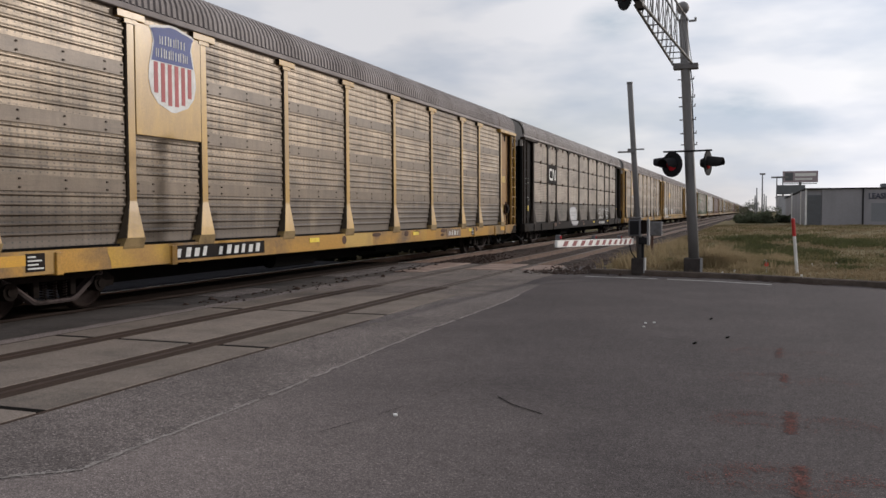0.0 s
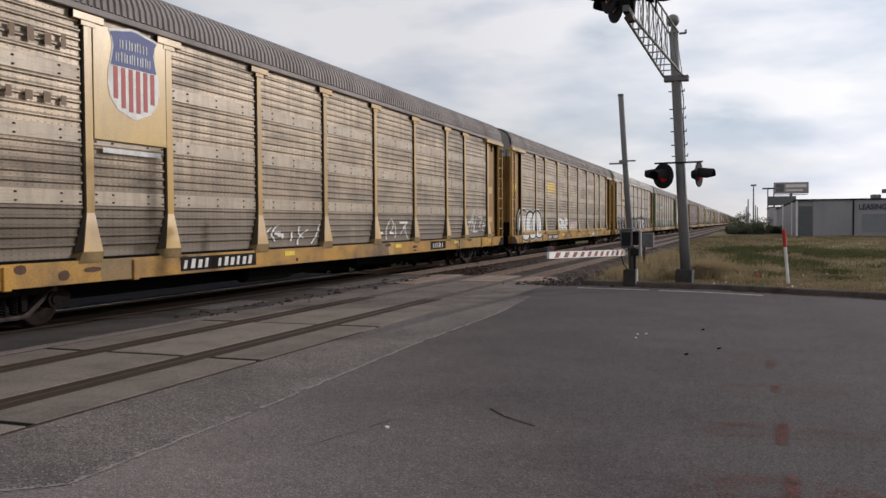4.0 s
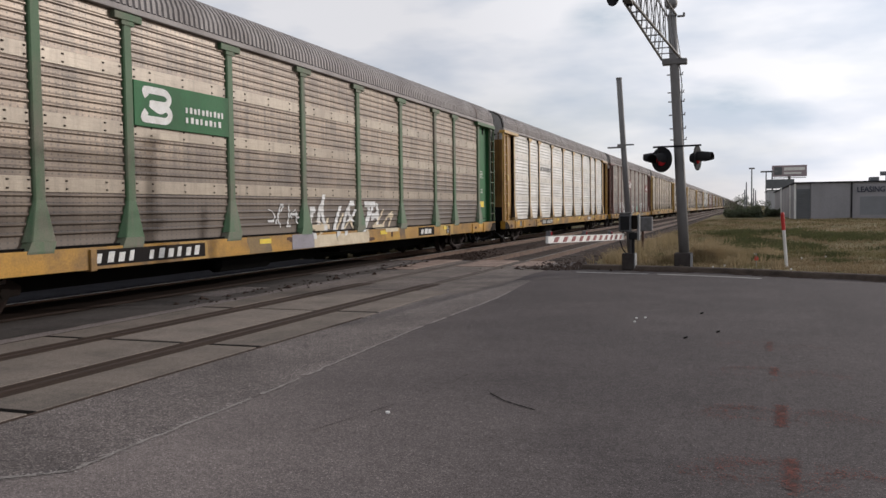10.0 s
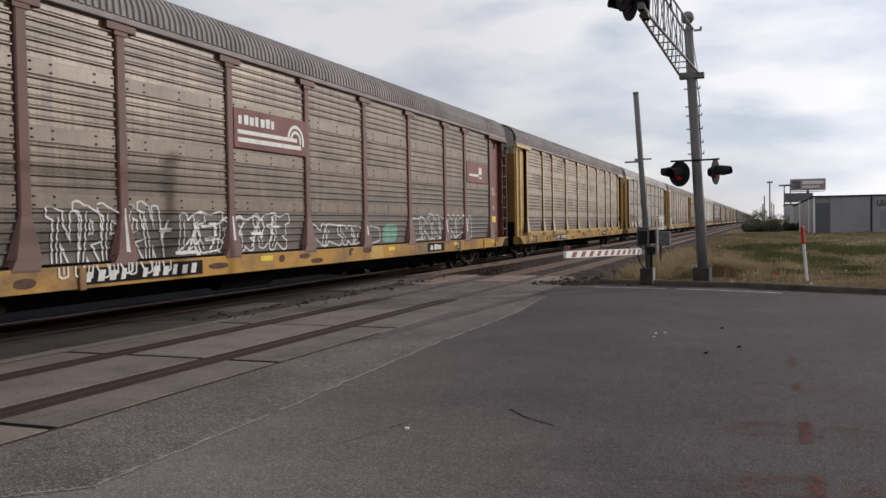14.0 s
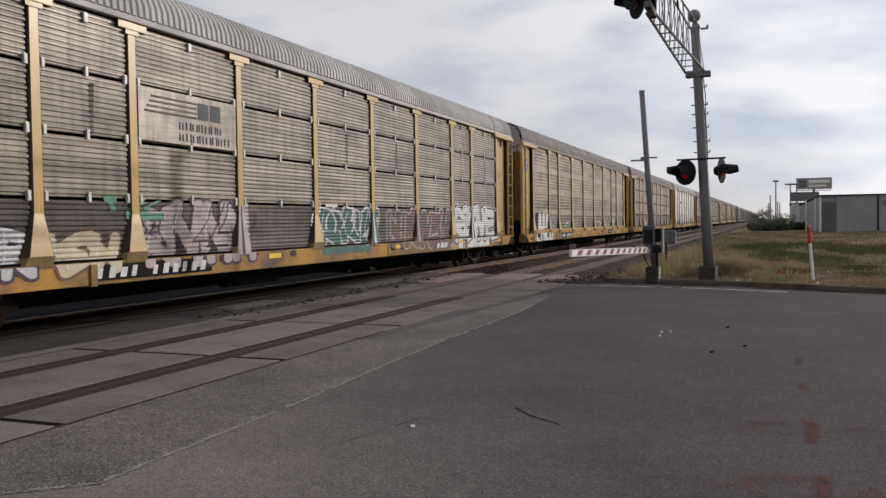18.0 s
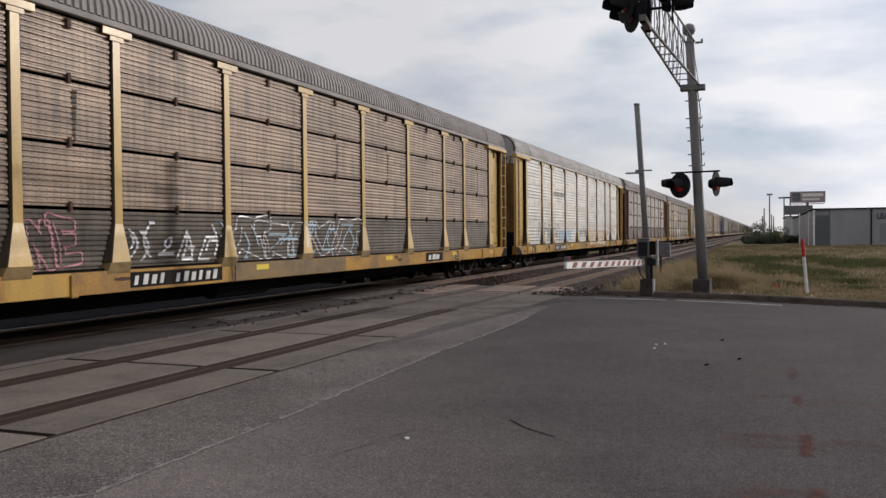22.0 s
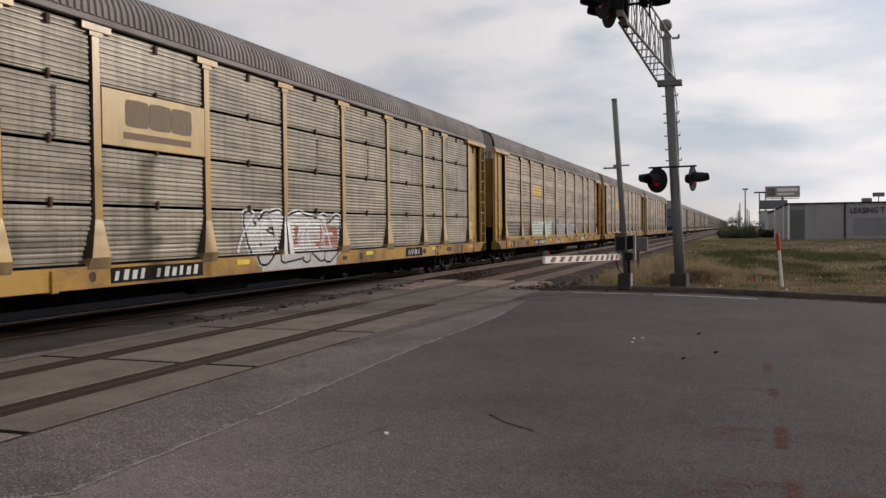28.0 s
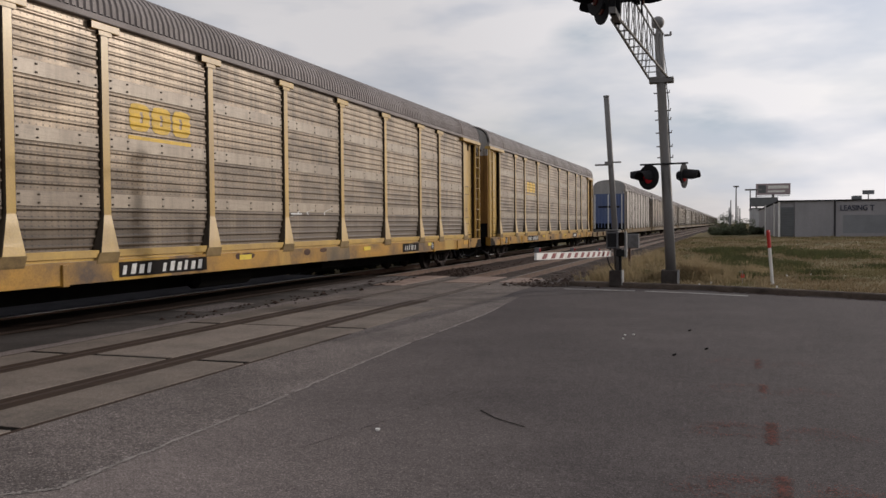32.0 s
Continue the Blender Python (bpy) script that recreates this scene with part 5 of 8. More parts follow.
def bush(x, y, w, h, n, seed, name="bush", label="dense dark green brush beside the railway"):
    r = random.Random(seed)
    b = thing(name, label, "bush" if name == "bush" else "tree", (x, y, 0))
    g = Geo()
    for k in range(7):
        a = r.uniform(0, 6.28)
        g.tube([(0, 0, -.2), (math.cos(a) * w * .12, math.sin(a) * w * .08, h * .35), (math.cos(a) * w * .24, math.sin(a) * w * .14, h * .6)], [.07, .045, .015], 6)
    part("trunk", g, TRUNK, b)
    g = Geo()
    lumps = [(r.uniform(-.5, .5) * w, r.uniform(-.25, .25) * w, r.uniform(.05, .75) ** 1.3 * h, r.uniform(.08, .2) * w) for k in range(14)]
    for k in range(n):
        cx, cy, cz, cr = lumps[k % 14]
        d = Vector((r.gauss(0, 1), r.gauss(0, 1), r.gauss(0, .8))).normalized() * cr * r.uniform(.5, 1.05)
        p = Vector((cx, cy, max(.05, min(h * 1.05, cz + d.z))) ) + Vector((d.x, d.y, 0))
        u = Vector((r.gauss(0, 1), r.gauss(0, 1), r.gauss(0, 1))).normalized() * r.uniform(.1, .22)
        v = u.orthogonal().normalized() * r.uniform(.06, .12)
        g.quad(p - u, p - v, p + u, p + v)
    part("crown", g, LEAF, b)


bush(.2, 116, 4.0, 1.35, 2800, 1)
bush(2.2, 122, 3.2, 1.15, 2200, 2)
bush(-1.2, 120, 3.4, .95, 1500, 3)
bush(3.9, 136, 2.2, 1.3, 1500, 4)
bush(1.5, 172, 6.0, 2.5, 1300, 5)
bush(-1.5, 330, 7.0, 8.0, 1600, 6, "tree", "distant dark round-topped tree")
bush(-6, 420, 11.0, 6.0, 1200, 7, "tree", "distant low dark tree beyond the rails")
bush(-3, 520, 16.0, 7.5, 1200, 8, "tree", "distant low dark tree beyond the rails")

# near-black leaf backdrop, added behind the train to keep under-car gaps dark
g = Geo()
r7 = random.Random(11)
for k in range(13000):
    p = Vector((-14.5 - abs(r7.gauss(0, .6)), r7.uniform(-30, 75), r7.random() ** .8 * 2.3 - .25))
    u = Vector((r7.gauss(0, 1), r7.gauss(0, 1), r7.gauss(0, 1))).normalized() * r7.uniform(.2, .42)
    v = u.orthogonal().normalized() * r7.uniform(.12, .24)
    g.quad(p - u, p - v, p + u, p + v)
tagged(new("thicket", g.mesh("thicket", LEAF_DARK)), "dark leaf backdrop added behind the train to block light", "bushes", kind="stuff")

# ---- train ----
CAR_L = 29.596
W, S, E = 2.942, 1.948, 2.80
COLS = [-2.5 * W - S, -2.5 * W, -1.5 * W, -.5 * W, .5 * W, 1.5 * W, 2.5 * W, 2.5 * W + S]
EDGES = [COLS[0] - E] + COLS + [COLS[-1] + E]
SCREEN = EDGES[-1]
END = 14.06
PX, SILL_X = 1.43, 1.56
Z0, Z1 = 1.07, 4.84


def ribs(z, pitch, count, depth):
    """Corner points of a run of rounded corrugations from z upwards."""
    out = []
    for i in range(count):
        a = z + i * pitch
        out += [(0, a + pitch * .01), (0, a + pitch * .46), (depth * .25, a + pitch * .53), (depth, a + pitch * .64), (depth, a + pitch * .76), (depth * .5, a + pitch * .88), (0, a + pitch * .98)]
    return out + [(0, z + count * pitch)]


BANDS = (.81, 1.76, 2.71)                # undersides of the smooth bolted bands between the rib groups


def profile_a():
    p = [(0.004, 0)]
    z = .10
    for k in range(4):
        p += ribs(z, .142, 5, .020)
        z += .71
        if k < 3:
            p += [(.0, z + .02), (.0, z + .22)]
            z += .24
    return p + [(0.0, Z1 - Z0)]


def profile_b():
    p, d, q = [(.01, 0)], .017, .0792
    for i in range(11):
        a = .02 + i * q
        e = d if i % 3 else d * 1.5
        p += [(0, a), (0, a + q * .18), (e, a + q * .36), (e, a + q * .70), (e * .55, a + q * .97)]
    return p + [(.01, .893)]


PROF_A, PROF_B = profile_a(), profile_b()
TIER = .945


def relief(kind, z):
    """How far the sheet stands out at height z."""
    h = z - Z0
    if kind == "B":
        p, h = PROF_B, h % TIER
    else:
        p = PROF_A
    return float(np.interp(h, [b for a, b in p], [a for a, b in p]))


def sheet(prof, length):
    ring = [(a, z) for a, z in prof] + [(-.03, prof[-1][1]), (-.03, prof[0][1])]
    return Geo().loft([[(a, y, z) for a, z in ring] for y in (0, length)])


# outline of a side post: height, reach towards the train's head and tail, flare at the back, depth
FOOT = ((1.16, .26, .20, .08, .125), (1.30, .225, .175, .06, .112), (1.76, .104, .104, .012, .056), (4.84, .098, .098, .006, .052))


def post_geo():
    """Upright side post with a flared foot whose back spreads over the sheet."""
    rows = []
    for z, a, b, e, x in FOOT:
        rows.append([(-.02, -a - e, z), (.03, -a - e, z), (x - .012, -a, z), (x, -a + .02, z), (x, b - .02, z), (x - .015, b, z), (-.02, b, z)])
    return Geo().loft(rows)


def foot_geo():
    """Plate that tapers from the flared foot down on to the sill."""
    rows = []
    for z, a, b, x in ((.985, .36, .13, .136), (1.02, .35, .14, .139), (1.158, .262, .202, .127)):
        rows.append([(-.02, -a - .05, z), (x, -a, z), (x, b, z), (-.02, b, z)])
    return Geo().loft(rows)


def head_geo():
    return Geo().box(-.05, .085, -.33, .33, 4.71, 4.83, .008).box(-.05, .07, -.15, .15, 4.64, 4.71)


def roof_geo():
    arc = [(1.50, 4.93), (1.485, 5.13), (1.415, 5.32), (1.27, 5.49), (1.04, 5.615), (.73, 5.70), (.36, 5.745), (0, 5.76)]
    arc = arc + [(-x, z) for x, z in reversed(arc[:-1])]
    rows = []
    n = int(2 * END / .15)
    for i in range(n):
        y = -END + .05 + i * .15
        for dy, k in ((0, 0), (.044, 0), (.058, .030), (.136, .030)):
            rows.append([(x * (1 + k * .6), y + dy, z + k) for x, z in arc])
    return Geo().loft(rows, False, False)


def roof_band(y):
    arc = [(1.54, 4.93), (1.525, 5.145), (1.455, 5.345), (1.305, 5.525), (1.07, 5.655), (.75, 5.745), (.37, 5.79), (0, 5.805)]
    arc = arc + [(-x, z) for x, z in reversed(arc[:-1])]
    return Geo().loft([[(x, yy, z) for x, z in arc] for yy in (y - .03, y + .03)], False, False)


def roof_edge_geo():
    g = Geo()
    for s in (-1, 1):
        a, b = sorted((s * 1.40, s * 1.53))
        g.box(a, b, -END, END, 4.845, 4.945, .01)
    return g


def end_geo(y, z0, z1):
    arc = [(1.44, 4.93), (1.39, 5.28), (1.25, 5.45), (1.03, 5.58), (.72, 5.665), (0, 5.72)]
    arc = [(1.44, z0)] + [(x, z) for x, z in arc if z0 < z < z1] + ([(1.44, z1)] if z1 < 4.93 else [])
    ring = arc + [(-x, z) for x, z in reversed(arc) if x > 0 or z1 < 4.93]
    return Geo().loft([[(x, yy, z) for x, z in ring] for yy in (y - .04, y + .04)])


def ladder_geo():
    return (Geo().box(1.47, 1.54, -.29, -.25, 1.05, 4.80).box(1.47, 1.54, .25, .29, 1.05, 4.80))


def bogie_side_geo():
    """Upper arch and middle of a cast side frame, with its axle boxes."""
    g = Geo()
    outline = [(-1.28, .50), (-1.05, .64), (-.55, .70), (-.30, .82), (.30, .82), (.55, .70), (1.05, .64), (1.28, .50), (1.25, .38), (1.05, .36), (.95, .50), (.62, .54), (.40, .54), (-.40, .54), (-.62, .54), (-.95, .50), (-1.05, .36), (-1.25, .38)]
    g.loft([[(x, y, z) for y, z in outline] for x in (-.06, .06)])
    for y in (-.88, .88):
        g.cyl((-.08, y, .44), (.13, y, .44), .13, 12)
        g.cyl((.13, y, .44), (.15, y, .44), .07, 8)
    for y in (-.36, .36):
        g.box(-.05, .07, y - .06, y + .06, .30, .60, .01)
    return g


def tension_geo():
    """Lower bar of the side frame, sloping down from both axle boxes to a flat middle."""
    rows = []
    for y, z, h in ((-.98, .60, .035), (-.80, .52, .04), (-.42, .255, .045), (-.30, .225, .03), (.30, .225, .03), (.42, .255, .045), (.80, .52, .04), (.98, .60, .035)):
        rows.append([(-.05, y, z - h), (.075, y, z - h), (.095, y, z), (.075, y, z + h), (-.05, y, z + h)])
    return Geo().loft(rows)


def spring_geo():
    return Geo().tube([(.02 + .055 * math.cos(q), .055 * math.sin(q), .27 + .04 * q / 6.283) for q in (j * .9 for j in range(44))], .011, 5)


def wheel_geo():
    g = Geo()
    n = 24
    ts = [2 * math.pi * i / n for i in range(n)]
    for s in (-1, 1):
        rows = [[(s * x, r * math.cos(t), r * math.sin(t)) for t in ts] for x, r in ((.68, .44), (.70, .455), (.72, .44), (.725, .42), (.82, .415), (.82, .36), (.79, .34), (.79, .14), (.84, .12), (.84, .05))]
        g.loft(rows)
    return g.cyl((-.84, 0, 0), (.84, 0, 0), .085, 10)


def strip(kind, cells, z0, z1, off, step=.0125, base=PX):
    """A painted shape that follows the sheet: cells(z) gives the runs of y at height z."""
    g = Geo()
    n = max(1, int((z1 - z0) / step))
    prev = None
    for i in range(n + 1):
        z = z0 + (z1 - z0) * i / n
        runs = cells((z - z0) / (z1 - z0))
        x = (SILL_X if z < 1.045 else base + relief(kind, z)) + off if kind else base + off
        if prev and len(prev[1]) == len(runs):
            for (a, b), (c, d) in zip(prev[1], runs):
                g.quad((prev[2], a, prev[0]), (prev[2], b, prev[0]), (x, d, z), (x, c, z))
        prev = (z, runs, x)
    return g


def blob(y0, y1, lean=.0, power=2.6, seed=0):
    """Rounded bubble form."""
    c, h = (y0 + y1) / 2, (y1 - y0) / 2

    def cells(u):
        k = abs(2 * u - 1)
        r = max(0.0, 1 - k ** power) ** (1 / power)
        wob = .10 * h * noise.noise((u * 2.2, seed, 1))
        s = lean * (u - .5)
        return [(c - h * r + wob + s, c + h * r + wob + s)]
    return cells


def hoop(cells, wd):
    """The outline alone of a bubble form."""
    def out(u):
        (a, b), = cells(u)
        if b - a < 2.5 * wd or u < .06 or u > .94:
            return [(a, (a + b) / 2), ((a + b) / 2, b)]
        return [(a, a + wd), (b - wd, b)]
    return out


def sleeve(car, y, z0, z1, material, a=-1.0, b=1.0, off=.004):
    """Paint that runs over the face of a side post; a and b: from edge (-1) to edge (1)."""
    zs = [z0] + [q[0] for q in FOOT if z0 < q[0] < z1] + [z1]
    rows = []
    for z in zs:
        lo, hi, x = (float(np.interp(z, [q[0] for q in FOOT], [q[k] for q in FOOT])) for k in (1, 2, 4))
        mid, hw = (hi - lo) / 2, (hi + lo) / 2 - .014
        rows.append([(PX + x + off + (.012 if z < 1.16 else 0), y + mid + hw * a, z), (PX + x + off + (.012 if z < 1.16 else 0), y + mid + hw * b, z)])
    return part("painted_post", Geo().loft(rows, False, False), material, car, "graffiti paint over a side post")


def merged(runs):
    """Overlapping runs joined."""
    out = []
    for a, b in sorted(runs):
        if out and a <= out[-1][1] + .004:
            out[-1][1] = max(out[-1][1], b)
        else:
            out.append([a, b])
    return out


def stroked(kind, strokes, wd, off, step=.0135, hollow=0.0):
    """Paint along thick strokes, following the sheet row by row; each stroke is a line of (y, z) points."""
    ys, zs = [], []
    for line in strokes:
        for (ya, za), (yb, zb) in zip(line, line[1:]):
            n = max(2, int(math.hypot(yb - ya, zb - za) / (wd * .4)))
            for k in range(n + 1):
                ys.append(ya + (yb - ya) * k / n)
                zs.append(za + (zb - za) * k / n)
    ys, zs = np.array(ys), np.array(zs)
    g = Geo()
    z, top = max(.705, float(zs.min()) - wd), float(zs.max()) + wd

    def out_x(h):
        return (SILL_X if h < 1.045 else PX + relief(kind, h)) + off

    while z < top:
        if not 1.02 < z < 1.07:
            d = np.abs(zs - z - step / 2)
            near = d < wd
            half = wd * np.minimum(1.0, 1.35 * np.sqrt(np.maximum(0.0, 1 - (d[near] / wd) ** 2)))
            x0, x1 = out_x(z), out_x(z + step)
            if abs(x1 - x0) > .08:
                x1 = x0
            runs = merged(list(zip(ys[near] - half, ys[near] + half)))
            if hollow:
                near = d < hollow
                half = hollow * np.minimum(1.0, 1.35 * np.sqrt(np.maximum(0.0, 1 - (d[near] / hollow) ** 2)))
                holes = merged(list(zip(ys[near] - half, ys[near] + half)))
                rest = []
                for p, q in runs:
                    for u, v in holes:
                        if u > p and v < q:
                            rest.append((p, u))
                            p = v
                    rest.append((p, q))
                runs = rest
            for p, q in runs:
                g.quad((x0, p, z), (x0, q, z), (x1, q, z + step), (x1, p, z + step))
        z += step
    return g


def letter(y0, y1, z0, z1, r):
    """An abstract sprayed sign: two slanting uprights, a link between them and a flick."""
    w, h = y1 - y0, z1 - z0
    lean = r.uniform(-.18, .18) * w
    a, b = y0 + w * r.uniform(.12, .28), y1 - w * r.uniform(.12, .28)
    lo, hi = z0 + h * r.uniform(.0, .1), z1 - h * r.uniform(0, .12)
    k = r.uniform(-.12, .12) * w
    out = [[(a - lean, lo), (a + k, (lo + hi) / 2), (a + lean, hi)]]
    style = r.randrange(5)
    if style == 0:
        out += [[(a + lean, hi), (b, hi - h * .12), (b, (lo + hi) / 2 + h * .06), (a, (lo + hi) / 2)], [(a, (lo + hi) / 2), (b + lean * .4, lo)]]
    elif style == 1:
        out += [[(b - lean, lo), (b + lean, hi)], [(a - lean * .2, hi - h * .1), (b - lean * .5, lo + h * .12)]]
    elif style == 2:
        out += [[(a + lean, hi), (b + lean, hi - h * .06)], [(a, (lo + hi) / 2), (b - w * .1, (lo + hi) / 2 + h * .05)], [(a - lean, lo), (b - lean, lo + h * .07)]]
    elif style == 3:
        out += [[(a + lean, hi), (b, hi - h * .2), (b + w * .04, lo + h * .25), (a - lean, lo)]]
    else:
        out += [[(b + lean, hi), (a + w * .1, (lo + hi) / 2 + h * .12), (b, (lo + hi) / 2 - h * .1), (a - lean + w * .05, lo)]]
    if r.random() < .6:
        q = r.choice((-1, 1))
        out.append([(b if q > 0 else a, hi), ((b if q > 0 else a) + q * w * .22, hi + h * .06)])
    return out


def piece(car, kind, y0, y1, z0, z1, fill, line, count, seed, lab, second=None):
    """A row of overlapping sprayed signs with outlines, a halo and thin highlights."""
    r = random.Random(seed)
    wd = (y1 - y0) / count
    fat = min(.15, max(.055, wd * .15))
    for i in range(count):
        a = y0 + i * wd - wd * .06
        st = letter(a, a + wd * 1.12, z0 + fat, z1 - fat - r.uniform(0, .12), r)
        up = .0014 * (i % 3)
        if fill:
            f = part("graffiti_form", stroked(kind, st, fat, .013 + up), SPRAYS[second if second and i % 2 else fill], car, lab)
            part("outline", stroked(kind, st, fat + .045, .0085 + up * .5), SPRAYS[line], f)
            if line == "k":
                part("halo", stroked(kind, st, fat + .085, .0045 + up * .3), SPRAYS["s" if fill == "w" else fill], f)
            part("stroke", stroked(kind, [[(p[0] + fat * .35, p[1] + fat * .3) for p in st[0]]], .014, .0185), SPRAYS["w" if fill != "w" else "s"], f)
        else:
            f = part("graffiti_form", stroked(kind, st, fat + .03, .012 + up, hollow=fat), SPRAYS[line], car, lab)
            part("stroke", stroked(kind, [[(p[0], p[1] - fat * .3) for p in q] for q in st[:1]], .012, .0175), SPRAYS[line], f)


def spray(car, kind, y0, y1, z0, z1, fill, line, count, seed, tag_lab, bubbles=False):
    """A row of sprayed bubble forms on the sheets, each with a dark outline and inner strokes."""
    r = random.Random(seed)
    wd = (y1 - y0) / count
    for c in COLS:
        if y0 + .1 < c < y1 - .1:
            lo, hi = max(1.0, z0 + .02), z1 - r.uniform(.05, .2)
            if fill:
                sleeve(car, c, lo, hi, SPRAYS[fill])
                sleeve(car, c, lo, hi, SPRAYS[line], -.35, .1, .0055)
            else:
                sleeve(car, c, lo + .2, hi, SPRAYS[line], -.2, .25)
    if not bubbles:
        return piece(car, kind, y0, y1, z0, z1, fill, line, count, seed, tag_lab)
    for i in range(count):
        a = y0 + i * wd + wd * .02
        b = a + wd * r.uniform(.94, 1.10)
        za, zb = z0 + r.uniform(0, .08), z1 - r.uniform(0, .14) * (z1 - z0)
        lean, pw, sd = r.uniform(-.25, .25), r.uniform(2.0, 4.5), seed + i
        m = .10 if line == "k" else .055
        up = .0012 * (i % 4)

        def form(p, q):
            return blob(p, q, lean, pw, sd)

        if fill:
            f = part("graffiti_form", strip(kind, form(a, b), za, zb, .012 + up), SPRAYS[fill], car, tag_lab)
            part("outline", strip(kind, form(a - m * 1.5, b + m * .6), za - m, zb + m * .7, .0075 + up * .5), SPRAYS[line], f)
            if line == "k" and fill == "w":
                part("halo", strip(kind, form(a - m * 1.5 - .05, b + m * .6 + .05), za - m - .04, zb + m * .7 + .05, .0035 + up * .4), SPRAYS["s"], f)
            if r.random() < .55:
                yc, q = (a + b) / 2, (b - a) * r.uniform(.09, .16)
                zc = za + (zb - za) * r.uniform(.4, .62)
                part("stroke", strip(kind, blob(yc - q, yc + q, 0, 2.2, sd), zc - .16, zc + .16, .020), SPRAYS[line], f)
        else:
            f = part("graffiti_form", strip(kind, hoop(form(a, b), .062), za, zb, .010 + up), SPRAYS[line], car, tag_lab)
        c, hz = (a + b) / 2, zb - za
        for k in range(r.choice((1, 2, 2, 3))):
            ya, yb = c + r.uniform(-.3, .3) * wd, c + r.uniform(-.35, .35) * wd
            u0 = r.uniform(.1, .5)
            u1 = u0 + r.uniform(.15, .4)
            hw = r.uniform(.02, .05)
            part("stroke", strip(kind, lambda u: [(ya + (yb - ya) * u - hw, ya + (yb - ya) * u + hw)], za + u0 * hz, za + u1 * hz, .021 + .0012 * k), SPRAYS[line], f)


def scrawl(car, kind, y0, y1, z0, z1, fill, seed, wd=.03, count=10):
    """Thin sprayed strokes."""
    r = random.Random(seed)
    g = Geo()
    y = y0
    for i in range(count):
        ya = y0 + (y1 - y0) * (i + r.uniform(-.2, .2)) / count
        yb = ya + (y1 - y0) / count * r.uniform(-.8, 1.6)
        za, zb = z0 + r.uniform(0, .4) * (z1 - z0), z1 - r.uniform(0, .4) * (z1 - z0)
        bow = r.uniform(-.2, .2)
        q = strip(kind, lambda u: [(ya + (yb - ya) * u + bow * math.sin(u * 3.1) - wd, ya + (yb - ya) * u + bow * math.sin(u * 3.1) + wd)], za, zb, .016 + .0006 * (i % 7))
        n = len(g.v)
        g.v += q.v
        g.f += [tuple(n + j for j in t) for t in q.f]
        if r.random() < .6:
            zc = r.choice((za, zb, (za + zb) / 2))
            q = strip(kind, lambda u: [(min(ya, yb) - .03, max(ya, yb) + .08)], zc - wd, zc + wd, .0205 + .0006 * (i % 5))
            n = len(g.v)
            g.v += q.v
            g.f += [tuple(n + j for j in t) for t in q.f]
    part("graffiti", g, SPRAYS[fill], car, "thin sprayed scrawl")["kind"] = "stuff"


def bars(name, parent, x, y0, y1, z0, z1, groups, material, label="", gap=.42, slant=0.0, fine=False):
    """Plain bars in place of lettering; groups: number of signs in each word; slant leans them; fine draws each as a thin pair."""
    n = sum(groups) + len(groups) - 1
    g, k, st = Geo(), 0, (y1 - y0) / n
    for w in groups:
        for i in range(w):
            a = y0 + k * st
            b = a + st * (1 - gap) * (1.0 if i % 3 else .75)
            top = z1 if i % 2 else z1 - .12 * (z1 - z0)
            for c, d in ((a, a + (b - a) * .22), (b - (b - a) * .22, b)) if fine else ((a, b),):
                q = slant * (top - z0)
                g.loft([[(x + e, c, z0), (x + e, d, z0), (x + e, d + q, top), (x + e, c + q, top)] for e in (-.004, .004)])
            k += 1
        k += 1
    ob = part(name, g, material, parent, label)
    ob["kind"] = "stuff"
    return ob


def shield(car, yc, zc, h, x):
    """Shield emblem: blue head with pale bars, red and white stripes below, white rim."""
    w = h * .86
    ups = (0, .03, .08, .20, .35, .50, .62, .78, .88, .93, .95, .97, 1)
    half = (.04, .25, .62, .90, 1.0, .97, .88, .80, .86, .95, .80, .45, .12)

    def outline(u, m=0.0):
        return w * float(np.interp(u, ups, half)) + m

    z0, z1 = zc - h, zc + h
    em = part("emblem", strip(None, lambda u: [(yc - outline(u, .03), yc + outline(u, .03))], z0 - .04, z1 + .04, .004, .02, x), WHITE, car, "shield emblem with blue head and red stripes")
    part("emblem_head", strip(None, lambda u: [(yc - outline(.56 + u * .44), yc + outline(.56 + u * .44))], zc + .12 * h, z1, .007, .02, x), NAVY, em)
    for i in range(6):
        c = -.80 + i * .32
        lo = z0 + h * (.10 if abs(c) < .3 else .16 if abs(c) < .6 else .36)
        part("emblem_stripe", Geo().box(x + .004, x + .008, yc + (c - .09) * w * .93, yc + (c + .09) * w * .93, lo, zc + .10 * h), EMBLEM_RED, em)
    bars("emblem_bar", em, x + .011, yc - w * .58, yc + w * .58, zc + .54 * h, zc + .76 * h, (5,), WHITE, gap=.25, fine=True)
    bars("emblem_bar", em, x + .011, yc - w * .74, yc + w * .74, zc + .22 * h, zc + .45 * h, (7,), WHITE, gap=.25, fine=True)


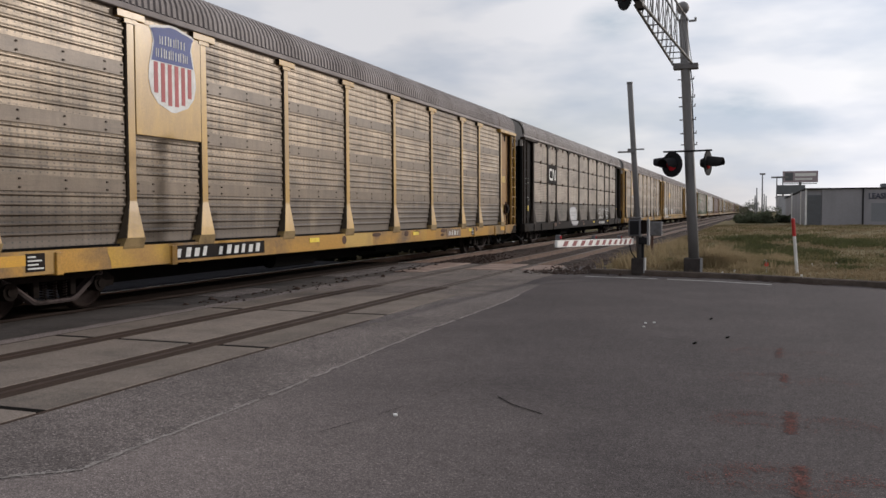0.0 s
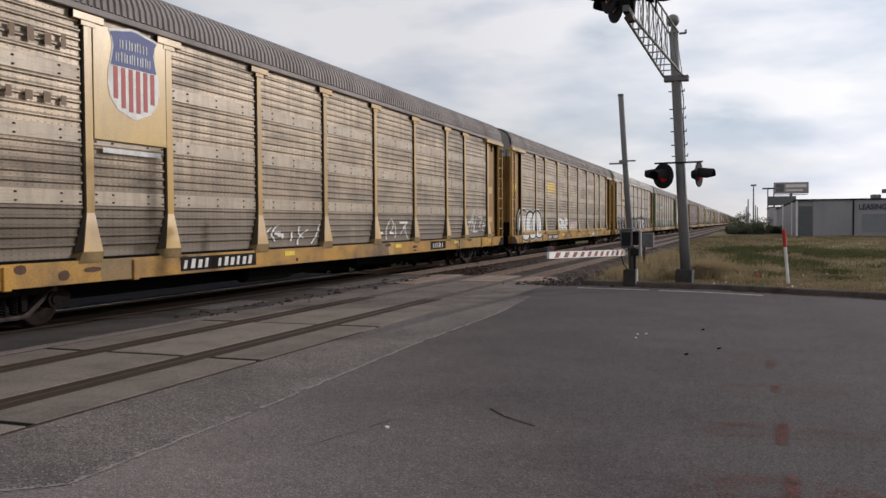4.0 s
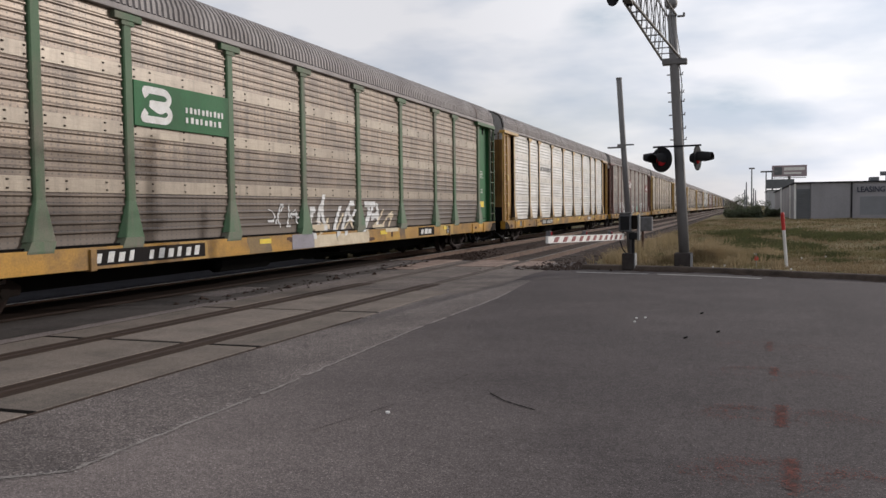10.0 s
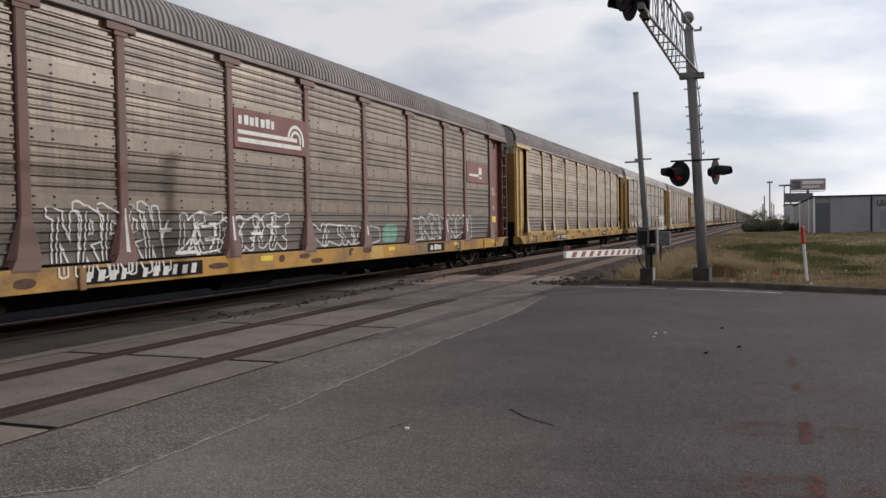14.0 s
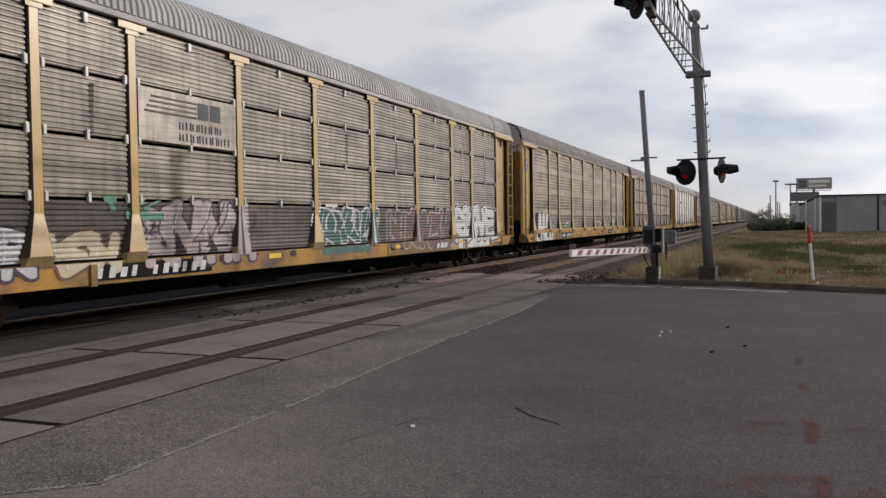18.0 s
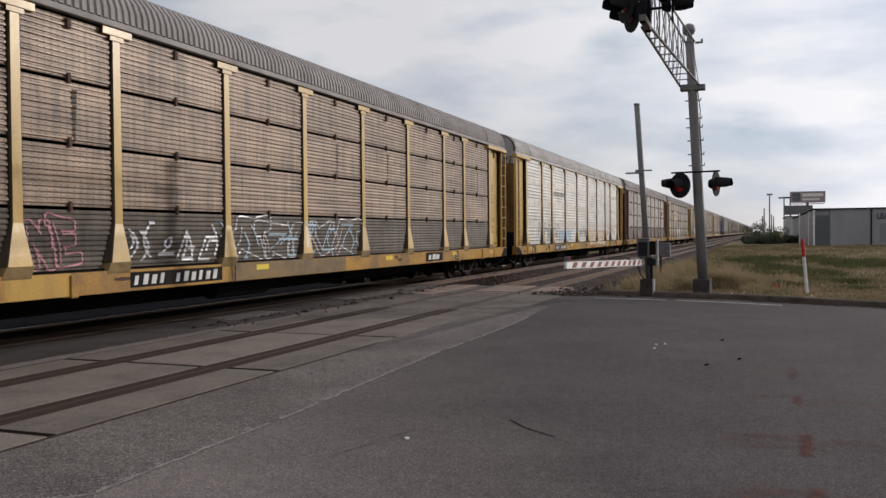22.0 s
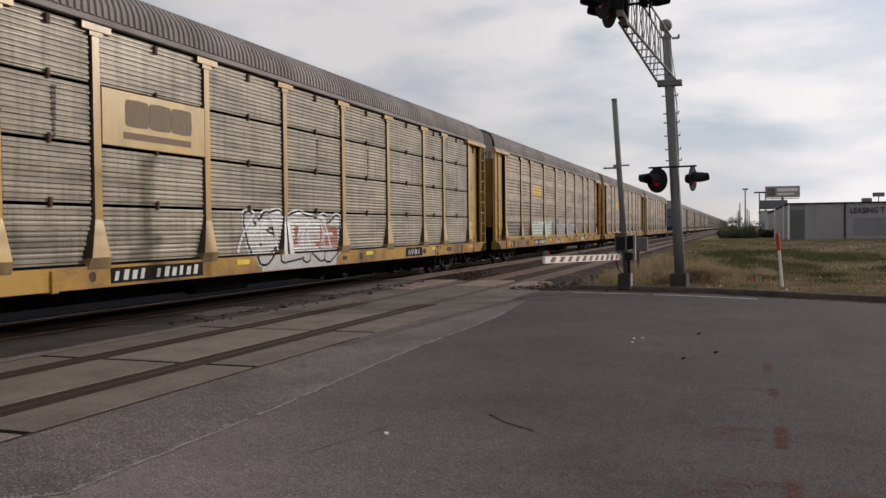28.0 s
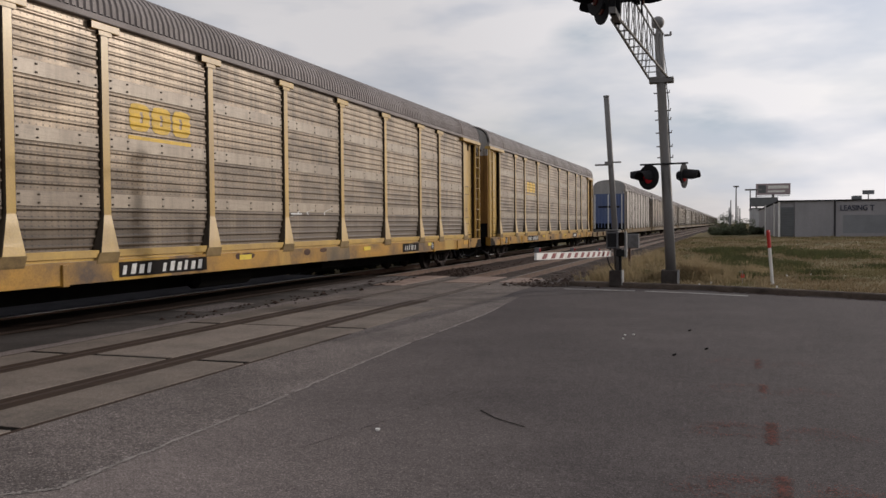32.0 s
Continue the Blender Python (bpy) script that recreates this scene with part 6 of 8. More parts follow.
def block_logo(car, kind, y0, y1, z0, z1, material):
    """Three heavy rounded blocks, each with a slit, over an underline, as a painted logo."""
    st = (y1 - y0) / 3
    g = Geo()

    def lay(q):
        n = len(g.v)
        g.v.extend(q.v)
        g.f.extend(tuple(n + j for j in t) for t in q.f)

    for i in range(3):
        a, b = y0 + i * st + st * .05, y0 + (i + 1) * st - st * .05
        za, zb = z0 + (z1 - z0) * .24, z1
        round_form = blob(a, b, 0, 3.6, 0)
        m = (a + b) / 2 + st * (.08, 0, -.04)[i]
        wd = st * .06
        for lo, hi, slit in ((0, .30, False), (.30, .70, True), (.70, 1, False)):
            def cells(u):
                (c, d), = round_form(lo + (hi - lo) * u)
                return [(c, m - wd), (m + wd, d)] if slit else [(c, d)]
            lay(strip(kind, cells, za + (zb - za) * lo, za + (zb - za) * hi, .006))
    lay(strip(kind, lambda u: [(y0, y1)], z0, z0 + (z1 - z0) * .11, .006))
    part("logo", g, material, car, "faded block logo with an underline")


def ribbon(car, x, y, z, pts, wd, material, label, soft=.09):
    """A flat painted band along a line of points, rounded at its corners."""
    pts = [Vector(p) for p in pts]
    line = [pts[0]]
    for a, b, c in zip(pts, pts[1:], pts[2:]):
        d, e = a - b, c - b
        p, q = (b + v.normalized() * min(soft, v.length * .45) for v in (d, e))
        line += [p * (1 - u) ** 2 + b * 2 * u * (1 - u) + q * u * u for u in (0, .2, .4, .6, .8, 1)]
    line.append(pts[-1])
    rows = []
    for k, p in enumerate(line):
        d = (line[min(k + 1, len(line) - 1)] - line[max(k - 1, 0)]).normalized() * wd
        rows.append([(x + .004 * k / len(line), y + p.x + s * d.y, z + p.y - s * d.x) for s in (1, -1)])
    part("logo", Geo().loft(rows, False, False), material, car, label)


def plate(car, c, za, zb, material, label):
    """A flat sheet bolted over one bay between two posts."""
    y0, y1 = EDGES[c] + .10, EDGES[c + 1] - .10
    return part("logo_plate", Geo().box(PX + .03, PX + .062, y0, y1, za, zb, .006), material, car, label)


def sill_mark(car, y0, y1, groups, dark=True):
    pl = part("mark_plate", Geo().box(SILL_X + .001, SILL_X + .0098, y0, y1, .74, .99), CAR_BLACK, car, "black stencil patch on the sill") if dark else car
    bars("mark_bar", pl, SILL_X + .014, y0 + .06, y1 - .10, .78, .95, groups, INK, gap=.46, slant=.26)


def stencil_notes(car, x, y0, y1, z, n, material, seed):
    """Small stencilled notes as plain bars."""
    r = random.Random(seed)
    g = Geo()
    for i in range(n):
        a = y0 + r.uniform(0, .1)
        g.box(x, x + .004, a, a + (y1 - y0) * r.uniform(.4, .8), z - i * .06, z - i * .06 + .02)
    part("stencil_note", g, material, car, "small stencilled lines")["kind"] = "stuff"


def hand_brake(car):
    """Brake housing with its chain and plate, low on the end panel."""
    y = SCREEN + .95
    hb = part("hand_brake", Geo().box(1.36, 1.50, y - .14, y + .14, 1.50, 1.86, .03).cyl((1.44, y, 1.68), (1.54, y, 1.68), .10, 14), BOGIE, car, "dark brake housing on the end panel")
    part("brake_chain", Geo().tube([(1.46, y - .1, 1.85), (1.47, y - .2, 1.98), (1.46, y - .3, 1.8), (1.46, y - .26, 1.5), (1.47, y - .05, 1.34), (1.46, y + .08, 1.3)], .022, 6), RUST, hb, "hanging rusty chain")
    part("brake_plate", Geo().box(1.37, 1.40, y - .62, y - .30, 1.40, 1.52, .008), POLE_GREY, hb, "pale metal plate")
    part("brake_rod", Geo().tube([(1.42, y, 1.5), (1.44, y - .02, 1.1), (1.40, y - .1, .8)], .025, 6), BOGIE, hb)


def bogie(car, yc, lite):
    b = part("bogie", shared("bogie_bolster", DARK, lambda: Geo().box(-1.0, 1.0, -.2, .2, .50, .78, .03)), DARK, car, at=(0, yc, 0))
    for x in (1.02, -1.02):
        part("side_frame", shared("bogie_side", BOGIE, bogie_side_geo), BOGIE, b, "dark brown cast side frame", at=(x, 0, 0))
    part("tension_bar", shared("tension", BOGIE_PALE, tension_geo), BOGIE_PALE, b, "dusty lower bar of the side frame", at=(1.02, 0, 0))
    for y in () if lite else (-.2, 0, .2):
        part("spring", shared("spring", BOGIE, spring_geo), BOGIE, b, "grimy coil spring", at=(1.02, y, 0))
    for dy in (-.88, .88):
        part("wheelset", shared("wheelset", WHEEL, wheel_geo, True), WHEEL, b, "rusty steel wheelset", at=(0, dy, .44))


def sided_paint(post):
    return post in (YELLOW, YELLOW_PALE, YELLOW_HAZED, DOOR_BROWNED)


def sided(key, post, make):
    """A yellow post's mesh with shade painted on its narrow sides."""
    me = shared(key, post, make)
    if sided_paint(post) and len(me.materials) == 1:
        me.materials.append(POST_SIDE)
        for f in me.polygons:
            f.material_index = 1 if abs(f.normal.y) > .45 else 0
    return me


def autorack(kind, post, door, sill, sheet_mat, roof, label, lite=False, end=None, kick=False, band=None, clip=None, hinged=False):
    """An enclosed two or three deck car carrier, centred on its own middle, with its near side at +x."""
    car = thing("autorack_car", label, "railway car", group="train cars")
    end, band, clip = end or door, band or sheet_mat, clip or RUST
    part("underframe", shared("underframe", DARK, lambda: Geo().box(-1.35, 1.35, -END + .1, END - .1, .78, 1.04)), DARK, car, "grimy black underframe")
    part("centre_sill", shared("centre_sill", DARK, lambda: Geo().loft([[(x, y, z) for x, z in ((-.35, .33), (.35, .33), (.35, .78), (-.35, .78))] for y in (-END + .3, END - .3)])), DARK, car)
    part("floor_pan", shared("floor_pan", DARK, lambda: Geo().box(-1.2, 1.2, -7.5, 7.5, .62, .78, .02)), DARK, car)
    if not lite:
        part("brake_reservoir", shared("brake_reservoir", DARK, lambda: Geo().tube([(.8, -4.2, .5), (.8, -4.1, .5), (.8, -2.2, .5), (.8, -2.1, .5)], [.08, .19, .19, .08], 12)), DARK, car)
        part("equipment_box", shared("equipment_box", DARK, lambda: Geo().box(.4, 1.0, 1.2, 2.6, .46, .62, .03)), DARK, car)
    # solid core blocks light; its near-black colour paints the interior's shade
    part("deck_core", shared("deck_core", DARK, lambda: Geo().box(-1.2, 1.2, -END + .25, END - .25, 1.04, 4.9)), DARK, car, "solid dark core in place of the shaded interior")
    part("roof", shared("roof", roof, roof_geo), roof, car, "ribbed arched sheet roof")
    part("roof_edge", shared("roof_edge", roof, roof_edge_geo), roof, car)
    for s in (-1, 1):
        x0, x1 = sorted((s * 1.36, s * SILL_X))

        def sill_geo():
            prof = [(x0, .69), (x1, .69), (x1, 1.034), (x0, 1.034)]
            g = Geo().loft([[(x, y, z) for x, z in prof] for y in (-END, END)])
            a, b = sorted((s * 1.3, s * (SILL_X + .035)))
            for y in (-12.4, -11.0, 11.0, 12.4, -8.4, 8.4):
                g.box(a, b, y - .07, y + .07, .665, 1.0, .01)
            return g
        part("side_sill", shared(("side_sill", s), sill, sill_geo), sill, car, "long side sill")
        # without kick plates the ledge is blackened, painting the shadow line there
        lm = post if kick else DARK
        part("ledge", shared(("ledge", s), lm, lambda: Geo().box(*sorted((s * 1.36, s * 1.50)), -SCREEN, SCREEN, 1.036, 1.075)), lm, car)
    # far side wall, never seen close
    part("far_wall", shared(("far_wall", kind), sheet_mat, lambda: Geo().loft([[(-PX + .03, y, Z0), (-PX, y, Z0), (-PX, y, Z1), (-PX + .03, y, Z1)] for y in (-SCREEN, SCREEN)])), sheet_mat, car)
    if lite:
        for a, b in zip(EDGES, EDGES[1:]):
            ln = round(b - a - .244, 3)

            def wall():
                if kind == "A":
                    return sheet(PROF_A, ln)
                tall = [(x, z + TIER * i) for i in range(4) for x, z in PROF_B]
                return sheet(tall, ln)
            part("side_sheet", shared(("lite_sheet", kind, ln), sheet_mat, wall), sheet_mat, car, at=(PX, a + .122, Z0))
    else:
        for a, b in zip(EDGES, EDGES[1:]):
            ln = round(b - a - .244, 3)
            if kind == "A":
                part("side_sheet", shared(("sheet_a", ln), sheet_mat, lambda: sheet(PROF_A, ln)), sheet_mat, car, at=(PX, a + .122, Z0))
                for zb in BANDS:
                    part("splice_band", shared(("band", ln), band, lambda: Geo().box(-.01, .012, .0, ln, .0, .225, .004)), band, car, "smooth bolted band between ribbed sheets", at=(PX, a + .122, Z0 + zb))

                def bolts():
                    g = Geo()
                    nb = 3 if ln > 2 else 2
                    for zb in BANDS:
                        for y in [.05] + [ln * (i + .5) / nb for i in range(nb)] + [ln - .05]:
                            for dz in (.05, .172):
                                g.box(.010, .026, y - .017, y + .017, zb + dz - .012, zb + dz + .012)
                    return g
                part("bolt_strip", shared(("bolts", ln), BOLT, bolts), BOLT, car, "dark bolt heads", at=(PX, a + .122, Z0))["kind"] = "stuff"
            else:
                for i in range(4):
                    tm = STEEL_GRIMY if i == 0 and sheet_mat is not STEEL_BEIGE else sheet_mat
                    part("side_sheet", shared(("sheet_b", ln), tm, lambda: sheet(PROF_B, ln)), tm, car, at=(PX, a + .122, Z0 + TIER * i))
                for i in range(1, 4):
                    part("clip", shared("clip", clip, lambda: Geo().box(.0, .05, -.026, .026, -.075, .075)), clip, car, at=(PX, (a + b) / 2, Z0 + TIER * i))
                    for y in (a + .15, b - .15) if hinged else ():
                        part("hinge", shared("hinge", clip, lambda: Geo().box(.01, .045, -.035, .035, -.07, .07).box(.045, .058, -.03, .012, -.055, .055)), clip, car, at=(PX, y, Z0 + TIER * i))
                lt = clip
                part("latch", shared("latch", lt, lambda: Geo().box(.02, .06, -.045, .045, -.09, .07, .012)), lt, car, "small latch at the sheet's top", at=(PX, (a + b) / 2, Z1 - .12))
                part("grime_streak", strip("B", lambda u: [(-.02 - .05 * u * (1 - .5 * u), .03 + .04 * u)], 2.95, 3.75, .003, base=PX), STEEL_GRIMY, car, "dark run-off streak", at=(0, (a + b) / 2 + .1, 0)) if round(a * 10) % 2 else None
    if kick:
        for a, b in zip(EDGES, EDGES[1:]):
            part("kick_plate", shared(("kick", round(b - a, 2)), post, lambda: Geo().box(.0, .10, .2, b - a - .2, 1.078, 1.20, .008)), post, car, "yellow kick plate", at=(PX, a, 0))
    foot = POST_FOOT if sided_paint(post) else post
    for y in COLS:
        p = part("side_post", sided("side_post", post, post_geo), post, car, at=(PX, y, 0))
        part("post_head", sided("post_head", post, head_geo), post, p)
        part("post_foot", shared("post_foot", foot, foot_geo), foot, p, "grimy foot plate of the post")
    for s in (-1, 1):
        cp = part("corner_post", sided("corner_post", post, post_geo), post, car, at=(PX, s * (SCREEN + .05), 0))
        part("post_foot", shared("post_foot", foot, foot_geo), foot, cp, "grimy foot plate of the post")
        part("end_panel", shared(("end_panel", s), door, lambda: Geo().box(1.24, 1.36, *sorted((s * (SCREEN + .22), s * (END - .62))), 1.05, 4.75, .012)), door, car, "flat painted end panel")
        # near-black backing paints the shade inside the recess
        part("end_recess", shared(("end_recess", s), END_SOOT_SHADE, lambda: Geo().box(1.12, 1.20, *sorted((s * (SCREEN + .1), s * (END - .1))), 1.05, 4.75, .012)), END_SOOT_SHADE, car, "recess behind the end panel, shade in its colour")
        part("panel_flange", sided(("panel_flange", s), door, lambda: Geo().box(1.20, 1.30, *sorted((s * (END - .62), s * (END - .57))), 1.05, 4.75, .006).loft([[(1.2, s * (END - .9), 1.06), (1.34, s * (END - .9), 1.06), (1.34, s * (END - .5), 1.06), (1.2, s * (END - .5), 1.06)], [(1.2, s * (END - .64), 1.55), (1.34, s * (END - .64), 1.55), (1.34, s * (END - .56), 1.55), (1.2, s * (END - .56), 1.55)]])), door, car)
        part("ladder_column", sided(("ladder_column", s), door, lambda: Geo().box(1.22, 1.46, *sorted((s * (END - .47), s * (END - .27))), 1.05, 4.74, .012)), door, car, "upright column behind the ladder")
        part("header_beam", shared(("header", s), post, lambda: Geo().box(1.34, 1.58, *sorted((s * (SCREEN - .35), s * (END + .02))), 4.72, 4.84, .01)), post, car, "beam over the car's end bay")
        part("slot", shared(("slot", s), CRACK, lambda: Geo().box(1.35, 1.375, *sorted((s * (SCREEN + .85), s * (SCREEN + 1.0))), 4.45, 4.7)), CRACK, car)
        for sx in (1, -1):
            lad = part("ladder", shared("ladder", post, ladder_geo), post, car, "steel side ladder", at=(0 if sx > 0 else -2.98, s * (END - .28), 0))
            if lite or sx < 0:
                part("rung", shared("rungs_all", post, sum_rungs), post, lad)
            else:
                for i in range(9):
                    part("rung", shared("rung", post, lambda: Geo().tube([(1.5, -.26, 0), (1.52, -.26, .01), (1.52, .26, .01), (1.5, .26, 0)], .016, 6)), post, lad, at=(0, 0, 1.35 + i * .41))
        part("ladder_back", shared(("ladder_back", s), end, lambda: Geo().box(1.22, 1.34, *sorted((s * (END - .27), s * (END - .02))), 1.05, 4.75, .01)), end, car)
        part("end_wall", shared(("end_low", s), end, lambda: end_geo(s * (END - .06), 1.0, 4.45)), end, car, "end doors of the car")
        part("end_sooty_plate", shared(("end_low_black", s), END_BLACK, lambda: Geo().box(-1.42, 1.42, *sorted((s * (END - .02), s * (END - .014))), 1.0, 1.62)), END_BLACK, car, "black lower part of the end doors")
        part("end_wall_top", shared(("end_top", s), END_GREY, lambda: end_geo(s * (END - .06), 4.452, 5.7)), END_GREY, car, "grey upper end sheet")
        part("coupler", shared(("coupler", s), DARK, lambda: Geo().box(-.14, .14, *sorted((s * (END - .3), s * 14.5)), .66, .94, .02).box(-.2, .2, *sorted((s * 14.48, s * 14.79)), .62, .98, .04)), DARK, car, "knuckle coupler")
        if not lite:
            part("air_hose", shared(("hose", s), BLACK, lambda: Geo().tube([(1.1, s * 12.5, .66), (1.1, s * 12.65, .42), (1.1, s * 12.95, .30), (1.08, s * 13.3, .40), (.95, s * 13.5, .55), (.8, s * 13.7, .42), (.6, s * 13.95, .26), (.4, s * 14.3, .30), (.2, s * 14.79, .55)], .042, 8), True), BLACK, car, "drooping black air hose")
            part("uncoupling_lever", shared(("lever", s), DARK, lambda: Geo().tube([(.2, s * 14.25, .8), (.9, s * 14.25, .72), (1.35, s * 14.15, .55), (1.4, s * 13.95, .52)], .018, 6)), DARK, car, "bent uncoupling lever")
        if not lite:
            st = part("stirrup_step", shared(("stirrup", s), BOGIE, lambda: Geo().tube([(1.5, s * (END - .06), .74), (1.5, s * (END - .06), .31), (1.5, s * (END - .10), .285), (1.5, s * (END - .47), .285), (1.5, s * (END - .51), .31), (1.5, s * (END - .51), .74)], .024, 6)), BOGIE, car, "black hanging step below the ladder")
            part("step_tread", shared(("step_tread", s), CLIP_PALE, lambda: Geo().box(1.47, 1.53, *sorted((s * (END - .03), s * (END - .54))), .305, .318, .004)), CLIP_PALE, st, "worn bare metal tread")
            part("scorched_patch", strip(None, lambda u: [tuple(sorted((s * (END - .01), s * (END - .78 + .5 * u ** 1.4 + .22 * noise.noise((u * 3, s, END))))))], .692, 1.0, .0064, .012, SILL_X), END_SOOT_SHADE, car, "sooty corner of the sill")
            ya, yb = (-SCREEN + .06, -SCREEN + .6) if s < 0 else (SCREEN - .34, SCREEN + .42)
            part("amber_patch", Geo().box(SILL_X + .001, SILL_X + .0072, ya, yb, .83, .98), AMBER, car, "amber reflective patch on the sill") if sill is not CAR_BLACK else None
            part("panel_slit", shared(("panel_slit", s), CRACK, lambda: Geo().box(1.355, 1.364, *sorted((s * (SCREEN + .30), s * (END - .72))), 1.16, 1.19).box(1.355, 1.364, *sorted((s * (SCREEN + .34), s * (SCREEN + .95))), 1.24, 1.26)), CRACK, car, "dark slit under the end panel")
            part("roof_seam", shared(("roof_seam", s), RUST, lambda: roof_band(s * (END - 2.3))), RUST, car, "dark joint across the roof")
        part("roof_rim", shared(("roof_rim", s), BLACK, lambda: roof_band(s * (END - .03))), BLACK, car, "black rim round the roof's end")
        if s < 0:
            part("end_crossbar", shared("end_crossbar", BLACK, lambda: Geo().box(-1.0, 1.0, -END - .05, -END + .01, 3.12, 3.28, .01)), BLACK, car, "black bar across the end doors")
        bogie(car, s * 10.6, lite)
    return car


def sum_rungs():
    g = Geo()
    for i in range(9):
        g.tube([(1.52, -.26, 1.36 + i * .41), (1.52, .26, 1.36 + i * .41)], .016, 6)
    return g


FIRST = 20.663
Y = "autorack car with faded yellow posts and dirty corrugated metal sides"
CARS = []


def rank(i):
    """Middle of the car with that rank at the start; the short flat car closes the gap after it."""
    y = FIRST + i * CAR_L
    return y if i < 18 else y - 5.5 if i == 18 else y - 11.0


def add(i, car):
    CARS.append((car, rank(i)))
    return car


PAL = {"y": (YELLOW, DOOR_BROWNED, YELLOW_GRIME), "q": (YELLOW, YELLOW, YELLOW_GRIME), "p": (YELLOW_PALE, YELLOW_PALE, YELLOW_GRIME), "k": (POST_SOOTY, CAR_BLACK, CAR_BLACK), "g": (GREEN_WORN, CAR_GREEN, YELLOW_GRIME), "r": (BROWN_WORN, CAR_BROWN, YELLOW_GRIME)}
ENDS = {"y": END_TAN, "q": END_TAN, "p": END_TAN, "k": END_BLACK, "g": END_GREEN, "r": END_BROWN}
SHEETS = {"s": STEEL, "o": STEEL_DARK_FOOT, "b": STEEL_BROWN, "d": STEEL_GREY, "l": STEEL_OLIVE, "e": STEEL_BEIGE, "f": STEEL_BRIGHT, "t": STEEL_TAN, "u": STEEL_RUSTY, "w": STEEL_WARM}
# rank: side kind, paint, sheet, roof, label
NEAR = [
    ("A", "y", "o", ROOF_DARK, Y), ("B", "k", "w", ROOF, "autorack car with black posts and doors and corrugated grey sides"), ("A", "y", "s", ROOF_DARK, Y), ("A", "y", "s", ROOF_DARK, Y),
    ("B", "y", "d", ROOF_PALE, Y), ("A", "g", "b", ROOF, "autorack car with dark green posts and browned metal sides"), ("A", "y", "f", ROOF, "autorack car with bright galvanised sides and yellow posts"),
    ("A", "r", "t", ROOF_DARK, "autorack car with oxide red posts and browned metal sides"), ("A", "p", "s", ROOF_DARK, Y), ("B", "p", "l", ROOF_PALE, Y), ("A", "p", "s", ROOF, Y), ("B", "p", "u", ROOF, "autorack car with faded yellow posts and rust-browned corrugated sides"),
    ("A", "p", "f", ROOF_PALE, "autorack car with bright galvanised sides and yellow posts"), ("B", "r", "d", ROOF, "autorack car with oxide red posts and streaked metal sides"),
    ("B", "q", "e", ROOF_DARK, Y), ("A", "q", "s", ROOF_DARK, Y), ("A", "p", "s", ROOF_DARK, Y), ("A", "p", "s", ROOF, Y),
]
train = []
for i, (kind, pal, sh, roof, lab) in enumerate(NEAR):
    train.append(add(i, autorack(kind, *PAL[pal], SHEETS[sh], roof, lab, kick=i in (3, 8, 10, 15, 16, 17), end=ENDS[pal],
                                      band={"f": BAND_BRIGHT, "b": BAND_PALE, "t": BAND_TAN}.get(sh, BAND_DARK if i == 0 else BAND_PALE), clip=CLIP_PALE if i in (4, 9) else RUST, hinged=i == 9)))
for i in range(19, 40):
    kind, pal, sh, roof = (("A", "y", "s", ROOF), ("B", "p", "d", ROOF), ("A", "p", "s", ROOF_DARK), ("A", "y", "b", ROOF))[(i * 7) % 4]
    add(i, autorack(kind, YELLOW_HAZED, YELLOW_HAZED, SILL_DULL, SHEETS[sh], roof, Y, lite=True, end=CAR_BLUE if i == 19 else ENDS[pal]))
    if i == 19:
        for x in (-1.34, -.06, 1.22):
            part("end_rib", shared("end_rib", INK, lambda: Geo().box(-.05, .05, -.07, .0, 1.1, 4.4, .01)), INK, CARS[-1][0], "pale upright frame of the blue end doors", at=(x, -END + .02, 0))
        for x in (-1.0, -.7, -.4, .28, .58, .88):
            part("door_rib", shared("door_rib", CAR_BLUE, lambda: Geo().box(-.04, .04, -.05, .0, 1.2, 4.3, .012)), CAR_BLUE, CARS[-1][0], "blue corrugation of the end doors", at=(x, -END + .02, 0))

NOTE_X = 1.361


def bay(c, u):
    """A place u of the way across bay c."""
    return EDGES[c] + .1 + (EDGES[c + 1] - EDGES[c] - .2) * u


